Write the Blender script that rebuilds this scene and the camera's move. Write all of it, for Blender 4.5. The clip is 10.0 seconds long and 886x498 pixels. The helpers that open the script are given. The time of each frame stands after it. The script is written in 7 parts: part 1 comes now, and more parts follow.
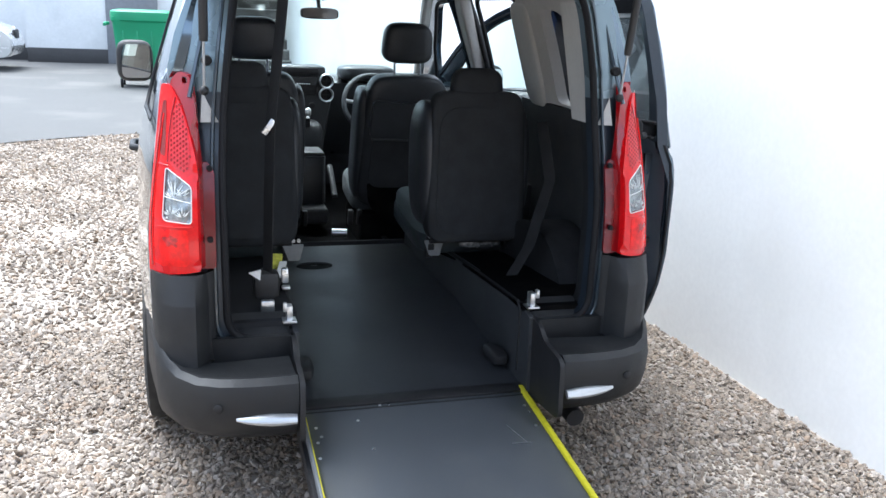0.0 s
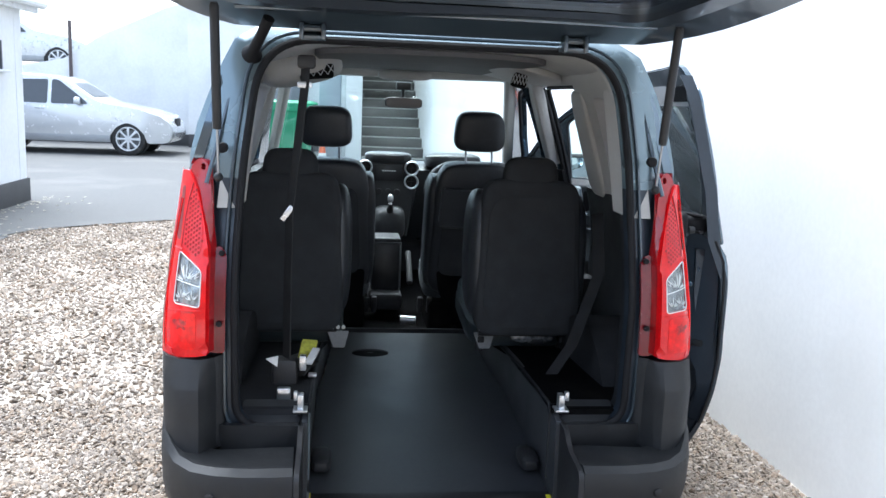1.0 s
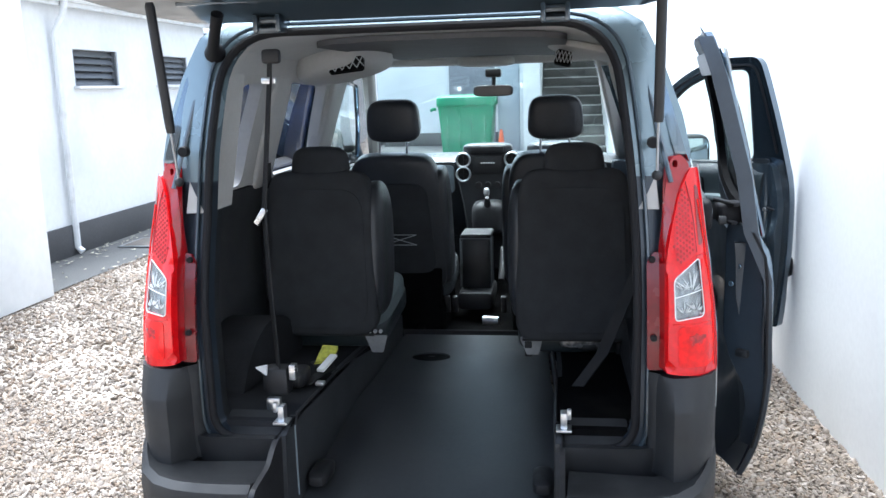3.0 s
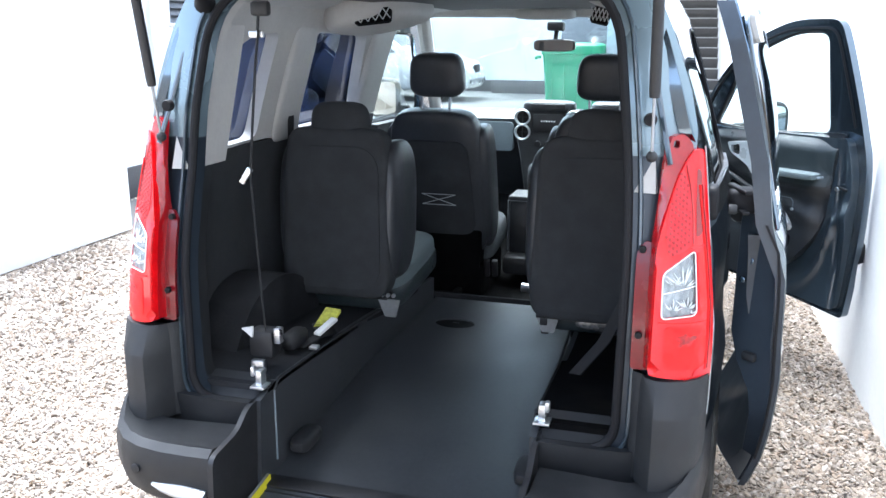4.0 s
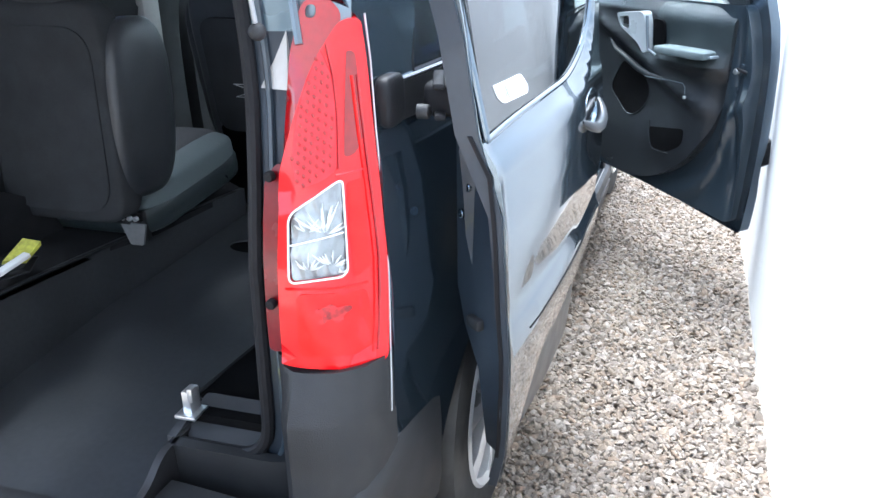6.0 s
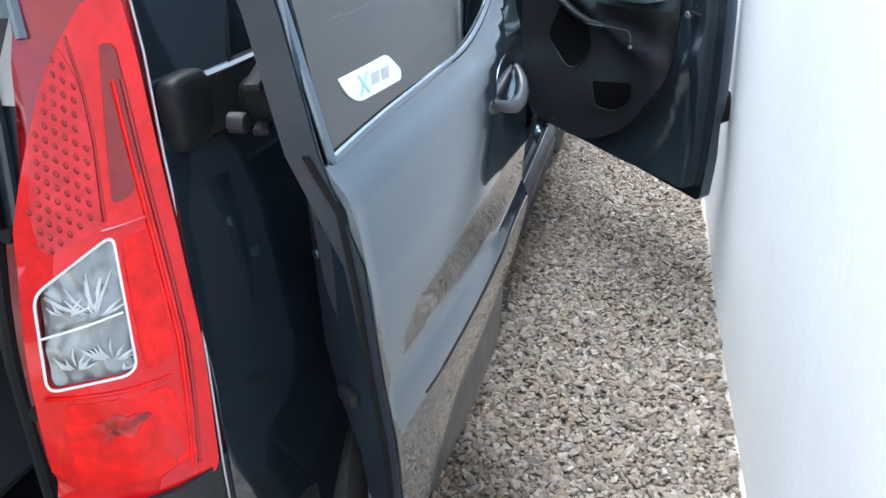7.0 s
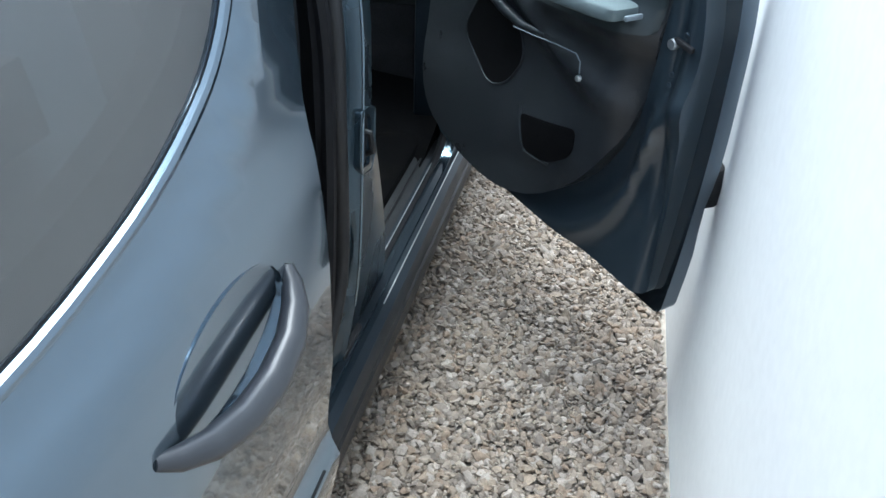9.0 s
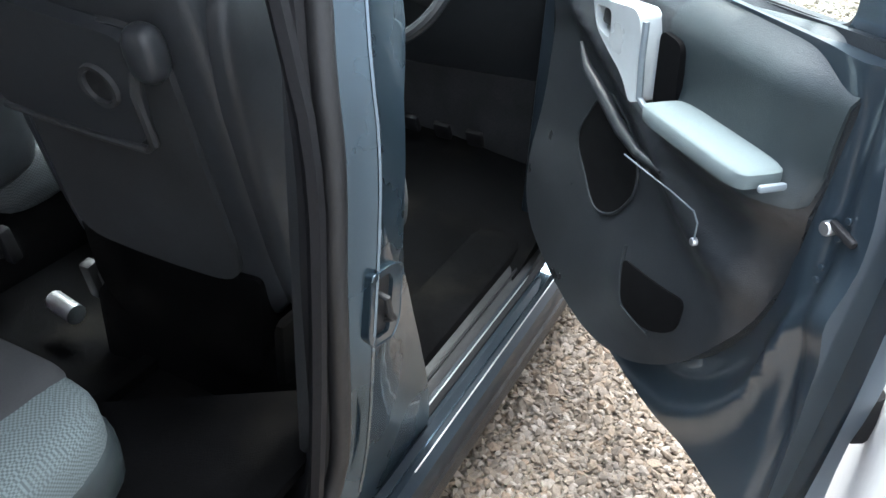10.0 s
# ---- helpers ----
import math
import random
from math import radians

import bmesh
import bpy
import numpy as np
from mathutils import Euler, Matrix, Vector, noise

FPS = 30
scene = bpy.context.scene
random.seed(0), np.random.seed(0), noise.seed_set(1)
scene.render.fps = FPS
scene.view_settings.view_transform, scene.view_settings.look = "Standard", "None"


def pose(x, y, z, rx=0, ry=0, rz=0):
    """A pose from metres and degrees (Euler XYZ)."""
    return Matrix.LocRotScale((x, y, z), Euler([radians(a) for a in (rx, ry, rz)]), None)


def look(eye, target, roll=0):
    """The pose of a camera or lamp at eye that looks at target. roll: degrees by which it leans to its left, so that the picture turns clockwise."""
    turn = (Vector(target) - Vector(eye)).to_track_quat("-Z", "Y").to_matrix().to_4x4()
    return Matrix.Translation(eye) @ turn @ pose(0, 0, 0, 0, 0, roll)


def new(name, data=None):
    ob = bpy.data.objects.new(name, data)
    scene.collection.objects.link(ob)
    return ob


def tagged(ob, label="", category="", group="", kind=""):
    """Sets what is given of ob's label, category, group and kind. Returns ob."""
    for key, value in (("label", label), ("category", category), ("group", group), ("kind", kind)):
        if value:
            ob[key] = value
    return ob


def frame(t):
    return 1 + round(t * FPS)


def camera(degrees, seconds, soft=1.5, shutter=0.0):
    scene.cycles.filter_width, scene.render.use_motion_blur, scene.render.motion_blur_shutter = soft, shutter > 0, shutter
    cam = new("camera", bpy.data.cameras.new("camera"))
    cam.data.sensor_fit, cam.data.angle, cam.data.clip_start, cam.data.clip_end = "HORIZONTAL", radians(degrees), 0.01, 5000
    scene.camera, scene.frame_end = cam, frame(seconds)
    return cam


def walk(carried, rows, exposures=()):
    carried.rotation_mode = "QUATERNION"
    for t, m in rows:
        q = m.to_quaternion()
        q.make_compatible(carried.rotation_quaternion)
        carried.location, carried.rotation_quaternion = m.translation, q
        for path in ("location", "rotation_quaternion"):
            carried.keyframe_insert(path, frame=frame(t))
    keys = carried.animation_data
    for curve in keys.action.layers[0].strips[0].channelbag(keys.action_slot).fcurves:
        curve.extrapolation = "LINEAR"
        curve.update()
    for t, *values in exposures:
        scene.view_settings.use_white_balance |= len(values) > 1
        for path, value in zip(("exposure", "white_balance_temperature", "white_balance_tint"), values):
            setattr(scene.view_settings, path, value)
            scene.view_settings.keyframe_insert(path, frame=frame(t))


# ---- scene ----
cam = camera(55.0, 10.0)
EXPOSE = [(0, 2.03, 5800, 6), (2.5, 2.17, 5720, 5), (3.2, 2.36, 5750, 6), (4.3, 3.03, 5700, 7), (5.7, 3.17, 5600, 6), (6.8, 2.27, 5650, 5), (7.5, 2.08, 5580, 1), (8.5, 2.08, 5560, 0), (9.0, 2.30, 5620, 1), (9.5, 2.57, 5680, 3), (10, 3.24, 6120, 6)]
PATH = [
    (0, (-0.72, -2.542, 1.523), (-0.156, -0.698, 0.993), 2.6),
    (0.5, (-0.508, -2.582, 1.534), (-0.175, -0.664, 1.073), 0.7),
    (1, (-0.299, -2.515, 1.537), (-0.067, -0.559, 1.188), 2.4),
    (1.5, (-0.145, -2.458, 1.558), (0.032, -0.498, 1.202), 2.2),
    (2, (0.049, -2.441, 1.559), (0.095, -0.469, 1.225), 1.6),
    (2.5, (0.243, -2.418, 1.562), (0.097, -0.449, 1.239), -0.5),
    (3, (0.427, -2.256, 1.526), (0.145, -0.311, 1.153), -1.7),
    (3.2, (0.498, -2.18, 1.538), (0.154, -0.255, 1.12), -1.6),
    (4.3, (0.847, -1.963, 1.569), (0.239, -0.125, 1.067), -0.0),
    (4.5, (0.911, -1.903, 1.547), (0.253, -0.083, 1.045), -0.6),
    (5, (1.072, -1.687, 1.533), (0.38, 0.108, 0.985), -1.4),
    (5.5, (1.239, -1.425, 1.464), (0.669, 0.367, 0.785), -1.0),
    (5.7, (1.313, -1.291, 1.463), (0.745, 0.488, 0.747), -0.8),
    (6.8, (1.352, -0.724, 1.417), (0.83, 1.019, 0.587), -3.1),
    (7, (1.355, -0.634, 1.42), (0.873, 1.098, 0.545), -3.5),
    (7.3, (1.322, -0.472, 1.378), (0.917, 1.222, 0.396), 0.0),
    (7.5, (1.37, -0.339, 1.379), (0.947, 1.328, 0.359), 2.0),
    (8, (1.376, -0.077, 1.388), (0.844, 1.486, 0.26), 1.5),
    (8.5, (1.312, 0.161, 1.422), (0.887, 1.762, 0.302), 2.4),
    (9, (1.316, 0.471, 1.405), (0.979, 2.127, 0.336), 2.4),
    (9.5, (1.386, 0.77, 1.429), (0.91, 2.411, 0.39), 3.6),
    (10, (1.364, 0.978, 1.439), (0.655, 2.52, 0.382), 3.6),
]
walk(cam, [(t, look(eye, target, roll)) for t, eye, target, roll in PATH], EXPOSE)

# ---------------------------------------------------------------- sky and light
world = bpy.data.worlds.new("sky")
scene.world = world
world.use_nodes = True
wn = world.node_tree
sky = wn.nodes.new("ShaderNodeTexSky")
sky.sky_type, sky.sun_disc = "NISHITA", False
sky.sun_elevation, sky.sun_rotation = radians(70), radians(333)
sky.air_density, sky.dust_density, sky.ozone_density = 1.0, 3.0, 1.5
wn.nodes["Background"].inputs["Strength"].default_value = 0.15
haze = wn.nodes.new("ShaderNodeHueSaturation")
haze.inputs["Saturation"].default_value = 0.55
wn.links.new(sky.outputs["Color"], haze.inputs["Color"])
wn.links.new(haze.outputs["Color"], wn.nodes["Background"].inputs["Color"])
sun_data = bpy.data.lights.new("sun", "SUN")
sun_data.energy, sun_data.angle, sun_data.color = 1.5, radians(50), (1.0, 0.985, 0.965)
sun = new("sun", sun_data)
sun.matrix_world = look((-1.7, 3.2, 10), (0, 0, 0))

# ---------------------------------------------------------------- materials
def shade(name, col, rough=0.5, metal=0.0, var=0.12, scale=9.0, fine=70.0, bump=0.0, bscale=140.0, coat=0.0, spec=0.5, dirt=None, dirt_amount=0.0, rand=0.0, coat_ior=1.5):
    """Principled surface with broad and fine variation of colour and roughness and a fine relief."""
    m = bpy.data.materials.new(name)
    m.use_nodes = True
    t = m.node_tree
    b = t.nodes["Principled BSDF"]
    co = t.nodes.new("ShaderNodeTexCoord")

    def noise_at(s, detail):
        n = t.nodes.new("ShaderNodeTexNoise")
        n.inputs["Scale"].default_value, n.inputs["Detail"].default_value = s, detail
        t.links.new(co.outputs["Object"], n.inputs["Vector"])
        return n

    def remap(src, lo, hi, a=0.3, z=0.7):
        r = t.nodes.new("ShaderNodeMapRange")
        r.inputs["From Min"].default_value, r.inputs["From Max"].default_value = a, z
        r.inputs["To Min"].default_value, r.inputs["To Max"].default_value = lo, hi
        t.links.new(src, r.inputs["Value"])
        return r.outputs["Result"]

    big, small = noise_at(scale, 4), noise_at(fine, 3)
    f1, f2 = remap(big.outputs["Fac"], 1 - var, 1 + var), remap(small.outputs["Fac"], 1 - var * 0.6, 1 + var * 0.6)
    mul = t.nodes.new("ShaderNodeMath")
    mul.operation = "MULTIPLY"
    t.links.new(f1, mul.inputs[0]), t.links.new(f2, mul.inputs[1])
    value = mul.outputs[0]
    if rand:
        info = t.nodes.new("ShaderNodeObjectInfo")
        r = remap(info.outputs["Random"], 1 - rand, 1 + rand, 0, 1)
        m2 = t.nodes.new("ShaderNodeMath")
        m2.operation = "MULTIPLY"
        t.links.new(value, m2.inputs[0]), t.links.new(r, m2.inputs[1])
        value = m2.outputs[0]
    vm = t.nodes.new("ShaderNodeVectorMath")
    vm.operation = "SCALE"
    vm.inputs[0].default_value = col
    t.links.new(value, vm.inputs["Scale"])
    colour = vm.outputs[0]
    if dirt:
        d = noise_at(scale * 0.7, 6)
        mx = t.nodes.new("ShaderNodeMix")
        mx.data_type = "RGBA"
        t.links.new(remap(d.outputs["Fac"], 0, dirt_amount, 0.52, 0.72), mx.inputs["Factor"])
        t.links.new(colour, mx.inputs["A"])
        mx.inputs["B"].default_value = (*dirt, 1)
        colour = mx.outputs["Result"]
    t.links.new(colour, b.inputs["Base Color"])
    t.links.new(remap(big.outputs["Fac"], max(0.02, rough * 0.85), min(1, rough * 1.15)), b.inputs["Roughness"])
    b.inputs["Metallic"].default_value = metal
    b.inputs["Specular IOR Level"].default_value = spec
    b.inputs["Coat Weight"].default_value, b.inputs["Coat Roughness"].default_value = coat, 0.03
    b.inputs["Coat IOR"].default_value = coat_ior
    if bump:
        bn, bu = noise_at(bscale, 3), t.nodes.new("ShaderNodeBump")
        bu.inputs["Strength"].default_value, bu.inputs["Distance"].default_value = bump, 0.004
        t.links.new(bn.outputs["Fac"], bu.inputs["Height"])
        t.links.new(bu.outputs["Normal"], b.inputs["Normal"])
    return m


def glass(name, tint, rough=0.0, ior=1.45):
    m = bpy.data.materials.new(name)
    m.use_nodes = True
    b = m.node_tree.nodes["Principled BSDF"]
    b.inputs["Base Color"].default_value = (*tint, 1)
    b.inputs["Transmission Weight"].default_value = 1
    b.inputs["Roughness"].default_value, b.inputs["IOR"].default_value = rough, ior
    return m


def weave(name, c1, c2, size, rough=0.9):
    """Coarse woven cloth: two yarn colours in a small check with relief."""
    m = shade(name, c1, rough, var=0.1, scale=14, fine=200)
    t = m.node_tree
    b = t.nodes["Principled BSDF"]
    co = t.nodes.new("ShaderNodeTexCoord")
    ch = t.nodes.new("ShaderNodeTexChecker")
    ch.inputs["Scale"].default_value = size
    t.links.new(co.outputs["Object"], ch.inputs["Vector"])
    mx = t.nodes.new("ShaderNodeMix")
    mx.data_type = "RGBA"
    old = b.inputs["Base Color"].links[0].from_socket
    mx.inputs["B"].default_value = (*c2, 1)
    t.links.new(old, mx.inputs["A"])
    t.links.new(ch.outputs["Fac"], mx.inputs["Factor"])
    t.links.new(mx.outputs["Result"], b.inputs["Base Color"])
    bu = t.nodes.new("ShaderNodeBump")
    bu.inputs["Strength"].default_value, bu.inputs["Distance"].default_value = 0.5, 0.002
    t.links.new(ch.outputs["Fac"], bu.inputs["Height"])
    t.links.new(bu.outputs["Normal"], b.inputs["Normal"])
    return m


PAINT = shade("blue_grey_paint", (0.094, 0.136, 0.178), 0.13, 0.9, var=0.04, scale=3, fine=900, coat=1.0, coat_ior=1.7)
# Body paint lightened for the light that falls on the rear frame.
FRAME_PAINT_LIT = shade("blue_grey_paint_lightened", (0.175, 0.235, 0.270), 0.26, 0.45, var=0.05, scale=5, fine=700, coat=0.5)
# Body paint darkened for inner faces and undersides that get less light.
PAINT_DIM = shade("blue_grey_paint_darkened", (0.046, 0.066, 0.085), 0.34, 0.4, var=0.08, scale=6, fine=500, coat=0.9, coat_ior=1.6)
# Thinner-coated jamb paint, its colour also darkened for the shaded doorway.
JAMB = shade("darkened_jamb_paint", (0.042, 0.068, 0.090), 0.28, 0.6, var=0.06, scale=5, fine=700, coat=0.55, coat_ior=1.5)
# Navy darkened for faces turned away from the light.
SHADED_NAVY = shade("navy_darkened_for_shade", (0.026, 0.036, 0.050), 0.38, 0.3, var=0.08, coat=0.3)
# Sill paint darkened for the shade and dark door reflections in the doorway.
SILL_SHADE = shade("sill_paint_darkened", (0.012, 0.018, 0.025), 0.45, 0.1, var=0.08, spec=0.3)
PLASTIC = shade("dark_grey_plastic", (0.0120, 0.0128, 0.0144), 0.55, var=0.12, bump=0.25, bscale=500, dirt=(0.10, 0.10, 0.095), dirt_amount=0.10)
BLACK = shade("black_plastic", (0.0150, 0.0150, 0.0165), 0.5, var=0.2, bump=0.2, bscale=400)
SEAL_GREY = shade("grey_seal_rubber", (0.0132, 0.0132, 0.0143), 0.5, var=0.15, bump=0.1, spec=0.4)
LINK_GREY = shade("dull_link_steel", (0.36, 0.37, 0.39), 0.35, 0.8, var=0.1)
RUBBER = shade("black_rubber", (0.010, 0.010, 0.0115), 0.6, var=0.15, bump=0.1, spec=0.2)
TYRE = shade("tyre_rubber", (0.022, 0.022, 0.022), 0.85, var=0.2, dirt=(0.09, 0.085, 0.075), dirt_amount=0.5)
ALLOY = shade("alloy", (0.66, 0.67, 0.68), 0.32, 0.45, var=0.06)
HANDLE_GREY = shade("handle_plastic", (0.020, 0.022, 0.027), 0.36, var=0.06, scale=20, coat=0.2)
SILVER = shade("silver_trim", (0.55, 0.56, 0.57), 0.35, 0.8, var=0.06)
BEZEL = shade("pale_satin_trim", (0.66, 0.71, 0.72), 0.32, 0.25, var=0.04)
STEEL = shade("zinc_steel", (0.70, 0.71, 0.72), 0.3, 0.9, var=0.12)
HEADLINER = shade("pale_grey_headliner", (0.52, 0.52, 0.51), 0.95, var=0.05, fine=400, bump=0.2, bscale=700)
TRIM_PALE = shade("pale_grey_trim", (0.50, 0.49, 0.47), 0.6, var=0.05, bump=0.15, bscale=600)
TRIM_DARK = shade("charcoal_trim", (0.038, 0.040, 0.043), 0.6, var=0.15, bump=0.25, bscale=500)
TRIM_DOOR = shade("charcoal_door_trim", (0.0250, 0.0280, 0.0315), 0.32, var=0.12, bump=0.25, bscale=450)
# Black darkened below the carpet's own tone to stand in for cabin shade.
CABIN_SHADE = shade("cabin_shade_carpet", (0.0038, 0.0038, 0.0042), 0.95, var=0.5, fine=300, bump=0.6, bscale=500, spec=0.05, dirt=(0.03, 0.026, 0.02), dirt_amount=0.25)
# Near-black that stands in for the shade inside hollows and pockets.
HOLLOW_SHADE = shade("hollow_shade_black", (0.0035, 0.0035, 0.004), 0.8, var=0.1, spec=0.1)
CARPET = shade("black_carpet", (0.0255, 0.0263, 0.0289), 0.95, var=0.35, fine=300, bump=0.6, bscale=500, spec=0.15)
VINYL = shade("charcoal_floor_vinyl", (0.0367, 0.0389, 0.0427), 0.42, var=0.18, scale=5, bump=0.12, bscale=900, dirt=(0.06, 0.06, 0.06), dirt_amount=0.35)
RAMP_GRIT = shade("grey_grit_ramp", (0.075, 0.082, 0.090), 0.6, var=0.10, scale=4, fine=500, bump=0.5, bscale=900, dirt=(0.13, 0.13, 0.125), dirt_amount=0.5)
YELLOW = shade("yellow_edge", (0.70, 0.62, 0.02), 0.5, var=0.12)
CLOTH = shade("black_seat_cloth", (0.0407, 0.0429, 0.0462), 0.9, var=0.2, scale=12, fine=500, bump=0.3, bscale=900, spec=0.2)
VINYL_SEAT = shade("charcoal_seat_vinyl", (0.038, 0.041, 0.046), 0.34, var=0.12, bump=0.2, bscale=700)
SEAT_GREY = shade("grey_seat_cloth", (0.0468, 0.0484, 0.0515), 0.9, var=0.12, scale=10, fine=500, bump=0.3, bscale=900)
MESH_CLOTH = weave("grey_mesh_cloth", (0.036, 0.041, 0.045), (0.075, 0.085, 0.092), 260)
MESH_PALE = weave("pale_mesh_cloth", (0.15, 0.185, 0.19), (0.085, 0.105, 0.11), 300)
ARM_CLOTH = weave("fine_pale_cloth", (0.150, 0.190, 0.195), (0.115, 0.145, 0.150), 700)
BELT = shade("grey_belt_webbing", (0.009, 0.009, 0.010), 0.8, var=0.15, bump=0.3, bscale=600)
WHITE_PLASTIC = shade("white_plastic", (0.78, 0.78, 0.77), 0.45, var=0.04)
LENS_DEEP = shade("deep_red_lamp", (0.30, 0.003, 0.006), 0.15, var=0.15, coat=0.4)
LENS_CLEAR = glass("clear_lamp_lens", (0.95, 0.97, 0.97), 0.0, 1.2)
REFLECTOR = shade("lamp_reflector", (0.85, 0.87, 0.88), 0.06, 1.0, var=0.15, scale=40, bump=1.0, bscale=110)
PRIVACY = glass("blue_privacy_glass", (0.017, 0.026, 0.062))
SMOKED = glass("grey_privacy_glass", (0.10, 0.115, 0.12), 0.0, 2.15)
PANE = glass("pale_green_glass", (0.82, 0.93, 0.90))
MIRROR = shade("mirror_glass", (0.9, 0.92, 0.93), 0.02, 1.0, var=0.01)
PAD_GREY = shade("grey_blue_pad_cloth", (0.033, 0.043, 0.046), 0.32, var=0.08, scale=8, fine=400, bump=0.3, bscale=700)
KNOB = shade("pale_knob", (0.65, 0.66, 0.66), 0.3, 0.5)
GREY_DASH = shade("grey_dash_panel", (0.20, 0.235, 0.26), 0.5, 0.2, var=0.06)
TAG_YELLOW = shade("yellow_black_strap", (0.45, 0.45, 0.06), 0.7, var=0.3, scale=60)
STICKER = shade("white_sticker", (0.82, 0.83, 0.83), 0.5, var=0.02)
INK_GREEN = shade("pale_green_ink", (0.40, 0.66, 0.62), 0.5)
INK_GREY = shade("pale_grey_ink", (0.55, 0.57, 0.58), 0.5)
WALL = shade("white_masonry_paint", (0.80, 0.80, 0.79), 0.85, var=0.035, scale=1.6, fine=40, bump=0.10, bscale=40, dirt=(0.62, 0.61, 0.58), dirt_amount=0.35)
WALL_OLD = shade("weathered_white_paint", (0.74, 0.75, 0.75), 0.9, var=0.05, scale=1.2, fine=16, bump=0.6, bscale=12, dirt=(0.50, 0.52, 0.52), dirt_amount=0.45)
PLINTH = shade("dark_plinth_paint", (0.060, 0.060, 0.062), 0.8, var=0.2, scale=3, bump=0.3, bscale=50)
TARMAC = shade("tarmac", (0.105, 0.105, 0.102), 0.9, var=0.16, scale=0.8, fine=60, bump=0.6, bscale=160, dirt=(0.17, 0.165, 0.155), dirt_amount=0.8)
SOIL = shade("grit_ground", (0.42, 0.37, 0.31), 0.95, var=0.22, scale=0.7, fine=45, bump=1.0, bscale=70)
STAIR = shade("brown_grey_stair", (0.085, 0.078, 0.070), 0.85, var=0.15, scale=4)
STAIR_EDGE = shade("worn_stair_edge", (0.33, 0.32, 0.30), 0.8)
ROOF_TILE = shade("brown_grey_roof", (0.20, 0.17, 0.15), 0.85, var=0.2, scale=5)
LOUVRE = shade("grey_louvre", (0.22, 0.23, 0.24), 0.5, 0.2, var=0.1)
VENT_SLAT = shade("grey_vent_slat", (0.13, 0.14, 0.15), 0.45, 0.2, var=0.1)
VENT_DARK = shade("vent_dark", (0.075, 0.080, 0.088), 0.8)
BIN_GREEN = shade("green_bin_plastic", (0.02, 0.27, 0.125), 0.45, var=0.08, scale=3)
SUV_PAINT = shade("silver_car_paint", (0.66, 0.67, 0.68), 0.25, 0.35, var=0.03, coat=1.0)
SUV_GREY = shade("grey_lower_cladding", (0.32, 0.33, 0.34), 0.5, 0.2, var=0.05)
DARK_GLASS = shade("dark_car_glass", (0.030, 0.035, 0.040), 0.05, var=0.05, coat=1.0)
CONE_ORANGE = shade("orange_cone", (0.75, 0.14, 0.05), 0.5)
GUTTER = shade("white_gutter", (0.72, 0.73, 0.73), 0.5, var=0.04, dirt=(0.42, 0.42, 0.40), dirt_amount=0.5)


def stone_mat(name, tones):
    """Pebbles: a tone for each stone with mottling on it."""
    m = shade(name, tones[0], 0.75, var=0.2, scale=60, fine=260, bump=0.35, bscale=220)
    t = m.node_tree
    b = t.nodes["Principled BSDF"]
    geo = t.nodes.new("ShaderNodeNewGeometry")
    ramp = t.nodes.new("ShaderNodeValToRGB")
    el = ramp.color_ramp.elements
    ramp.color_ramp.interpolation = "CONSTANT"
    while len(el) < len(tones):
        el.new(0.5)
    for i, c in enumerate(tones):
        el[i].position, el[i].color = i / len(tones), (*c, 1)
    t.links.new(geo.outputs["Random Per Island"], ramp.inputs["Fac"])
    vm = b.inputs["Base Color"].links[0].from_node
    t.links.new(ramp.outputs["Color"], vm.inputs[0])
    return m


STONES = stone_mat("pale_pebbles", [(0.242, 0.194, 0.149), (0.283, 0.235, 0.186), (0.192, 0.154, 0.120), (0.320, 0.274, 0.231), (0.254, 0.207, 0.162),
                                    (0.166, 0.136, 0.109), (0.266, 0.211, 0.157), (0.224, 0.186, 0.153), (0.355, 0.309, 0.264), (0.240, 0.179, 0.129)])

# ---------------------------------------------------------------- mesh tools
import itertools
from mathutils.geometry import delaunay_2d_cdt


def part(name, bm, mat, parent=None, label="", flat=35.0, weld=True):
    """Links a bmesh as one mesh object, smooth but for its sharp edges."""
    if weld:
        bmesh.ops.remove_doubles(bm, verts=bm.verts, dist=1e-5)
    bmesh.ops.recalc_face_normals(bm, faces=bm.faces)
    for f in bm.faces:
        f.smooth = True
    lim = radians(flat)
    for e in bm.edges:
        if len(e.link_faces) == 2 and e.calc_face_angle(0) > lim:
            e.smooth = False
    me = bpy.data.meshes.new(name)
    bm.to_mesh(me)
    bm.free()
    me.materials.append(mat)
    ob = new(name, me)
    while parent and parent.parent and parent.parent.parent:
        parent = parent.parent
    if parent:
        ob.parent = parent
    if label:
        ob["label"] = label
    return ob


def thing(name, label, category, group="", kind="", at=(0, 0, 0)):
    ob = new(name)
    ob.empty_display_size = 0.2
    ob.location = at
    return tagged(ob, label, category, group, kind)


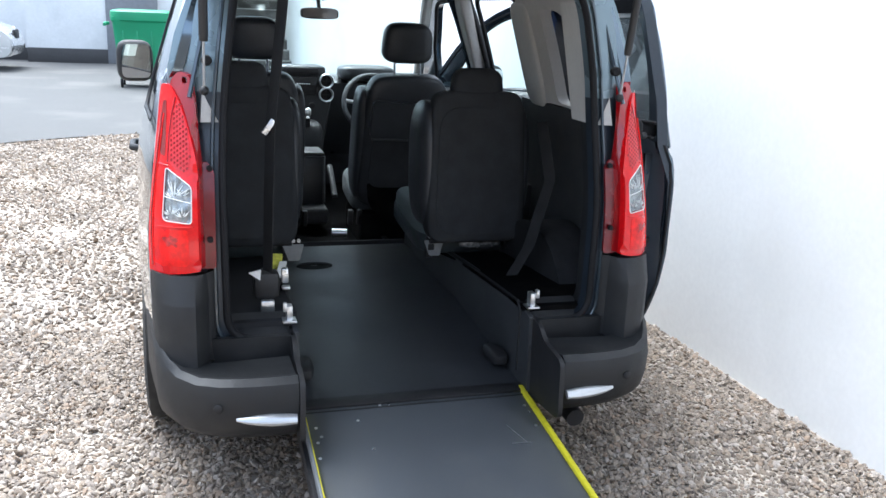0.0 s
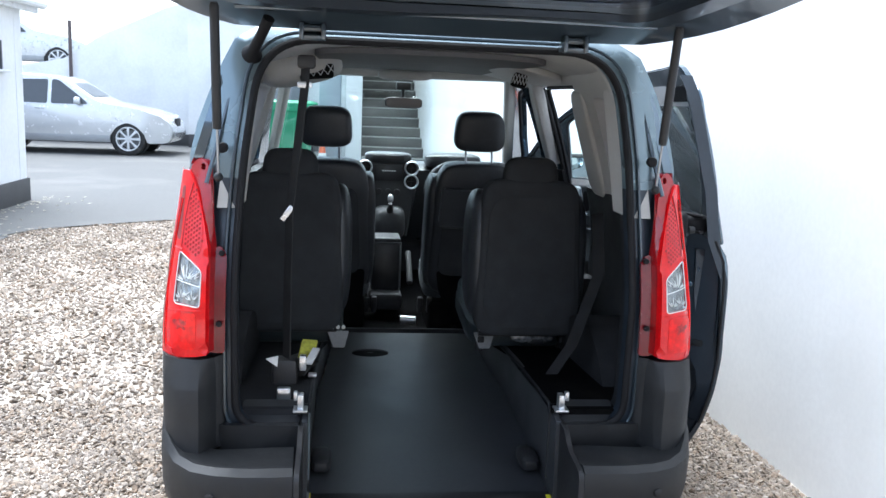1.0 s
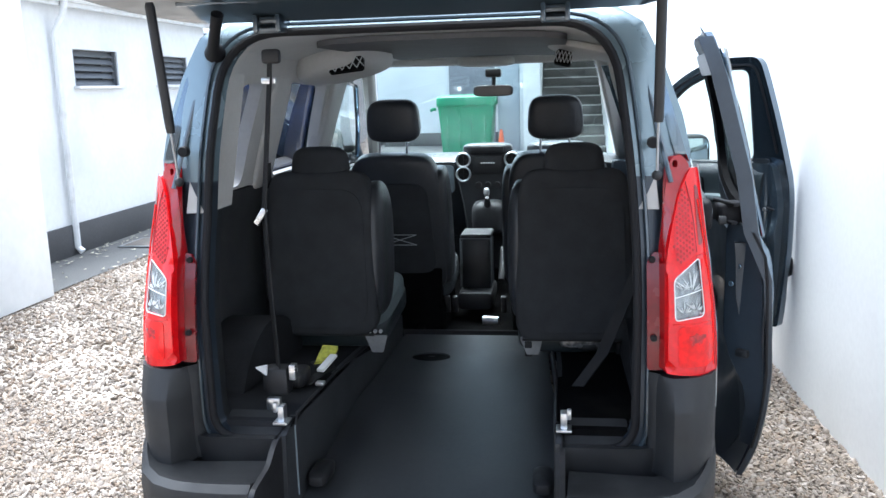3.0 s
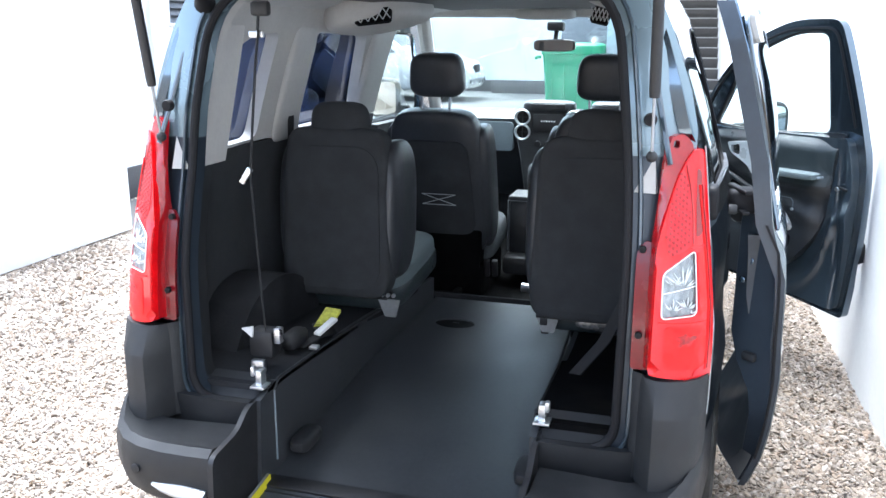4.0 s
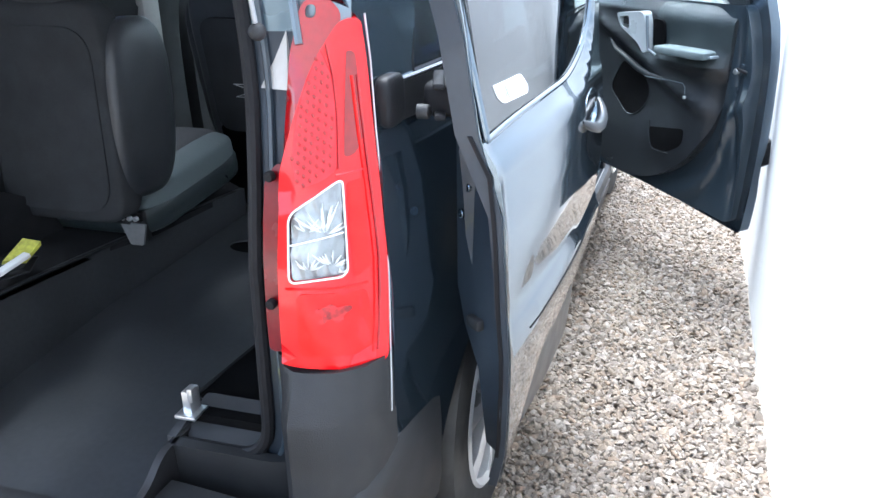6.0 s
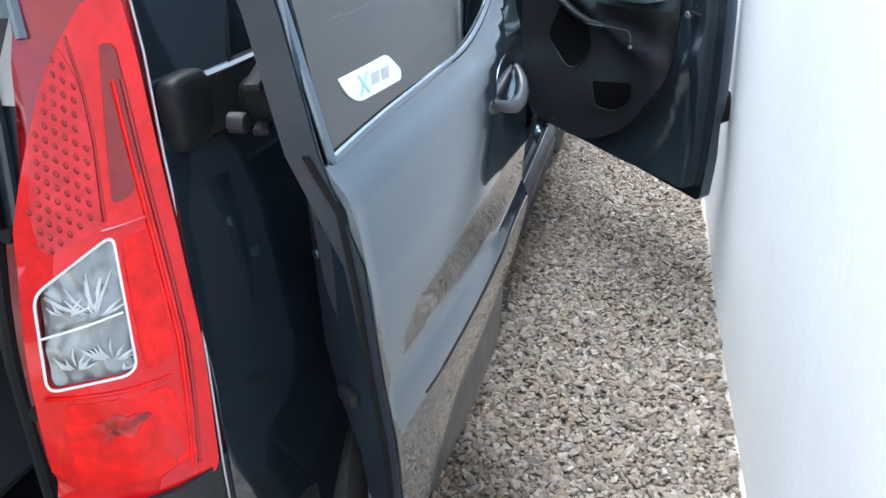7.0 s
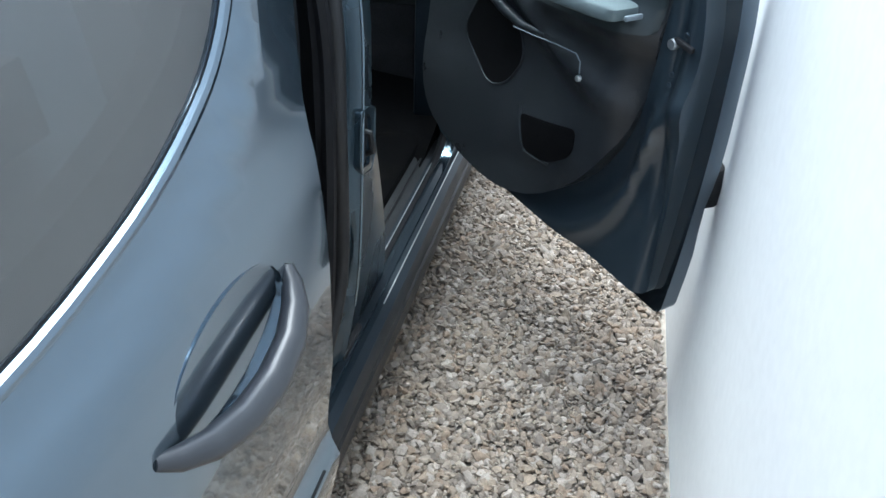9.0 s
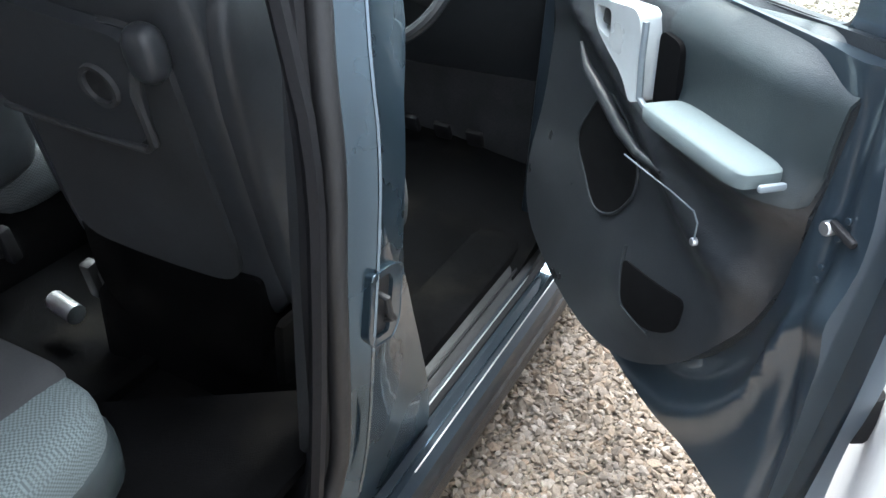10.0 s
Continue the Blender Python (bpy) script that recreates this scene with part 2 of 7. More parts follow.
def curve_of(table):
    """A smooth function through the (x, y) pairs of a table."""
    xs, ys = [p[0] for p in table], [p[1] for p in table]
    n = len(xs)
    d = [(ys[i + 1] - ys[i]) / (xs[i + 1] - xs[i]) for i in range(n - 1)]
    m = [d[0]] + [0 if d[i - 1] * d[i] <= 0 else 2 * d[i - 1] * d[i] / (d[i - 1] + d[i]) for i in range(1, n - 1)] + [d[-1]]

    def f(x):
        if x <= xs[0]:
            return ys[0]
        if x >= xs[-1]:
            return ys[-1]
        i = max(k for k in range(n - 1) if xs[k] <= x)
        h = xs[i + 1] - xs[i]
        t = (x - xs[i]) / h
        return ((1 + 2 * t) * (1 - t) ** 2 * ys[i] + t * (1 - t) ** 2 * h * m[i] + t * t * (3 - 2 * t) * ys[i + 1] + t * t * (t - 1) * h * m[i + 1])
    return f


def rounded(corners, radius, n=5):
    """A closed outline with rounded corners; radius is one number or one for each corner."""
    out, k = [], len(corners)
    for i in range(k):
        p, a, b = Vector(corners[i]), Vector(corners[i - 1]), Vector(corners[(i + 1) % k])
        r = radius[i] if isinstance(radius, (list, tuple)) else radius
        da, db = (a - p), (b - p)
        r = min(r, da.length * 0.49, db.length * 0.49)
        if r < 1e-5:
            out.append(tuple(p))
            continue
        s, e = p + da.normalized() * r, p + db.normalized() * r
        for j in range(n + 1):
            t = j / n
            q = (1 - t) ** 2 * s + 2 * t * (1 - t) * p + t * t * e
            out.append(tuple(q))
    return out


def dense(poly, step):
    out = []
    for i, p in enumerate(poly):
        q = poly[(i + 1) % len(poly)]
        n = max(1, int(math.dist(p, q) / step))
        out += [(p[0] + (q[0] - p[0]) * j / n, p[1] + (q[1] - p[1]) * j / n) for j in range(n)]
    return out


def inside(x, y, poly):
    c, j = False, len(poly) - 1
    for i in range(len(poly)):
        if (poly[i][1] > y) != (poly[j][1] > y) and x < (poly[j][0] - poly[i][0]) * (y - poly[i][1]) / (poly[j][1] - poly[i][1]) + poly[i][0]:
            c = not c
        j = i
    return c


def sheet(outline, holes, front, back=None, step=0.06, bm=None):
    """A curved plate: an outline with holes in a plane, laid on front(u, v), and closed to back(u, v) where that is given."""
    bm = bm or bmesh.new()
    loops = [dense(outline, step)] + [dense(h, step) for h in holes]
    pts, edges = [], []
    for lp in loops:
        s = len(pts)
        pts += [Vector(p) for p in lp]
        edges += [(s + i, s + (i + 1) % len(lp)) for i in range(len(lp))]
    arr = np.array([tuple(p) for p in pts])
    us, vs = [p[0] for p in outline], [p[1] for p in outline]
    u = min(us) + step * 0.5
    while u < max(us):
        v = min(vs) + step * 0.5
        while v < max(vs):
            if inside(u, v, loops[0]) and not any(inside(u, v, h) for h in loops[1:]) and np.min((arr[:, 0] - u) ** 2 + (arr[:, 1] - v) ** 2) > (0.45 * step) ** 2:
                pts.append(Vector((u, v)))
            v += step
        u += step
    vv, _, ff, *_ = delaunay_2d_cdt(pts, edges, [], 0, 1e-6)
    tris = []
    for f in ff:
        cx, cy = sum(vv[i][0] for i in f) / 3, sum(vv[i][1] for i in f) / 3
        if inside(cx, cy, loops[0]) and not any(inside(cx, cy, h) for h in loops[1:]):
            tris.append(f)
    fv = [bm.verts.new(front(p[0], p[1])) for p in vv]
    bv = [bm.verts.new(back(p[0], p[1])) for p in vv] if back else None
    count = {}
    for f in tris:
        bm.faces.new([fv[i] for i in f])
        if back:
            bm.faces.new([bv[i] for i in reversed(f)])
        for i in range(3):
            e = (f[i], f[(i + 1) % 3])
            count[tuple(sorted(e))] = count.get(tuple(sorted(e)), []) + [e]
    if back:
        for es in count.values():
            if len(es) == 1:
                a, b = es[0]
                bm.faces.new((fv[b], fv[a], bv[a], bv[b]))
    loose = [v for v in bm.verts if not v.link_faces]
    bmesh.ops.delete(bm, geom=loose, context="VERTS")
    return bm


def loft(rings, closed=True, caps=True, bm=None):
    """Skins rings of equal point count; closed: each ring is a loop."""
    bm = bm or bmesh.new()
    vs = [[bm.verts.new(p) for p in r] for r in rings]
    n = len(rings[0])
    for a, b in zip(vs, vs[1:]):
        for i in range(n if closed else n - 1):
            j = (i + 1) % n
            bm.faces.new((a[i], a[j], b[j], b[i]))
    if caps and closed:
        bm.faces.new(list(reversed(vs[0])))
        bm.faces.new(vs[-1])
    return bm


def tube(points, r, n=8, closed=False, bm=None, flatten=1.0):
    """A round rod along points; r may be one number or one for each point."""
    pts = [Vector(p) for p in points]
    rings, k = [], len(pts)
    up = None
    for i, p in enumerate(pts):
        a, b = (pts[i - 1], pts[(i + 1) % k]) if closed else (pts[max(i - 1, 0)], pts[min(i + 1, k - 1)])
        d = (b - a).normalized()
        if up is None:
            up = d.orthogonal().normalized()
        up = (up - d * up.dot(d)).normalized()
        s = d.cross(up)
        rr = r[i] if isinstance(r, (list, tuple)) else r
        rings.append([p + (up * math.cos(t) + s * math.sin(t) * flatten) * rr for t in (2 * math.pi * j / n for j in range(n))])
    if closed:
        rings.append(rings[0])
    return loft(rings, True, not closed, bm)


def strap(points, width, side, thick=0.002, bm=None):
    """A flat band along points; side is the direction of its width."""
    s = Vector(side).normalized() * width / 2
    pts = [Vector(p) for p in points]
    rings = []
    for i, p in enumerate(pts):
        d = (pts[min(i + 1, len(pts) - 1)] - pts[max(i - 1, 0)]).normalized()
        nrm = d.cross(s).normalized() * thick
        rings.append([p - s - nrm, p + s - nrm, p + s + nrm, p - s + nrm])
    return loft(rings, True, True, bm)


def box(bm, size, m=None, bevel=0.0, seg=2):
    """Adds a box of that size, bevelled, at the pose m."""
    t = bmesh.new()
    bmesh.ops.create_cube(t, size=1)
    bmesh.ops.scale(t, vec=size, verts=t.verts)
    if bevel:
        bmesh.ops.bevel(t, geom=t.edges[:], offset=bevel, segments=seg, profile=0.5, affect="EDGES")
    if m is not None:
        t.transform(m if isinstance(m, Matrix) else Matrix.Translation(m))
    me = bpy.data.meshes.new("t")
    t.to_mesh(me)
    t.free()
    bm.from_mesh(me)
    bpy.data.meshes.remove(me)
    return bm


def boxed(size, m, bevel=0.0, seg=2):
    return box(bmesh.new(), size, m, bevel, seg)


def cushion(bm, size, m, e=0.45, nu=28, nv=16, pinch=0.0):
    """A stuffed block: a rounded box with bulging faces. pinch narrows its top."""
    def pw(c):
        return math.copysign(abs(c) ** e, c)
    m = m if isinstance(m, Matrix) else Matrix.Translation(m)
    rings = []
    for i in range(nv + 1):
        a = -math.pi / 2 + math.pi * i / nv
        z, r = pw(math.sin(a)), pw(math.cos(a)) if abs(math.cos(a)) > 1e-6 else 0.0
        r = max(r, 1e-4)
        k = 1 - pinch * (z + 1) / 2
        rings.append([m @ Vector((size[0] / 2 * r * pw(math.cos(t)) * k, size[1] / 2 * r * pw(math.sin(t)), size[2] / 2 * z))
                      for t in (2 * math.pi * j / nu for j in range(nu))])
    return loft(rings, True, True, bm)


def lathe(profile, m, n=32, bm=None, caps=True):
    """Turns (radius, height) pairs round the local z axis."""
    rings = [[m @ Vector((max(r, 1e-4) * math.cos(t), max(r, 1e-4) * math.sin(t), h)) for t in (2 * math.pi * j / n for j in range(n))] for r, h in profile]
    return loft(rings, True, caps, bm)


def disc(r, depth, m, n=20, bm=None):
    return lathe([(r * 0.85, depth), (r, depth * 0.8), (r, 0)], m, n, bm)


# ---------------------------------------------------------------- ground and walls
bm = bmesh.new()
g = [[bm.verts.new((-400 + 800 * i / 16, -400 + 800 * j / 16, -0.012)) for j in range(17)] for i in range(17)]
for i in range(16):
    for j in range(16):
        bm.faces.new((g[i][j], g[i + 1][j], g[i + 1][j + 1], g[i][j + 1]))
tagged(part("ground", bm, SOIL), "pale gritty ground under the loose gravel", "ground", kind="structure")

TARMAC_EDGE = curve_of([(-12.0, 3.2), (-4.2, 5.3), (-3.66, 6.6), (-2.6, 7.45), (-1.8, 8.0), (0.0, 8.7), (1.7, 9.2)])
edge = [(x, TARMAC_EDGE(x)) for x in [-14 + 0.5 * i for i in range(33)]] + [(3.2, 9.3)]
road_poly = edge + [(3.2, 26.0), (-14.0, 26.0)]
bm = sheet(road_poly, [], lambda u, v: (u, v, 0.004 + 0.006 * math.sin(u * 1.3) * math.sin(v * 0.9)), None, 0.6)
tagged(part("road", bm, TARMAC), "worn grey tarmac yard with pale dusty patches", "tarmac", kind="structure")
# tarmac strip along the foot of the building
bm = sheet([(-4.42, -2.0), (-3.62, -2.0), (-3.62, 6.3), (-3.9, 6.6), (-4.42, 6.6)], [], lambda u, v: (u, v, 0.001 + 0.004 * math.sin(v * 2)), None, 0.5)
tagged(part("pavement", bm, TARMAC), "dark tarmac path along the building's foot", "path", kind="structure")

# long white wall beside the car, rendered, slightly wavy, with an uneven foot
def wavy(u, v):
    return 0.003 * math.sin(u * 0.9 + 1) + 0.004 * math.sin(u * 2.7 + v * 1.7) + 0.002 * math.sin(v * 5 + u * 3)


bm = sheet([(-9.0, -0.1), (19.8, -0.1), (19.8, 5.6), (-9.0, 5.6)], [], lambda u, v: (1.622 - 0.030 * u + wavy(u, v), u, v), lambda u, v: (1.95, u, v), 0.25)
tagged(part("wall_east", bm, WALL), "tall white painted rendered wall beside the parked car", "wall", kind="structure")

# far yard wall, its top rising to the right, and the wall in front of the bins
bm = sheet([(-16, -0.1), (-4.36, -0.1), (-4.36, 3.75), (-5.0, 3.55), (-6.6, 2.8), (-7.6, 2.15), (-9.0, 1.85), (-16, 1.85)], [],
           lambda u, v: (u, 21.0 + 0.02 * math.sin(u * 3 + v * 2), v), lambda u, v: (u, 21.3, v), 0.3)
tagged(part("wall_north", bm, WALL_OLD), "weathered white retaining wall with a rising top", "wall", kind="structure")
bm = sheet([(-4.36, -0.1), (0.02, -0.1), (0.02, 6.0), (-4.36, 6.0)], [], lambda u, v: (u, 20.4 + 0.012 * math.sin(u * 2 + v * 3), v), lambda u, v: (u, 21.2, v), 0.35)
tagged(part("wall_north_2", bm, WALL_OLD), "flat white painted wall behind the green bin", "wall", kind="structure")
bm = boxed((4.4, 0.05, 0.34), (-2.16, 20.375, 0.17), 0.008)
box(bm, (11.6, 0.05, 0.30), (-10.2, 20.965, 0.15), 0.008)
tagged(part("baseboard", bm, PLINTH), "dark painted plinth along the foot of the yard walls", "plinth", kind="structure")
# wall and pillar beside the steps
bm = boxed((0.30, 6.2, 6.0), (-0.16, 16.9, 3.0), 0.01)
tagged(part("wall_stair", bm, WALL), "white painted wall closing the side of the outdoor steps", "wall", kind="structure")
bm = boxed((0.42, 0.5, 4.2), (-0.62, 14.6, 2.1), 0.015)
tagged(part("wall_pillar", bm, shade("grey_pillar_paint", (0.42, 0.46, 0.50), 0.7, var=0.05)), "pale grey painted pillar beside the bin", "pillar", kind="structure")
bm = boxed((0.09, 0.06, 4.0), (-0.36, 14.32, 2.0), 0.01)
tagged(part("trim", bm, GUTTER), "white painted upright board beside the pillar", "board", kind="structure")
bm = boxed((1.2, 0.06, 2.45), (-1.95, 20.36, 1.23), 0.01)
tagged(part("door_1", bm, shade("grey_yard_door", (0.20, 0.21, 0.23), 0.6)), "plain grey door in the white yard wall", "door", kind="structure")

# Unseen wall behind the camera, added to darken what rear faces reflect.
bm = sheet([(-14, -0.1), (1.8, -0.1), (1.8, 3.6), (-14, 3.6)], [], lambda u, v: (u, -9.0 + 0.01 * math.sin(u * 2 + v), v), lambda u, v: (u, -9.3, v), 0.8)
tagged(part("wall_south", bm, shade("unseen_wall_brown", (0.20, 0.17, 0.145), 0.9, var=0.2, scale=2, bump=0.5, bscale=30)), "unseen plain brown wall added behind the camera to dim rear reflections", "wall", kind="structure")

# raised terrace behind the far wall
bm = boxed((14, 12, 1.85), (-12.0, 27.4, 0.90))
tagged(part("ground_terrace", bm, TARMAC), "raised parking terrace behind the retaining wall", "terrace", kind="structure")

# outdoor steps between white walls
def stairs():
    top = thing("staircase", "steep dark outdoor steps with worn pale edges between white walls", "stairs", kind="structure", at=(0.8, 13.6, 0))
    for i in range(16):
        b = boxed((1.60, 0.30, 0.185), (0.0, 0.15 + 0.28 * i, 0.0925 + 0.185 * i), 0.008)
        if i:
            box(b, (1.60, 0.26, 0.19 * i), (0.0, 0.17 + 0.28 * i, 0.0925 * i))
        s = part("step", b, STAIR, top)
        part("nosing", boxed((1.60, 0.035, 0.022), (0.0, 0.012 + 0.28 * i, 0.176 + 0.185 * i), 0.005), STAIR_EDGE, s)


stairs()


# white outbuilding with louvred vents
def building():
    b = thing("outbuilding", "low white painted outbuilding with louvred vents and a dark plinth", "building", at=(-4.4, 3.8, 0))
    ven = [(5.82, 6.67, 1.645, 2.01), (7.57, 8.45, 1.655, 2.0)]
    holes = [[(a - 3.8, lo), (c - 3.8, lo), (c - 3.8, hi), (a - 3.8, hi)] for a, c, lo, hi in ven]
    part("wall", sheet([(0, 0), (5.25, 0), (5.25, 2.42), (0, 2.42)], holes, lambda u, v: (0.006 * math.sin(u * 2 + v), u, v), lambda u, v: (-0.22, u, v), 0.4), WALL_OLD, b)
    for y in (5.14, 0.0):
        part("end_wall", boxed((5.0, 0.22, 2.42), (-2.5, y, 1.21)), WALL_OLD, b)
    p = boxed((0.03, 5.27, 0.30), (0.02, 2.63, 0.15), 0.006)
    box(p, (5.0, 0.03, 0.30), (-2.5, 5.27, 0.15), 0.006)
    part("plinth", p, PLINTH, b)
    for a, c, lo, hi in ven:
        w = c - a
        v = part("vent", boxed((0.02, w, hi - lo), (-0.20, (a + c) / 2 - 3.8, (lo + hi) / 2)), VENT_DARK, b)
        for k in range(5):
            z = lo + (hi - lo) * (k + 0.5) / 5
            part("slat", boxed((0.075, w, 0.012), Matrix.Translation((-0.06, (a + c) / 2 - 3.8, z)) @ Matrix.Rotation(0.9, 4, "Y")), VENT_SLAT, v)
        for yy in (a - 3.8 + 0.012, c - 3.8 - 0.012):
            part("vent_frame", boxed((0.05, 0.024, hi - lo), (-0.035, yy, (lo + hi) / 2)), VENT_SLAT, v)
        part("sill", boxed((0.10, w + 0.08, 0.03), (0.015, (a + c) / 2 - 3.8, lo - 0.012), 0.005), GUTTER, v)
    part("roof", loft([[(0.20, y, 2.52), (0.20, y, 2.57), (-3.2, y, 3.25), (-3.2, y, 3.15)] for y in (-0.3, 5.5)]), ROOF_TILE, b)
    part("fascia", boxed((0.05, 5.75, 0.16), (0.12, 2.6, 2.47), 0.006), GUTTER, b)
    part("gutter", tube([(0.20, -0.25, 2.47), (0.20, 5.5, 2.50)], 0.055, 10), GUTTER, b)
    part("drainpipe", tube([(0.19, 1.66, 2.44), (0.16, 1.66, 2.32), (0.05, 1.66, 2.15), (0.05, 1.66, 0.08), (0.10, 1.66, 0.03)], 0.034, 10), GUTTER, b)
    part("porch_wall", boxed((0.9, 4.6, 2.62), (0.40, -2.32, 1.31), 0.012), WALL_OLD, b)


building()

# ---------------------------------------------------------------- the adapted car: shapes shared by its panels
HALF = curve_of([(0.10, 0.79), (0.22, 0.835), (0.34, 0.872), (0.55, 0.893), (0.80, 0.903), (0.97, 0.905), (1.07, 0.899), (1.16, 0.880), (1.30, 0.845), (1.45, 0.800), (1.60, 0.748), (1.72, 0.690), (1.78, 0.630), (1.81, 0.540)])
REAR = curve_of([(0.20, 0.02), (0.45, 0.00), (0.65, -0.012), (0.82, -0.012), (0.95, -0.002), (1.10, 0.034), (1.34, 0.112), (1.60, 0.178), (1.74, 0.225), (1.80, 0.275)])


def side_x(y, z):
    """Half width of the body at a height and length."""
    f = max(0.0, (y - 2.75) / 1.2)
    k = max(0.0, min(1.0, (0.42 - y) / 0.27)) * max(0.0, min(1.0, (z - 0.80) / 0.2))
    low = max(0.0, min(1.0, (0.95 - z) / 0.25))
    haunch = 0.020 * max(0.0, 1 - ((y - 0.50) / 0.40) ** 2) * low * low * (3 - 2 * low)
    return HALF(z) - 0.085 * max(0.0, 0.72 - y) - 0.16 * f * f - 0.017 * k * k + haunch


def rear_y(x, z):
    """The rear face at a height, rounding forwards to the flanks."""
    k = max(0.0, (abs(x) - 0.60) / 0.25)
    return REAR(z) + 0.095 * k * k


RECESS = curve_of([(0.20, 0.068), (1.00, 0.070), (1.20, 0.056), (1.30, 0.034), (1.40, 0.014), (1.60, 0.003), (1.75, 0.0)])


def frame_y(x, z):
    """The sunk face round the tailgate opening, set in behind the lamps and bumper."""
    return rear_y(x, z) + RECESS(z)


def on_side(s, off=0.0):
    return lambda y, z: (s * (side_x(y, z) + off), y, z)


car = thing("car", "dark blue-grey wheelchair-access car with raised tailgate, open doors and lowered ramp", "car", at=(0, 0, -0.045))

AX_REAR, AX_FRONT, TYRE_R = 0.66, 3.33, 0.322
HUB_Z = 0.367


def arch(yc, r, n=14, lift=0.367):
    return [(yc + r * math.cos(a), lift + r * math.sin(a)) for a in (math.pi * j / n for j in range(n + 1))]


def side_outline(y0=0.112):
    """Outline of a whole flank: rear edge, roof, windscreen pillar, nose, sill with wheel arches."""
    lower = [(y0, 0.60), (y0, 0.30), (AX_REAR - 0.358, 0.30)]
    a1 = list(reversed(arch(AX_REAR, 0.352)))
    a2 = list(reversed(arch(AX_FRONT, 0.37)))
    front = [(4.06, 0.30), (4.10, 0.60), (4.03, 0.86), (3.75, 0.99), (3.42, 1.09), (3.02, 1.42), (2.72, 1.64), (2.50, 1.735)]
    return lower + a1 + [(1.05, 0.24), (2.90, 0.24)] + a2 + front + [(0.34, 1.765), (0.22, 1.70), (0.19, 1.60), (0.158, 1.40), (0.160, 1.372), (0.204, 1.325), (0.170, 1.20), (0.131, 1.00), (0.114, 0.80)]


W_QUARTER = rounded([(0.30, 1.20), (0.86, 1.20), (0.96, 1.62), (0.60, 1.62)], [0.06, 0.10, 0.07, 0.08])
W_SLIDE = rounded([(1.07, 1.19), (1.84, 1.19), (1.74, 1.63), (1.07, 1.63)], [0.05, 0.05, 0.05, 0.05])
W_FRONT = rounded([(1.97, 1.16), (2.98, 1.16), (2.86, 1.34), (2.52, 1.60), (1.97, 1.62)], [0.03, 0.04, 0.05, 0.08, 0.04])
D_SLIDE = rounded([(1.08, 0.36), (1.70, 0.31), (1.70, 1.655), (1.12, 1.655), (1.08, 1.0)], [0.14, 0.13, 0.07, 0.07, 0.05])
D_FRONT = rounded([(1.885, 0.31), (2.76, 0.31), (2.87, 0.60), (2.87, 1.14), (2.76, 1.36), (2.44, 1.635), (1.885, 1.655)], [0.10, 0.12, 0.15, 0.05, 0.05, 0.10, 0.06])

D_BOTH = rounded([(1.08, 0.36), (1.30, 0.31), (2.76, 0.31), (2.87, 0.60), (2.87, 1.14), (2.76, 1.36), (2.44, 1.635), (1.90, 1.655), (1.12, 1.655), (1.08, 1.0)], [0.10, 0.10, 0.12, 0.15, 0.05, 0.05, 0.10, 0.05, 0.07, 0.05])
# flanks
part("flank_panel", sheet(side_outline(), [W_QUARTER, D_BOTH], on_side(1), on_side(1, -0.03), 0.085), PAINT, car, "dark blue-grey metallic flank panel with door openings")
part("flank_panel", sheet(side_outline(), [W_QUARTER, W_SLIDE, W_FRONT], on_side(-1), on_side(-1, -0.03), 0.085), PAINT, car)
# panes of the closed flank and the right quarter pane
for s, w, mat in ((-1, W_QUARTER, PRIVACY), (-1, W_SLIDE, PRIVACY), (-1, W_FRONT, PANE), (1, W_QUARTER, PRIVACY)):
    o = part("side_window", sheet(w, [], on_side(s, -0.012), on_side(s, -0.016), 0.12), mat, car, "blue tinted privacy glass" if mat is PRIVACY else "clear side glass")
    o.visible_shadow = False
    part("window_seal", tube([on_side(s, -0.006)(*p) for p in w], 0.008, 6, True), RUBBER, o)

# roof skin and headliner
def roof_z(x, y):
    k = x / 0.66
    return 1.80 + 0.045 * (1 - k * k) - 0.018 * ((y - 1.3) / 1.2) ** 2


part("roof", sheet([(-0.565, 0.29), (0.565, 0.29), (0.605, 0.60), (0.628, 0.95), (0.635, 2.42), (0.45, 2.56), (-0.45, 2.56), (-0.635, 2.42), (-0.628, 0.95), (-0.605, 0.60)], [], lambda x, y: (x, y, roof_z(x, y)), lambda x, y: (x, y, roof_z(x, y) - 0.02), 0.11), PAINT, car)


def liner_z(x, y):
    k = min(1.0, abs(x) / 0.64)
    return 1.752 - 0.065 * k ** 4 - 0.02 * max(0, (y - 1.7) / 0.8) ** 2


part("headliner", sheet([(-0.645, 0.30), (0.645, 0.30), (0.645, 2.44), (-0.645, 2.44)], [], lambda x, y: (x, y, liner_z(x, y)), lambda x, y: (x, y, liner_z(x, y) + 0.02), 0.07), HEADLINER, car, "pale grey cloth roof lining")
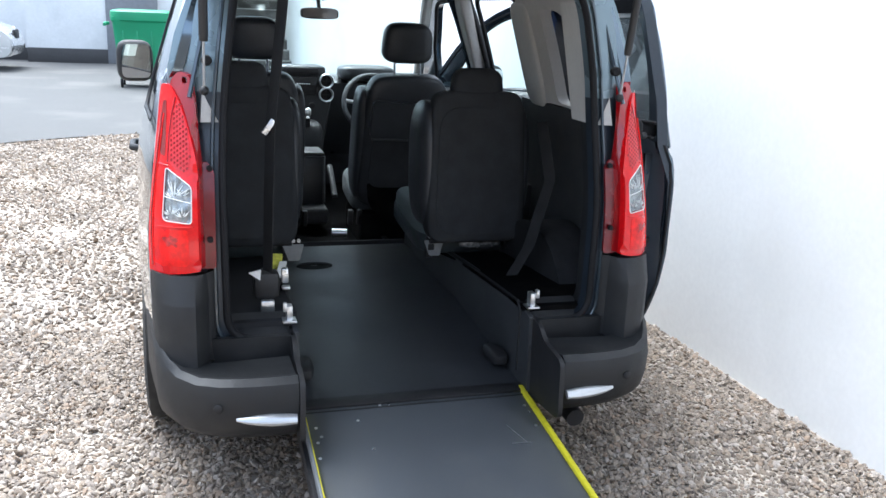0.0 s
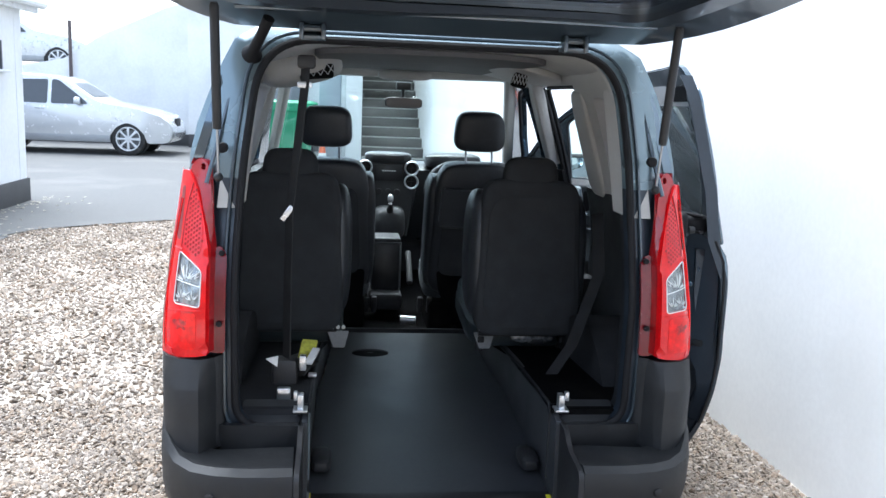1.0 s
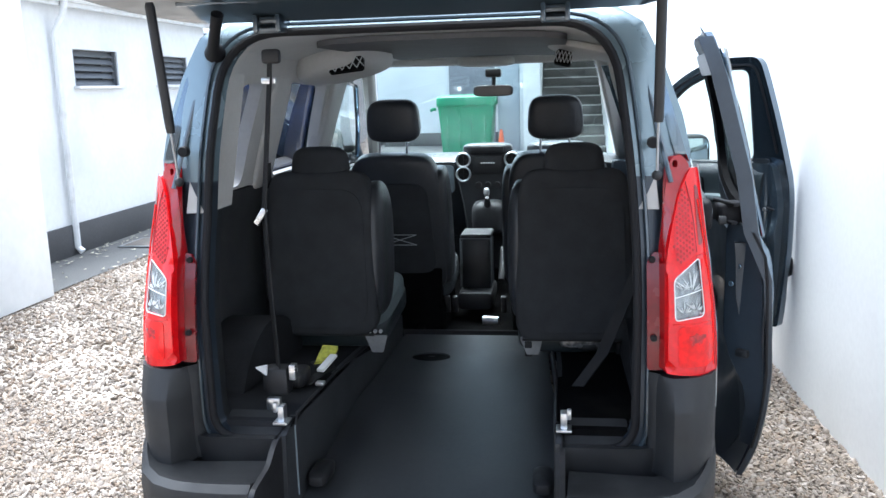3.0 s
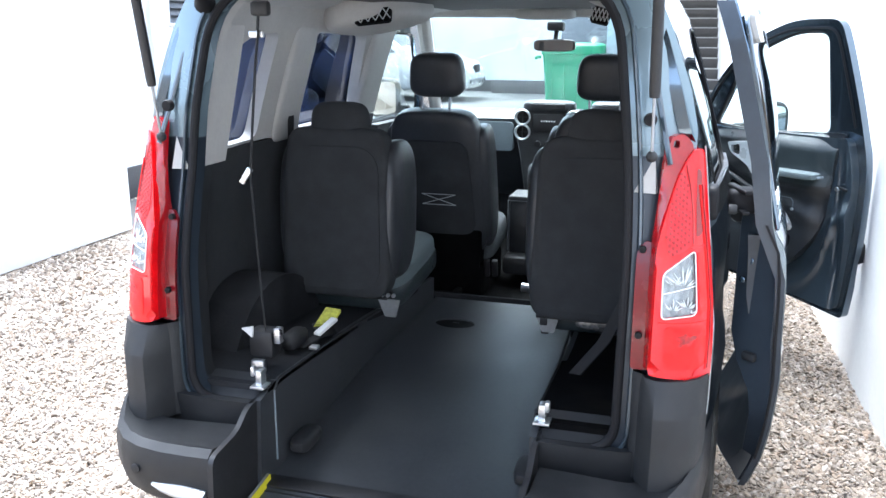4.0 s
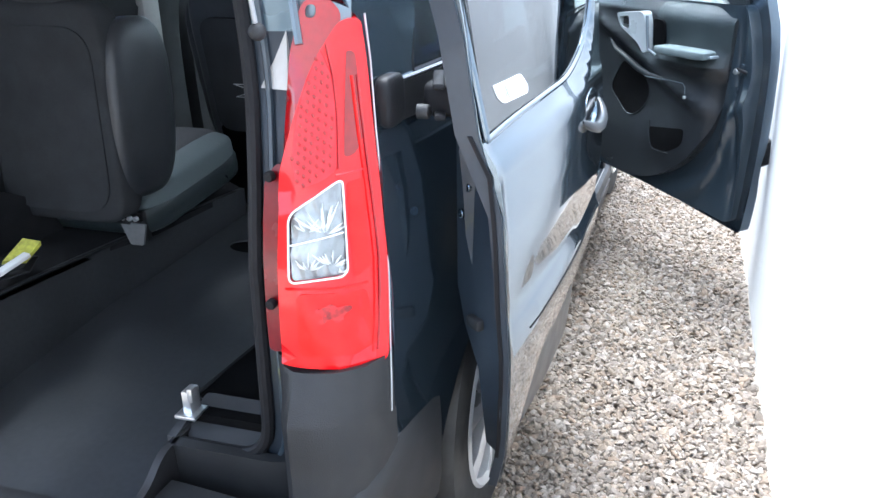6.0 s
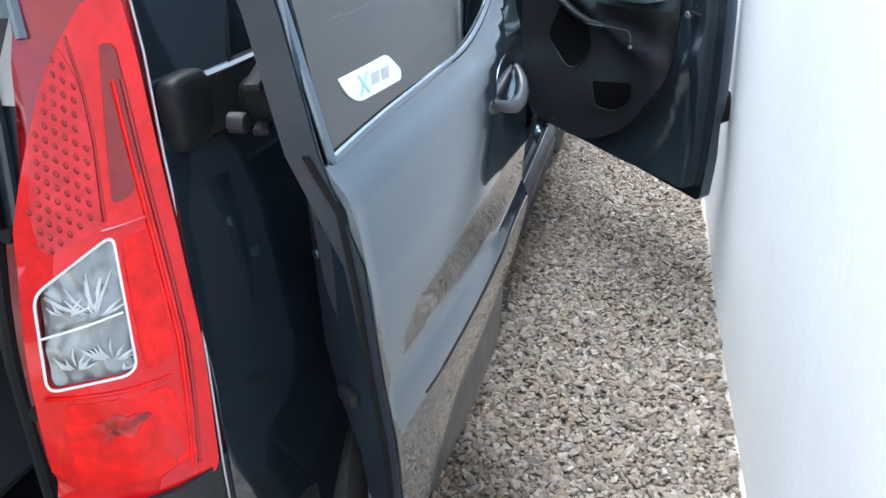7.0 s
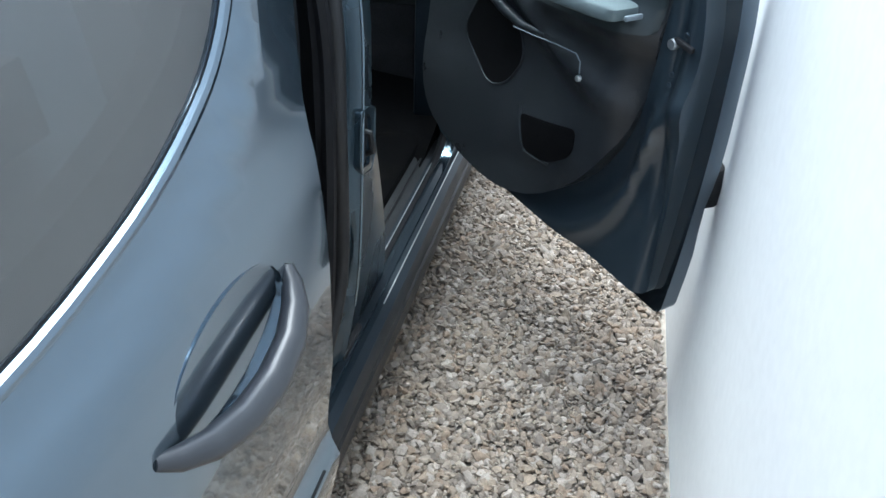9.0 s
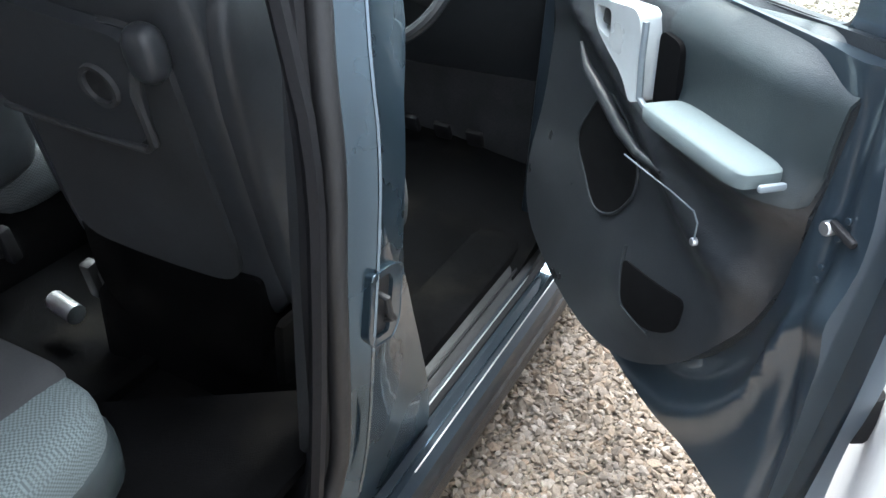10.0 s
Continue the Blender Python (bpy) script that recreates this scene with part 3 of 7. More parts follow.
# dark raised panel in the middle of the lining, with storage pods either side
part("roof_panel", sheet(rounded([(-0.42, 0.62), (0.44, 0.62), (0.42, 2.20), (-0.40, 2.20)], 0.08), [], lambda x, y: (x, y, liner_z(x, y) - 0.022), lambda x, y: (x, y, liner_z(x, y) - 0.003), 0.1),
     shade("grey_roof_panel", (0.10, 0.10, 0.105), 0.8), car, "dark grey roof panel")
for sx in (-1, 1):
    p = bmesh.new()
    cushion(p, (0.36, 0.66, 0.15) if sx < 0 else (0.30, 0.62, 0.060), Matrix.Translation((sx * 0.500, 1.40, 1.690 if sx < 0 else 1.712)) @ Matrix.Rotation(sx * 0.22, 4, "Y"), 0.62, 32, 18)
    pod = part("roof_pod", p, TRIM_PALE, car, "pale grey roof storage pod")
    w = 0.074 if sx < 0 else 0.034
    mouth = rounded([(-w, -0.024), (w * 0.9, -0.030), (w, 0.022), (-w * 0.72, 0.030)], 0.012)
    spot = Matrix.Translation((sx * 0.425, 1.092, 1.672)) @ Matrix.Rotation(-0.25, 4, "X") @ Matrix.Rotation(sx * 0.15, 4, "Y")
    part("pod_opening", sheet(mouth, [], lambda u, v: spot @ Vector((u, 0, v)), lambda u, v: spot @ Vector((u, 0.03, v)), 0.03), HOLLOW_SHADE, pod, "near-black sheet for the shade in the pod's mouth")
    nb = bmesh.new()
    for k in range(5):
        x0 = -w + 2 * w * k / 5
        tube([spot @ Vector((x0, -0.004, -0.022)), spot @ Vector((x0 + 0.4 * w, -0.004, 0.022))], 0.0022, 4, bm=nb)
        tube([spot @ Vector((x0 + 0.4 * w, -0.005, -0.022)), spot @ Vector((x0, -0.005, 0.022))], 0.0022, 4, bm=nb)
    part("net", nb, INK_GREY, pod, "pale net over the mouth")
p = bmesh.new()
cushion(p, (0.30, 0.20, 0.055), (0.02, 2.36, 1.70), 0.5)
part("map_light_console", p, TRIM_PALE, car)

# inner linings of the flanks: pale above the belt, charcoal below
def lining(s, z0, z1, holes, mat, y0, y1, label, lean=0.0):
    out = [(y0 - lean, z0), (y1, z0), (y1, z1), (y0, z1)]
    part("side_trim", sheet(out, holes, on_side(s, -0.085), on_side(s, -0.035), 0.085), mat, car, label)


trim_q = rounded([(0.435, 1.232), (0.80, 1.232), (0.80, 1.610), (0.60, 1.602), (0.475, 1.555)], [0.02, 0.05, 0.04, 0.06, 0.03])
lining(1, 1.222, 1.70, [trim_q], TRIM_PALE, 0.27, 1.03, "pale grey upper side trim", 0.09)
lining(1, 1.66, 1.715, [], TRIM_PALE, 1.03, 2.04, "pale grey edge of the roof lining")
trim_s = rounded([(1.150, 1.232), (1.775, 1.232), (1.665, 1.595), (1.125, 1.612)], [0.03, 0.03, 0.04, 0.03])
lining(-1, 1.222, 1.70, [trim_q, trim_s], TRIM_PALE, 0.27, 2.04, "pale grey upper side trim", 0.09)
lining(1, 0.36, 1.215, [], TRIM_DARK, 0.12, 1.22, "charcoal lower side trim")
lining(-1, 0.36, 1.215, [], TRIM_DARK, 0.12, 2.04, "charcoal lower side trim")
part("door_lining", sheet([(2.10, 0.34), (3.0, 0.34), (3.0, 1.13), (2.10, 1.15)], [], on_side(-1, -0.10), on_side(-1, -0.04), 0.1), TRIM_DARK, car)
# cover strips over the rear posts and belt pillars
for s in (-1, 1):
    post = [(s * (0.655 - 0.03 * k / 8), 0.15 + 0.012 * k, 1.225 + 0.045 * k) for k in range(10)]
    part("rear_post_trim", loft([[(x - s * 0.035, y + 0.16, z), (x - s * 0.035, y - 0.02, z), (x + s * 0.03, y - 0.03, z), (x + s * 0.06, y + 0.1, z)] for x, y, z in post]), TRIM_PALE, car, "pale grey rear post trim")
    c = bmesh.new()
    cushion(c, (0.06, 0.20, 0.46), Matrix.Translation((s * 0.735, 1.02, 1.42)) @ Matrix.Rotation(s * -0.30, 4, "Y"), 0.35)
    part("pillar_trim", c, TRIM_PALE, car)
    pb = bmesh.new()
    cushion(pb, (0.07, 0.13, 0.55), Matrix.Translation((s * 0.735, 1.86 if s > 0 else 1.80, 1.42)) @ Matrix.Rotation(s * -0.30, 4, "Y"), 0.35)
    part("belt_pillar", pb, TRIM_PALE, car, "pale grey upper pillar trim")
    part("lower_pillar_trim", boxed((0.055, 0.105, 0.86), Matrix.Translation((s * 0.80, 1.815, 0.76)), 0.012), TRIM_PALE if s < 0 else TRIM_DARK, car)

# painted middle pillar between the two right openings, with its latch plate
def foot(z):
    """How far the pillar spreads backwards into the sill."""
    return 0.14 * max(0.0, (0.56 - z) / 0.24) ** 2


PILLAR_REAR = curve_of([(0.30, 1.785), (0.58, 1.777), (0.75, 1.763), (0.90, 1.755), (1.10, 1.760), (1.21, 1.786), (1.70, 1.85)])
PILLAR_RIDGE = curve_of([(0.30, 1.800), (0.60, 1.800), (0.70, 1.797), (0.877, 1.802), (1.095, 1.804), (1.208, 1.826), (1.70, 1.90)])
PILLAR_FRONT = curve_of([(0.30, 2.11), (0.435, 2.065), (0.602, 1.995), (0.747, 1.935), (0.83, 1.908), (1.053, 1.904), (1.174, 1.940), (1.70, 1.985)])


def pillar_ring(z):
    a, r, b, x = PILLAR_REAR(z) - foot(z), PILLAR_RIDGE(z) - 0.3 * foot(z), PILLAR_FRONT(z), side_x(2.03, z)
    pr = ((a, 0.034), (a, 0.065), (a + 0.07, 0.125), (b - 0.020, 0.105), (b, 0.056), (b - 0.003, 0.034), (b - 0.014, 0.024), (r + 0.014, 0.020), (r + 0.006, 0.015), (r, 0.011), (r - 0.006, 0.016), (r - 0.012, 0.021), (a + 0.012, 0.028))
    return [(x - d, y, z) for y, d in pr]


HEIGHTS = [0.30 + 0.045 * k for k in range(31)]
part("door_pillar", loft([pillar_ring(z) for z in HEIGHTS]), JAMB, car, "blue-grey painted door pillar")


def cover_ring(z):
    a, x = PILLAR_REAR(z) - foot(z), side_x(2.03, z)
    return [(x - d, y, z) for y, d in ((a - 0.058, 0.050), (a - 0.060, 0.062), (a + 0.02, 0.118), (a + 0.06, 0.145), (a + 0.06, 0.07), (a + 0.004, 0.040), (a - 0.030, 0.040), (a - 0.044, 0.052))]


part("pillar_cover", loft([cover_ring(z) for z in HEIGHTS if z < 1.27]), RUBBER, car, "black pillar cover")
# Ridge tube in brighter paint, standing in for the highlight along it.
part("pillar_ridge", tube([(side_x(2.03, z) - 0.0125, PILLAR_RIDGE(z) - 0.3 * foot(z), z) for z in HEIGHTS if z > 0.42], 0.0036, 6), PAINT, car)
# latch plate let into the pillar: rim, dark slot, hook
rim = rounded([(1.785, 0.855), (1.780, 0.750), (1.796, 0.727), (1.852, 0.712), (1.868, 0.735), (1.869, 0.831), (1.835, 0.847)], [0.008, 0.01, 0.008, 0.012, 0.01, 0.012, 0.01])
slot = rounded([(1.793, 0.842), (1.789, 0.752), (1.802, 0.738), (1.838, 0.731), (1.843, 0.820), (1.830, 0.836)], 0.008)
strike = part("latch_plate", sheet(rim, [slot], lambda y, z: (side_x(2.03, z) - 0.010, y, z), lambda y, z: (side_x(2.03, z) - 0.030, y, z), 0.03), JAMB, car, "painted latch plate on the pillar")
part("latch_rim", tube([(side_x(2.03, z) - 0.010, y, z) for y, z in rim], 0.0018, 6, True), JAMB, strike)
part("latch_slot", sheet(slot, [], lambda y, z: (side_x(2.03, z) - 0.0165, y, z), lambda y, z: (side_x(2.03, z) - 0.026, y, z), 0.05), BLACK, strike)
part("latch_loop", tube([(0.883, 1.812, 0.810), (0.900, 1.814, 0.805), (0.903, 1.818, 0.777), (0.901, 1.832, 0.761), (0.885, 1.836, 0.750)], 0.0055, 8), PLASTIC, strike)
part("pillar_seal", tube([(side_x(2.03, z) - 0.036, PILLAR_REAR(z) - foot(z) - 0.022, z) for z in HEIGHTS], 0.0165, 12), SEAL_GREY, car, "dark grey rubber door seal")
part("jamb_cover", boxed((0.105, 0.105, 0.46), (0.775, 1.155, 0.59), 0.02), TRIM_DARK, car, "charcoal lower jamb trim")

# rear frame round the tailgate opening
OPENING = rounded([(-0.625, 0.545), (0.625, 0.545), (0.632, 1.20), (0.560, 1.745), (-0.560, 1.745), (-0.632, 1.20)], [0.09, 0.09, 0.3, 0.17, 0.17, 0.3], 8)
frame_out = [(0.80, 0.46), (0.81, 0.62), (0.80, 0.90), (0.79, 1.10), (0.775, 1.30), (0.775, 1.38), (0.752, 1.48), (0.70, 1.62), (0.645, 1.735), (0.56, 1.79), (0.3, 1.815)]
IN_PATH = [(0.43, 0.545)] + OPENING[9:] + OPENING[:9] + [(-0.43, 0.545)]
frame_out = [(0.43, 0.46)] + frame_out + [(-x, z) for x, z in reversed(frame_out)] + [(-0.43, 0.46)] + list(reversed(IN_PATH))


def cut(poly, axis, value, keep):
    """The piece of an outline on one side of a line."""
    res = []
    for i, p in enumerate(poly):
        q = poly[(i + 1) % len(poly)]
        a, b = keep * (p[axis] - value), keep * (q[axis] - value)
        if a >= 0:
            res.append(p)
        if a * b < 0:
            k = a / (a - b)
            res.append((p[0] + (q[0] - p[0]) * k, p[1] + (q[1] - p[1]) * k))
    return res


def frame_plate(name, outline, mat, label):
    return part(name, sheet(outline, [], lambda x, z: (x, frame_y(x, z), z), lambda x, z: (x * 0.985, frame_y(x, z) + 0.05, z), 0.03), mat, car, label, 60)


# One painted frame in two tones: lit colour above, shaded posts below.
frame_plate("rear_frame", cut(frame_out, 1, 1.315, 1), FRAME_PAINT_LIT, "blue-grey painted rear frame, colour lightened for the light on it")
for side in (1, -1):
    frame_plate("frame_post", cut(cut(frame_out, 0, 0.0, side), 1, 1.315, -1), SHADED_NAVY, "painted post beside the tailgate opening, darkened for shade")
for high, run in itertools.groupby(IN_PATH, lambda p: p[1] > 1.235):
    run = list(run)
    run = run if high else ([(run[0][0], 1.235)] if run[0][1] > 0.6 else []) + run + ([(run[-1][0], 1.235)] if run[-1][1] > 0.6 else [])
    part("opening_jamb", loft([[(x, frame_y(x, z) + d, z) for x, z in run] for d in (0.0, 0.05, 0.11)], False, False), TRIM_PALE if high else PLASTIC, car, "pale grey lining edge" if high else "dark lining edge")
part("tailgate_seal", tube([(x * 0.996, frame_y(x, z) - 0.006, z * 0.998 + 0.002) for x, z in IN_PATH], 0.0125, 10), RUBBER, car, "black rubber seal round the opening")
part("seal_lip", tube([(x * 1.045, frame_y(x, z) - 0.003, 1.145 + (z - 1.145) * 1.035) for x, z in IN_PATH], 0.006, 6), PAINT_DIM, car)
# corner drip rails of the frame
for s in (-1, 1):
    part("frame_channel", tube([(s * (0.715 - 0.02 * k), REAR(1.30 + 0.09 * k) + 0.012, 1.30 + 0.085 * k) for k in range(6)], 0.007, 6), PAINT_DIM, car)
    gb = bmesh.new()
    disc(0.016, 0.02, Matrix.Translation((s * 0.663, 0.10, 1.41)) @ Matrix.Rotation(radians(90), 4, "X"), 14, gb)
    part("buffer", gb, RUBBER, car)
    for x, z in ((0.60, 0.535), (0.46, 0.515)):
        sb = bmesh.new()
        disc(0.008, 0.006, Matrix.Translation((s * x, 0.052, z)) @ Matrix.Rotation(radians(90), 4, "X"), 10, sb)
        part("frame_bolt", sb, STEEL, car)

# lower rear skirt behind the bumper corners
for s in (-1, 1):
    part("rear_skirt", sheet([(s * 0.42, 0.28), (s * 0.80, 0.28), (s * 0.845, 0.56), (s * 0.42, 0.56)], [], lambda x, z: (x, 0.035 + rear_y(x, z), z), lambda x, z: (x, 0.06 + rear_y(x, z), z), 0.1), PLASTIC, car)

# ---------------------------------------------------------------- tail lamps
def wrap(u, z):
    """The lamp's plan at a height: along the rear face, then round the corner onto the flank, drawn in towards its top."""
    k = max(0.0, min(1.0, (u - 0.70) / 0.17))
    inset = LAMP_INSET(z) * k
    if u < 0.70:
        w = (0.70 - u) / 0.06
        return 0.70 - 0.026 * w, 0.0152 + 0.8 * RECESS(z) * min(1.0, w)
    if u <= 0.80:
        q = max(0.0, (u - 0.6) / 0.25)
        return u - inset, 0.095 * q * q + 0.6 * inset
    x, y, n = 0.80, 0.0608, 16
    for i in range(n):
        s = (u - 0.80) * (i + 0.5) / n
        a = radians(31.3 + 52 * min(1.0, s / 0.11))
        x, y = x + math.cos(a) * (u - 0.80) / n, y + math.sin(a) * (u - 0.80) / n
    return x - inset, y + 0.6 * inset


LAMP_INSET = curve_of([(0.75, 0.0), (0.845, 0.004), (0.945, 0.011), (1.045, 0.018), (1.145, 0.024), (1.245, 0.029), (1.34, 0.031)])
LAMP_RED = shade("red_lamp_plastic", (0.66, 0.003, 0.006), 0.12, var=0.16, scale=14, fine=90, coat=0.5, spec=0.3)
LAMP_BRIGHT = shade("bright_red_reflector", (0.74, 0.006, 0.005), 0.14, var=0.22, scale=30, coat=0.1, spec=0.3)
LAMP_ROSE = shade("rose_red_prism_field", (0.60, 0.022, 0.030), 0.2, var=0.14, scale=40, coat=0.1, spec=0.3)
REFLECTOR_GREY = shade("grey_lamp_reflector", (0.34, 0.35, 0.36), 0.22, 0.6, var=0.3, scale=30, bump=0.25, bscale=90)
LAMP_DARK = shade("dark_red_smoked_lens", (0.22, 0.011, 0.012), 0.22, var=0.15, scale=20, coat=0.3)

LAMP_FLANGE = shade("maroon_lamp_flange", (0.15, 0.004, 0.008), 0.25, var=0.15, scale=20, coat=0.2)
LAMP_SHADE = shade("shaded_red_lens", (0.42, 0.006, 0.008), 0.2, var=0.5, scale=70, coat=0.2)


def lamp(s):
    LENS = rounded([(0.690, 0.800), (0.722, 0.792), (0.868, 0.770), (0.878, 0.90), (0.879, 0.96), (0.867, 1.06), (0.850, 1.16), (0.831, 1.27), (0.816, 1.335), (0.785, 1.335), (0.745, 1.275), (0.712, 1.17), (0.690, 1.06)],
                   [0.02, 0.02, 0.02, 0.05, 0.05, 0.05, 0.05, 0.05, 0.012, 0.02, 0.05, 0.06, 0.06])
    CLEAR = rounded([(0.802, 1.098), (0.812, 0.944), (0.722, 0.940), (0.720, 1.048)], [0.012, 0.016, 0.012, 0.014])

    def face(off):
        def f(u, z):
            x, y = wrap(u, z)
            e = 1.0 if u < 0.80 else max(0.15, 1 - (u - 0.80) / 0.09)
            bulge = 0.010 * max(0.0, 1 - ((u - 0.78) / 0.095) ** 2)
            return (s * (x + 0.4 * off * (1 - e)), REAR(z) + y - (off + bulge) * e, z)
        return f

    def back(u, z):
        x, y = wrap(u, z)
        return (s * (x - 0.012 * min(1.0, max(0.0, (u - 0.68) / 0.04))), REAR(z) + y + 0.012, z)

    def patch(name, corners, r, h, mat, host, label="", step=0.03):
        return part(name, sheet(rounded(corners, r), [], face(0.012 + h), face(0.006), step), mat, host, label)
    body = part("tail_lamp", sheet(LENS, [CLEAR], face(0.012), back, 0.025), LAMP_RED, car, "red tail lamp with a clear reversing segment")
    fl = rounded([(0.640, 0.800), (0.696, 0.800), (0.696, 1.06), (0.718, 1.17), (0.750, 1.27), (0.788, 1.340), (0.752, 1.376), (0.715, 1.362), (0.697, 1.27), (0.650, 1.08)], [0.01, 0.01, 0.04, 0.04, 0.04, 0.02, 0.02, 0.02, 0.05, 0.04])
    part("lamp_flange", sheet(fl, [rounded([(0.724, 1.338), (0.742, 1.338), (0.742, 1.358), (0.724, 1.358)], 0.01)], face(0.002), back, 0.03), LENS_DEEP, body, "deep red lamp flange with a screw hole")

    part("inner_flange", sheet(rounded([(0.652, 0.790), (0.700, 0.792), (0.700, 1.10), (0.672, 1.115), (0.650, 1.085)], 0.012), [], lambda x, z: (s * x, REAR(z) + 0.048, z), lambda x, z: (s * x, REAR(z) + 0.060, z), 0.05), LAMP_FLANGE, body, "dark red inner flange")
    for x, z in ((0.664, 1.094), (0.668, 0.884)):
        kb = bmesh.new()
        disc(0.009, 0.012, Matrix.Translation((s * x, REAR(z) + 0.043, z)) @ Matrix.Rotation(radians(90), 4, "X"), 14, kb)
        part("flange_knob", kb, RUBBER, body)

    # clear reversing segment: a crumpled bright bowl behind a clear lens, white rim and bar
    def bowl(u, z):
        x, y, h = face(0.0045)(u, z)
        return (x, y + 0.0025 * abs(math.sin(u * 160 + 1.2 * math.sin(z * 60))) + 0.001 * math.sin(z * 120 + u * 60), h)
    part("reflector", sheet(CLEAR, [], bowl, None, 0.0045), REFLECTOR_GREY, body, "grey faceted reflector")
    # White rods stand in for the bright glints of the reflector.
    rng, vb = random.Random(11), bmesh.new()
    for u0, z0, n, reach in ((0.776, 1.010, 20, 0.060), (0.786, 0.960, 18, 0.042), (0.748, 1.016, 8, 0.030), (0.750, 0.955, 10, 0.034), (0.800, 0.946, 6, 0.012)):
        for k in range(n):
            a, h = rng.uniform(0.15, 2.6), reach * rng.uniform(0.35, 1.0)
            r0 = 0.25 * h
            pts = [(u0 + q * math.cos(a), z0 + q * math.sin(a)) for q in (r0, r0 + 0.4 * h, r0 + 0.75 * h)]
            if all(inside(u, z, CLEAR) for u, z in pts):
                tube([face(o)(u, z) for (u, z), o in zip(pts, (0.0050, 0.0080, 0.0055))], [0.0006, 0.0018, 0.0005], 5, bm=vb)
    part("reflector_vanes", vb, WHITE_PLASTIC, body, "white rods standing in for the reflector's bright streaks")["kind"] = "stuff"
    part("clear_lens", sheet(CLEAR, [], face(0.013), face(0.010), 0.03), LENS_CLEAR, body, "clear reversing lens").visible_shadow = False
    part("lens_rim", tube([face(0.014)(*q) for q in CLEAR], 0.0017, 6, True), WHITE_PLASTIC, body)
    part("lens_bar", tube([face(0.014)(0.724 + 0.0204 * k, 1.001 + 0.0033 * k) for k in range(5)], 0.0015, 6), WHITE_PLASTIC, body)
    # field of small prisms
    field = [(0.757, 1.292), (0.778, 1.252), (0.788, 1.195), (0.793, 1.112), (0.772, 1.096), (0.733, 1.087), (0.721, 1.13), (0.725, 1.19), (0.738, 1.245)]
    patch("prism_field", field, [0.006, 0.02, 0.03, 0.006, 0.02, 0.012, 0.02, 0.03, 0.03], 0.0012, LAMP_ROSE, body, "rose red field of prisms", 0.02)
    db = bmesh.new()
    for i in range(9):
        for j in range(16):
            u, z = 0.722 + 0.0100 * i, 1.092 + 0.0138 * j + (0.0069 if i % 2 else 0)
            if inside(u, z, field) and inside(u + 0.005, z, field):
                q = Matrix.Translation(face(0.0132)(u, z)) @ Matrix.Diagonal((0.0036, 0.0013, 0.0046, 1))
                bmesh.ops.create_icosphere(db, subdivisions=2, radius=1, matrix=q)
    part("prism_dots", db, LENS_DEEP, body, "rows of small dark red prisms")["kind"] = "stuff"
    part("prism_border", tube([face(0.0140)(u, z) for u, z in ((0.766, 1.300), (0.780, 1.252), (0.790, 1.195), (0.796, 1.112))], 0.0016, 6), LENS_DEEP, body)
    # smoked upper segment, side reflector, lower lamp box, ledges between them
    patch("smoked_segment", [(0.797, 1.290), (0.811, 1.284), (0.826, 1.200), (0.832, 1.150), (0.818, 1.130), (0.803, 1.128)], [0.008, 0.012, 0.02, 0.014, 0.008, 0.008], 0.0010, LAMP_DARK, body, "dark smoked upper segment")
    patch("side_reflector", [(0.809, 1.090), (0.835, 1.092), (0.848, 0.950), (0.820, 0.936)], 0.008, 0.0016, LAMP_BRIGHT, body, "bright red side reflector")
    low = patch("lower_lamp", [(0.732, 0.922), (0.838, 0.914), (0.852, 0.802), (0.732, 0.812)], 0.014, 0.0016, LAMP_BRIGHT, body, "bright red lower lamp box")
    blot = [(0.784 + (0.022 + 0.006 * math.sin(3 * q + 1) + 0.004 * math.sin(7 * q)) * math.cos(q), 0.884 + (0.018 + 0.005 * math.cos(2 * q) + 0.004 * math.sin(5 * q)) * math.sin(q)) for q in (2 * math.pi * k / 36 for k in range(36))]
    part("bulb", sheet(blot, [], lambda u, z: face(0.0140 + 0.0012 * math.sin(u * 420) * math.sin(z * 380))(u, z), face(0.011), 0.006), LAMP_SHADE, low, "dark mottled bulb behind the lens")
    part("lens_ledge", tube([face(0.0138)(0.716 + 0.0155 * k, 0.931 - 0.001 * k) for k in range(9)], 0.0020, 6), LAMP_BRIGHT, body)
    part("lens_ledge", tube([face(0.0138)(0.792 + 0.010 * k, 1.103 + 0.0005 * k) for k in range(5)], 0.0022, 6), LAMP_ROSE, body)
    part("corner_prism", sheet(rounded([(0.806, 0.788), (0.845, 0.786), (0.848, 0.815), (0.812, 0.805)], 0.004), [], face(0.015), face(0.008), 0.02), LAMP_ROSE, body)
    # long ridges beside the outer edge
    side = ((0.867, 0.80), (0.877, 0.90), (0.879, 0.96), (0.867, 1.06), (0.850, 1.16), (0.834, 1.25))
    part("lens_ridge", tube([face(0.0130)(u - 0.018, z) for u, z in side], 0.0030, 6), LENS_DEEP, body)
    part("lens_ridge", tube([face(0.0135)(u - 0.026, z) for u, z in side], 0.0028, 6), LAMP_BRIGHT, body)
    # folded edge of the flank panel along the lamp, silver for the light it catches
    part("panel_edge", tube([face(0.004)(u + 0.004, z) for u, z in ((0.866, 0.665), (0.868, 0.72), (0.870, 0.775), (0.878, 0.90), (0.879, 0.96), (0.867, 1.06), (0.850, 1.16), (0.832, 1.27), (0.817, 1.34))], 0.0018, 6), SILVER, body)


lamp(1)
lamp(-1)

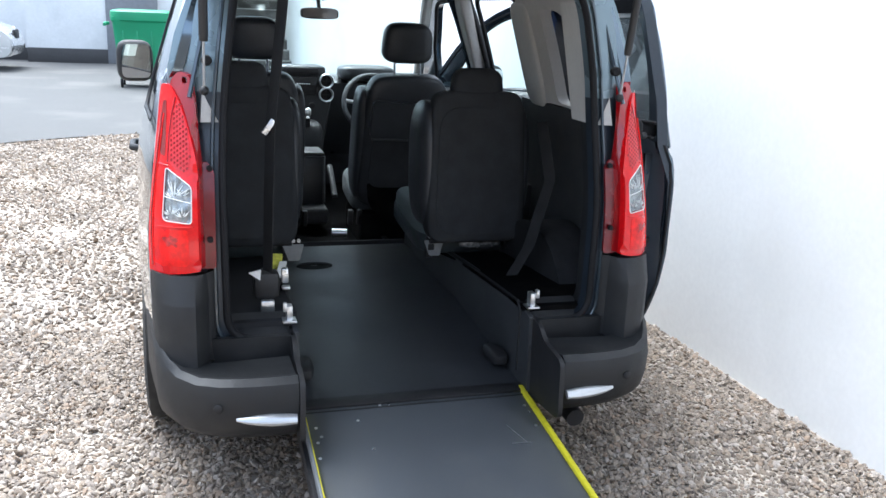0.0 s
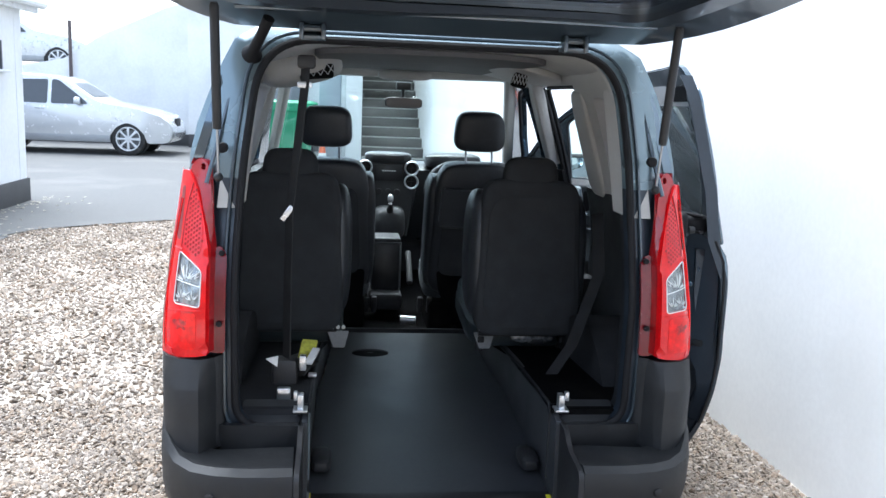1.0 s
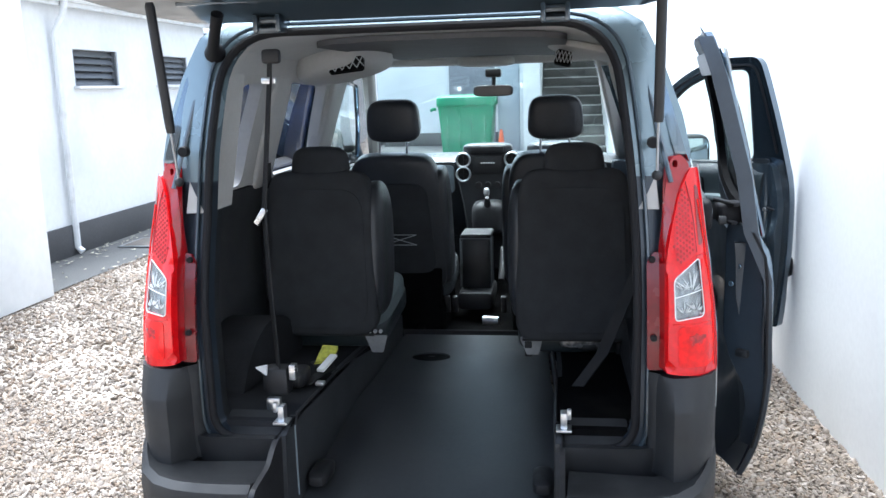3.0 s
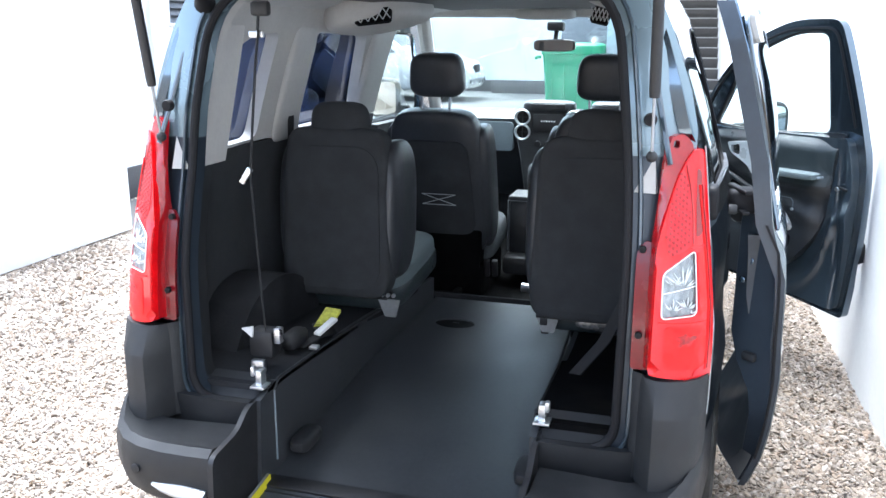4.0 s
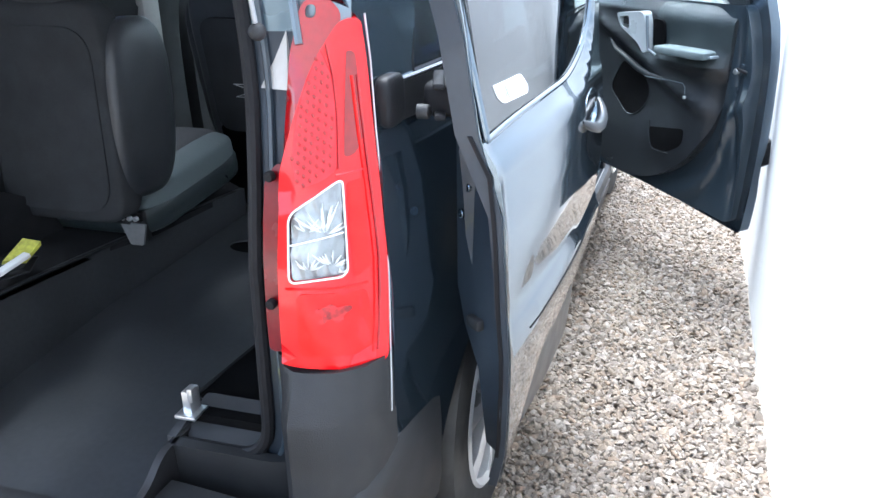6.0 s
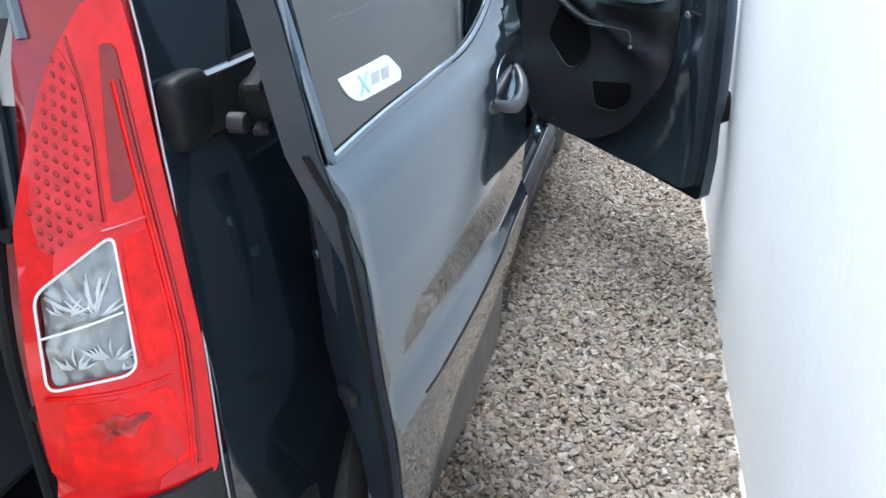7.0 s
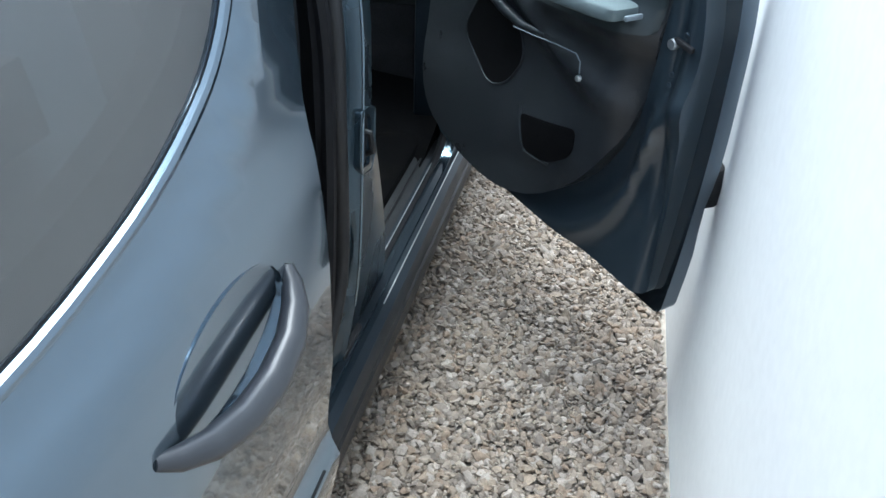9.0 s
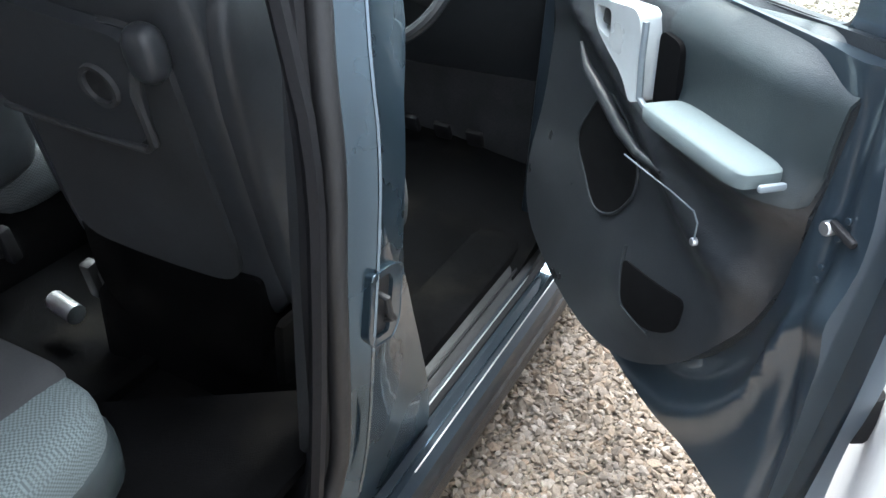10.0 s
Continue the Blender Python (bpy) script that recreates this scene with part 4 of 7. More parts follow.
# ---------------------------------------------------------------- rear bumper corners with silver strips
def bumper(s):
    plan = [(0.43, -0.205), (0.50, -0.208), (0.58, -0.206), (0.66, -0.192), (0.73, -0.160), (0.785, -0.110), (0.818, -0.045), (0.838, 0.01), (0.849, 0.07), (0.855, 0.142), (0.865, 0.20), (0.872, 0.25), (0.876, 0.295)]
    rings = []
    for i, (x, y) in enumerate(plan):
        a, b = plan[max(i - 1, 0)], plan[min(i + 1, len(plan) - 1)]
        t = Vector((b[0] - a[0], b[1] - a[1])).normalized()
        n = Vector((-t.y, t.x))
        k = min(1.0, i / 7)
        rise = 0.10 * min(1.0, max(0, (i - 4) / 5)) ** 1.5
        ring = [(0.20, 0.505), (0.075, 0.500 + rise * 0.6), (0.035, 0.510 + rise), (0.008, 0.495 + rise), (0.0, 0.465 + rise * 0.7), (0.004, 0.40), (0.022, 0.345), (0.065, 0.300 + 0.02 * k), (0.20, 0.285 + 0.02 * k)]
        sc = 1 - 0.55 * k * k
        rings.append([(s * (x + n.x * d * sc), y + n.y * d * sc, z) for d, z in ring])
    bp = loft(rings)
    # upright corner under the lamp
    col = [(0.672, 0.060, 0.1), (0.692, 0.004, 0.60), (0.718, -0.012, 1.0), (0.750, -0.010, 1.0), (0.786, 0.002, 1.0), (0.826, 0.038, 0.66), (0.843, 0.080, 0.3), (0.849, 0.118, 0.0)]
    rr = []
    for z, off in ((0.782, -0.004), (0.772, 0.000), (0.704, 0.034), (0.694, 0.037), (0.600, 0.037), (0.540, 0.038), (0.490, 0.046)):
        row = [(s * x, y - off * w, z) for x, y, w in col]
        rr.append(row + [(s * (x - 0.03), y + 0.04, z) for x, y, w in reversed(col)])
    loft(rr, True, True, bp)
    b = part("rear_bumper", bp, PLASTIC, car, "dark grey plastic bumper corner", 40)
    part("bumper_end", sheet(rounded([(-0.215, 0.30), (0.10, 0.27), (0.12, 0.56), (0.0, 0.56), (-0.06, 0.515), (-0.205, 0.50)], 0.03), [], lambda y, z: (s * 0.428, y, z), lambda y, z: (s * 0.412, y, z), 0.08), BLACK, b, "black end plate")
    tr = [(s * (0.438 + 0.035 * k), -0.213 + 0.0007 * k * k, 0.388 + 0.001 * k) for k in range(6)]
    part("bumper_strip", tube(tr, [0.016, 0.019, 0.020, 0.018, 0.014, 0.006], 10, flatten=0.7), SILVER, b, "silver strip")
    sb = bmesh.new()
    disc(0.014, 0.006, Matrix.Translation((s * 0.665, -0.192, 0.43)) @ Matrix.Rotation(radians(90), 4, "X"), 16, sb)
    part("parking_sensor", sb, BLACK, b)


bumper(1)
bumper(-1)
tube_b = tube([(0.52, 0.10, 0.27), (0.52, -0.03, 0.265), (0.52, -0.13, 0.255)], 0.032, 14)
part("exhaust", tube_b, BLACK, car, "short black exhaust pipe")

# ---------------------------------------------------------------- lowered floor, side platforms and ramp
FLOOR_Z = curve_of([(0.06, 0.292), (0.4, 0.318), (1.0, 0.362), (1.64, 0.405)])
FH = [(-0.165 + 0.088 * math.cos(a), 1.36 + 0.052 * math.sin(a)) for a in (2 * math.pi * j / 22 for j in range(22))]
part("access_floor", sheet([(-0.398, 0.075), (0.398, 0.075), (0.398, 0.9), (0.372, 1.10), (0.345, 1.64), (-0.335, 1.64), (-0.372, 1.10), (-0.398, 0.9)], [FH], lambda x, y: (x, y, FLOOR_Z(y)), lambda x, y: (x, y, FLOOR_Z(y) - 0.025), 0.14), VINYL, car, "charcoal vinyl lowered access floor")
hb = bmesh.new()
lathe([(0.088, -0.004), (0.080, -0.035), (0.02, -0.045)], Matrix.Translation((-0.165, 1.36, FLOOR_Z(1.36))) @ Matrix.Diagonal((1, 0.6, 1, 1)), 22, hb)
part("floor_recess", hb, HOLLOW_SHADE, car, "oval grip recess in the floor, near-black for its shade")
part("recess_catch", boxed((0.03, 0.010, 0.010), (-0.165, 1.375, FLOOR_Z(1.36) - 0.008), 0.003), PLASTIC, car)
for s in (-1, 1):
    top = curve_of([(-0.1, 0.585), (0.2, 0.585), (0.6, 0.56), (1.15, 0.525), (1.64, 0.50)])
    wl = sheet([(0.03, 0.29), (1.64, 0.36), (1.64, 0.50), (1.15, 0.525), (0.6, 0.56), (0.15, 0.585), (0.05, 0.56)], [], lambda y, z: (s * (0.400 - 0.055 * max(0, (y - 0.9) / 0.74)), y, z), lambda y, z: (s * (0.418 - 0.055 * max(0, (y - 0.9) / 0.74)), y, z), 0.15)
    part("floor_side", wl, VINYL, car)
    # The right platform takes the shade-darkened carpet, the left the plain one.
    part("side_platform", sheet([(s * 0.40, 0.10), (s * 0.80, 0.10), (s * 0.80, 1.95), (s * 0.36, 1.64), (s * 0.36, 1.1), (s * 0.40, 0.9)], [], lambda x, y: (x, y, top(y)), lambda x, y: (x, y, top(y) - 0.02), 0.16), CABIN_SHADE if s > 0 else CARPET, car, "black carpeted side platform")
    part("sill_step", sheet(rounded([(s * 0.425, 0.548), (s * 0.60, 0.548), (s * 0.61, 0.60), (s * 0.425, 0.60)], 0.012), [], lambda x, z: (x, 0.070 + (z - 0.548) * 1.6, z), lambda x, z: (x, 0.085 + (z - 0.548) * 1.6, z - 0.01), 0.06), PLASTIC, car, "dark grey sill step")
    part("floor_edge_strip", tube([(s * 0.399, 0.135, 0.33), (s * 0.399, 0.135, 0.56)], 0.004, 6), GREY_DASH if s < 0 else PLASTIC, car)
    part("platform_edge", tube([(s * 0.399, 0.135, 0.56), (s * 0.399, 0.16, 0.587), (s * 0.399, 0.60, 0.563), (s * 0.372, 1.15, 0.53)], 0.006, 6), PLASTIC, car)
    # ramp latch: a bright bracket on the platform's corner
    lb = boxed((0.020, 0.035, 0.050), (s * 0.425, 0.105, 0.612), 0.004)
    box(lb, (0.045, 0.05, 0.008), (s * 0.425, 0.10, 0.586), 0.002)
    box(lb, (0.012, 0.02, 0.03), (s * 0.44, 0.09, 0.635), 0.003)
    part("ramp_latch", lb, STEEL, car, "bright zinc ramp latch")
    # little pull strap at the foot of the side
    cb = bmesh.new()
    cushion(cb, (0.07, 0.15, 0.05), (s * 0.36, 0.26, 0.345), 0.6, 16, 8)
    part("floor_rest", cb, BLACK, car)
part("bulkhead", sheet([(-0.80, 0.30), (0.80, 0.30), (0.80, 0.42), (0.34, 0.42), (-0.34, 0.42), (-0.80, 0.42)], [], lambda x, z: (x, 1.66, z), lambda x, z: (x, 1.68, z), 0.2), CARPET, car)
part("cabin_floor", sheet([(-0.80, 1.64), (0.80, 1.64), (0.80, 3.05), (-0.80, 3.05)], [], lambda x, y: (x, y, 0.33 - 0.02 * math.cos(x * 9) + max(0, (y - 2.6)) * 0.25), lambda x, y: (x, y, 0.27), 0.12), CABIN_SHADE, car, "black carpet in the front cabin, darkened for shade")
part("firewall", sheet([(-0.80, 0.30), (0.80, 0.30), (0.80, 1.10), (-0.80, 1.10)], [], lambda x, z: (x, 3.06 + 0.1 * (z - 0.3), z), lambda x, z: (x, 3.10 + 0.1 * (z - 0.3), z), 0.3), CARPET, car)
part("underbody", sheet([(-0.78, 0.12), (0.78, 0.12), (0.78, 3.9), (-0.78, 3.9)], [[(-0.42, 0.10 + 0.05), (0.42, 0.15), (0.42, 1.66), (-0.42, 1.66)]], lambda x, y: (x, y, 0.25), lambda x, y: (x, y, 0.23), 0.3), BLACK, car)

# ramp, with a seam, screws, a yellow edge and a pale metal edge
def ramp():
    slope = math.atan2(0.222, 1.74)
    m = Matrix.Translation((0.0, 0.085, 0.292)) @ Matrix.Rotation(slope, 4, "X")
    r = part("ramp", box(bmesh.new(), (0.79, 1.75, 0.022), m @ Matrix.Translation((0.0, -0.88, -0.012)), 0.004), RAMP_GRIT, car, "grey grit-faced ramp lowered to the ground")
    part("ramp_edge", boxed((0.018, 1.73, 0.03), m @ Matrix.Translation((0.392, -0.88, -0.004)), 0.003), YELLOW, r, "bright yellow ramp edge")
    part("ramp_edge", boxed((0.003, 1.73, 0.034), m @ Matrix.Translation((-0.390, -0.88, 0.010)), 0.001), YELLOW, r, "bright yellow ramp edge")
    part("ramp_lip", boxed((0.008, 1.73, 0.048), m @ Matrix.Translation((-0.3965, -0.88, 0.005)), 0.002), LOUVRE, r, "bare metal ramp lip")
    part("ramp_side", boxed((0.02, 1.60, 0.05), m @ Matrix.Translation((-0.405, -0.82, -0.03)), 0.004), BLACK, r)
    part("hinge_strip", boxed((0.80, 0.056, 0.010), m @ Matrix.Translation((0.0, -0.018, 0.004)), 0.003), BLACK, r, "black hinge strip")
    part("ramp_seam", boxed((0.776, 0.006, 0.003), m @ Matrix.Translation((0.0, -0.062, 0.0005)), 0.001), PLASTIC, r)
    for x, y in [(-0.37 + 0.123 * k, -0.038) for k in range(7)] + [(-0.36, -0.15), (-0.365, -0.23), (-0.37, -0.31), (-0.35, -0.20), (0.365, -0.13), (0.365, -0.17), (0.36, -0.25), (-0.22, -0.13), (-0.10, -0.05), (-0.13, -0.052), (-0.2, -0.29)]:
        sb = bmesh.new()
        disc(0.0055, 0.003, m @ Matrix.Translation((x, y, -0.001)), 8, sb)
        part("screw", sb, STEEL, r)
    cb = strap([m @ Vector((0.245, -0.335, 0.0008)), m @ Vector((0.31, -0.338, 0.0008))], 0.005, (0, 1, 0), 0.0003)
    strap([m @ Vector((0.262, -0.235, 0.0008)), m @ Vector((0.295, -0.335, 0.0008))], 0.0025, (1, 0, 0), 0.0003, cb)
    part("scratch", cb, STEEL, r, "pale scratches on the ramp")


ramp()

# ---------------------------------------------------------------- raised tailgate, hinges and struts
TG = Matrix.Translation((0, 0.20, 1.772)) @ Matrix.Rotation(radians(-6.0), 4, "X")


def tailgate():
    """Built with s running from the hinge to the lower edge; lifted flat over the opening."""
    half = curve_of([(0.0, 0.640), (0.10, 0.705), (0.30, 0.770), (0.55, 0.790), (0.85, 0.785), (1.08, 0.755), (1.16, 0.70)])
    ss = [0.0, 0.06, 0.12, 0.2, 0.3, 0.42, 0.55, 0.7, 0.85, 1.0, 1.1, 1.16]
    out = [(half(s), -s) for s in ss] + [(-half(s), -s) for s in reversed(ss)]
    win = rounded([(-0.56, -0.24), (0.56, -0.24), (0.62, -0.66), (-0.62, -0.66)], 0.08)

    def under(x, y):
        e = max(0.0, (abs(x) / half(-y)) ** 6)
        return TG @ Vector((x, y, 0.004 * e + 0.05 * max(0, 1 - e) * min(1, -y / 0.2)))

    def over(x, y):
        return TG @ Vector((x, y, 0.085 + 0.03 * (1 - (x / 0.78) ** 2)))
    t = part("tailgate", sheet(out, [win], under, over, 0.07), PAINT_DIM, car, "raised tailgate over the opening, underside paint darkened for shade")
    trim = rounded([(-0.64, -0.19), (0.64, -0.19), (0.70, -0.72), (-0.70, -0.72)], 0.1)
    part("tailgate_window_surround", sheet(trim, [win], lambda x, y: TG @ Vector((x, y, 0.022 + 0.004 * math.sin(x * 6))), lambda x, y: TG @ Vector((x, y, 0.045)), 0.07), SHADED_NAVY, t, "dark navy window surround")
    part("tailgate_lining", sheet(rounded([(-0.70, -0.74), (0.70, -0.74), (0.69, -1.06), (-0.69, -1.06)], 0.08), [], lambda x, y: TG @ Vector((x, y, 0.018)), lambda x, y: TG @ Vector((x, y, 0.04)), 0.1), SHADED_NAVY, t)
    w = part("tailgate_window", sheet(win, [], lambda x, y: TG @ Vector((x, y, 0.062)), lambda x, y: TG @ Vector((x, y, 0.067)), 0.2), shade("tailgate_glass", (0.012, 0.02, 0.05), 0.03, var=0.05, coat=1.0), t, "dark blue tailgate glass")
    part("tailgate_rib", tube([TG @ Vector((x, -0.165 - 0.02 * math.cos(x * 2.2), 0.030)) for x in [-0.62 + 0.124 * k for k in range(11)]], 0.014, 8, flatten=0.6), PAINT_DIM, t, "painted ridge")
    part("tailgate_edge_seal", tube([TG @ Vector((x * 0.97, y * 0.985 - 0.01, 0.022)) for x, y in out[1:-1]], 0.010, 6), RUBBER, t)
    for s in (-1, 1):
        hb = boxed((0.075, 0.10, 0.018), Matrix.Translation((s * 0.405, 0.185, 1.760)) @ Matrix.Rotation(0.35, 4, "X"), 0.005)
        box(hb, (0.014, 0.07, 0.05), (s * 0.372, 0.165, 1.763), 0.004)
        box(hb, (0.014, 0.07, 0.05), (s * 0.438, 0.165, 1.763), 0.004)
        tube([(s * 0.365, 0.16, 1.773), (s * 0.445, 0.16, 1.773)], 0.011, 8, bm=hb)
        part("tailgate_hinge", hb, PAINT_DIM, car, "painted tailgate hinge")
        lo, hi = Vector((s * 0.672, 0.062, 1.325)), TG @ Vector((s * 0.668, -0.235, 0.02))
        mid = lo.lerp(hi, 0.29)
        st = part("gas_strut", tube([mid, mid.lerp(hi, 0.05), hi.lerp(mid, 0.03), hi], [0.012, 0.0135, 0.0135, 0.010], 12), BLACK, car, "black gas strut holding the tailgate")
        part("strut_rod", tube([lo, mid], 0.0038, 8), LINK_GREY, st, "thin dull steel rod")
        bj = bmesh.new()
        cushion(bj, (0.028, 0.028, 0.028), lo, 1.0, 12, 8)
        part("ball_joint", bj, BLACK, st)
    # cable boot from body to tailgate
    part("cable_boot", tube([(-0.590, 0.20, 1.690), (-0.580, 0.165, 1.705), (-0.556, 0.125, 1.742), (-0.530, 0.09, 1.790)], [0.032, 0.017, 0.016, 0.018], 14), RUBBER, car, "black rubber cable boot")


tailgate()

# ---------------------------------------------------------------- wheels
def wheel(x, y, s, parent=None, lift=0.0, r=TYRE_R, w=0.205, rim_r=0.205, spokes=7, mat=ALLOY):
    """An alloy wheel standing at x, y, its outer face towards s."""
    m = Matrix.Translation((x, y, r + lift)) @ Matrix.Rotation(s * radians(90), 4, "Y")
    rb = lathe([(rim_r * 0.95, -w * 0.40), (rim_r, w * 0.46), (rim_r * 0.965, w * 0.49), (rim_r * 0.90, w * 0.42), (rim_r * 0.86, -w * 0.3)], m, 40)
    lathe([(0.062, w * 0.30), (0.058, w * 0.41), (0.035, w * 0.43), (0.0, w * 0.43)], m, 20, rb)
    o = part("wheel", rb, mat, parent, "", 40, False)
    for k in range(spokes):
        a = m @ Matrix.Rotation(2 * math.pi * k / spokes, 4, "Z")
        rings = []
        for q, wd, h in ((0.05, 0.026, 0.43), (rim_r * 0.40, 0.020, 0.45), (rim_r * 0.70, 0.024, 0.45), (rim_r * 0.93, 0.036, 0.42)):
            rings.append([a @ Vector((q, wd, w * h)), a @ Vector((q, wd * 0.3, w * h + 0.006)), a @ Vector((q, -wd * 0.3, w * h + 0.006)), a @ Vector((q, -wd, w * h)), a @ Vector((q, -wd * 0.8, w * h - 0.03)), a @ Vector((q, wd * 0.8, w * h - 0.03))])
        part("spoke", loft(rings), mat, o)
    tb = lathe([(rim_r * 0.97, -w * 0.46), (r * 0.90, -w * 0.49), (r * 0.985, -w * 0.42), (r, -w * 0.30), (r, -w * 0.02), (r - 0.008, -w * 0.015), (r - 0.008, w * 0.015), (r, w * 0.02), (r, w * 0.30), (r * 0.985, w * 0.42), (r * 0.90, w * 0.475), (rim_r * 0.985, w * 0.45)], m, 48, None, False)
    part("tyre", tb, TYRE, o)
    part("brake_disc", lathe([(rim_r * 0.78, -w * 0.1), (rim_r * 0.78, w * 0.02), (0.02, w * 0.02)], m, 28), STEEL if r < 0.34 else LOUVRE, o)
    return o


for s in (-1, 1):
    wheel(s * 0.812, AX_REAR, s, car, 0.045, w=0.175, rim_r=0.224)
    wheel(s * 0.800, AX_FRONT, s, car, 0.045, w=0.175)
    for yc in (AX_REAR, AX_FRONT):
        part("wheel_liner", loft([[(s * x, yc + 0.375 * math.cos(a), HUB_Z + 0.375 * math.sin(a)) for a in (math.pi * j / 14 - 0.25 * (1 - 2 * (j / 14)) for j in range(15))] for x in (0.795, 0.865)], False, False), BLACK, car)
for s in (-1, 1):
    hs = [(AX_REAR + 0.385 * math.cos(math.pi * j / 16), HUB_Z + 0.385 * math.sin(math.pi * j / 16)) for j in range(17)]
    part("wheel_housing", loft([[(s * x, y, z) for y, z in hs] for x in (0.64, 0.66, 0.82)], True, True), CARPET, car, "black carpeted wheel housing")

# sill steps under the doors
for s in (-1, 1):
    sb = loft([[(s * x, y, z) for x, z in ((0.66, 0.31), (0.745, 0.330), (0.80, 0.320), (0.822, 0.320), (0.836, 0.312), (0.848, 0.317), (0.866, 0.308), (0.880, 0.312), (0.896, 0.300), (0.905, 0.27), (0.89, 0.22), (0.66, 0.22))] for y in (1.03, 1.5, 2.0, 2.5, 2.95)])
    sill = part("door_sill", sb, SILL_SHADE, car, "painted stepped door sill")
    if s > 0:
        for x, z in ((0.76, 0.338), (0.79, 0.331)):
            part("sill_strip", tube([(x, 1.98, z), (x, 2.4, z), (x, 2.80, z)], 0.005, 6, flatten=0.7), RUBBER, sill)
        # Silver lines stand in for the highlights on the sill's pressed edges.
        for x, z in ((0.823, 0.3215), (0.880, 0.3135)):
            part("sill_line", tube([(x, 1.97, z), (x, 2.4, z), (x, 2.86, z)], 0.0017, 6), SILVER, sill, "pressed edge in silver, standing in for its highlight")
        part("sill_cover", loft([[(x, y, z) for x, z in ((0.70, 0.328), (0.70, 0.340), (0.76, 0.336), (0.80, 0.328), (0.815, 0.318), (0.80, 0.314))] for y in (1.955, 2.3, 2.82)]), BLACK, sill, "black sill cover")
        part("sill_pocket", boxed((0.05, 0.12, 0.015), (0.835, 1.815, 0.318), 0.006), BLACK, sill)
        part("sill_carpet", boxed((0.14, 0.92, 0.04), (0.70, 2.42, 0.335), 0.018), CABIN_SHADE, sill)
        part("slide_step", boxed((0.20, 0.86, 0.03), (0.69, 1.42, 0.33), 0.012), CABIN_SHADE, sill)
    part("sill_skirt", loft([[(s * x, y, z) for x, z in ((0.88, 0.26), (0.902, 0.235), (0.892, 0.165), (0.82, 0.15), (0.82, 0.25))] for y in (1.0, 2.0, 2.95)]), PLASTIC, sill)
part("hinge_pillar", boxed((0.17, 0.11, 0.84), (0.795, 2.925, 0.70), 0.02), SILL_SHADE, car, "painted hinge pillar, colour darkened for shade")
# seals round the two right door openings
for d in (D_SLIDE, D_FRONT):
    part("door_seal", tube([on_side(1, -0.04)(*p) for p in dense([(1.0 * u, v) for u, v in d], 0.06)], 0.012, 6, True), RUBBER, car)

# ---------------------------------------------------------------- sliding door, slid back along the flank
def true_normals(ob, f, inv=Matrix()):
    """Gives the outer face of a plate laid on f(y, z) the smooth normals of f itself; inv leads back to the plate's own axes."""
    me = ob.data
    nor = {}
    for v in me.vertices:
        y, z = (inv @ v.co)[1:]
        if (f(y, z) - v.co).length < 1e-4:
            e = 0.004
            nor[v.index] = (f(y + e, z) - f(y - e, z)).cross(f(y, z + e) - f(y, z - e)).normalized()
    out = []
    for p in me.polygons:
        smooth = all(i in nor for i in p.vertices)
        out += [(nor[i] if nor[i].dot(p.normal) > 0 else -nor[i]) if smooth else p.normal.copy() for i in p.vertices]
    me.normals_split_custom_set(out)


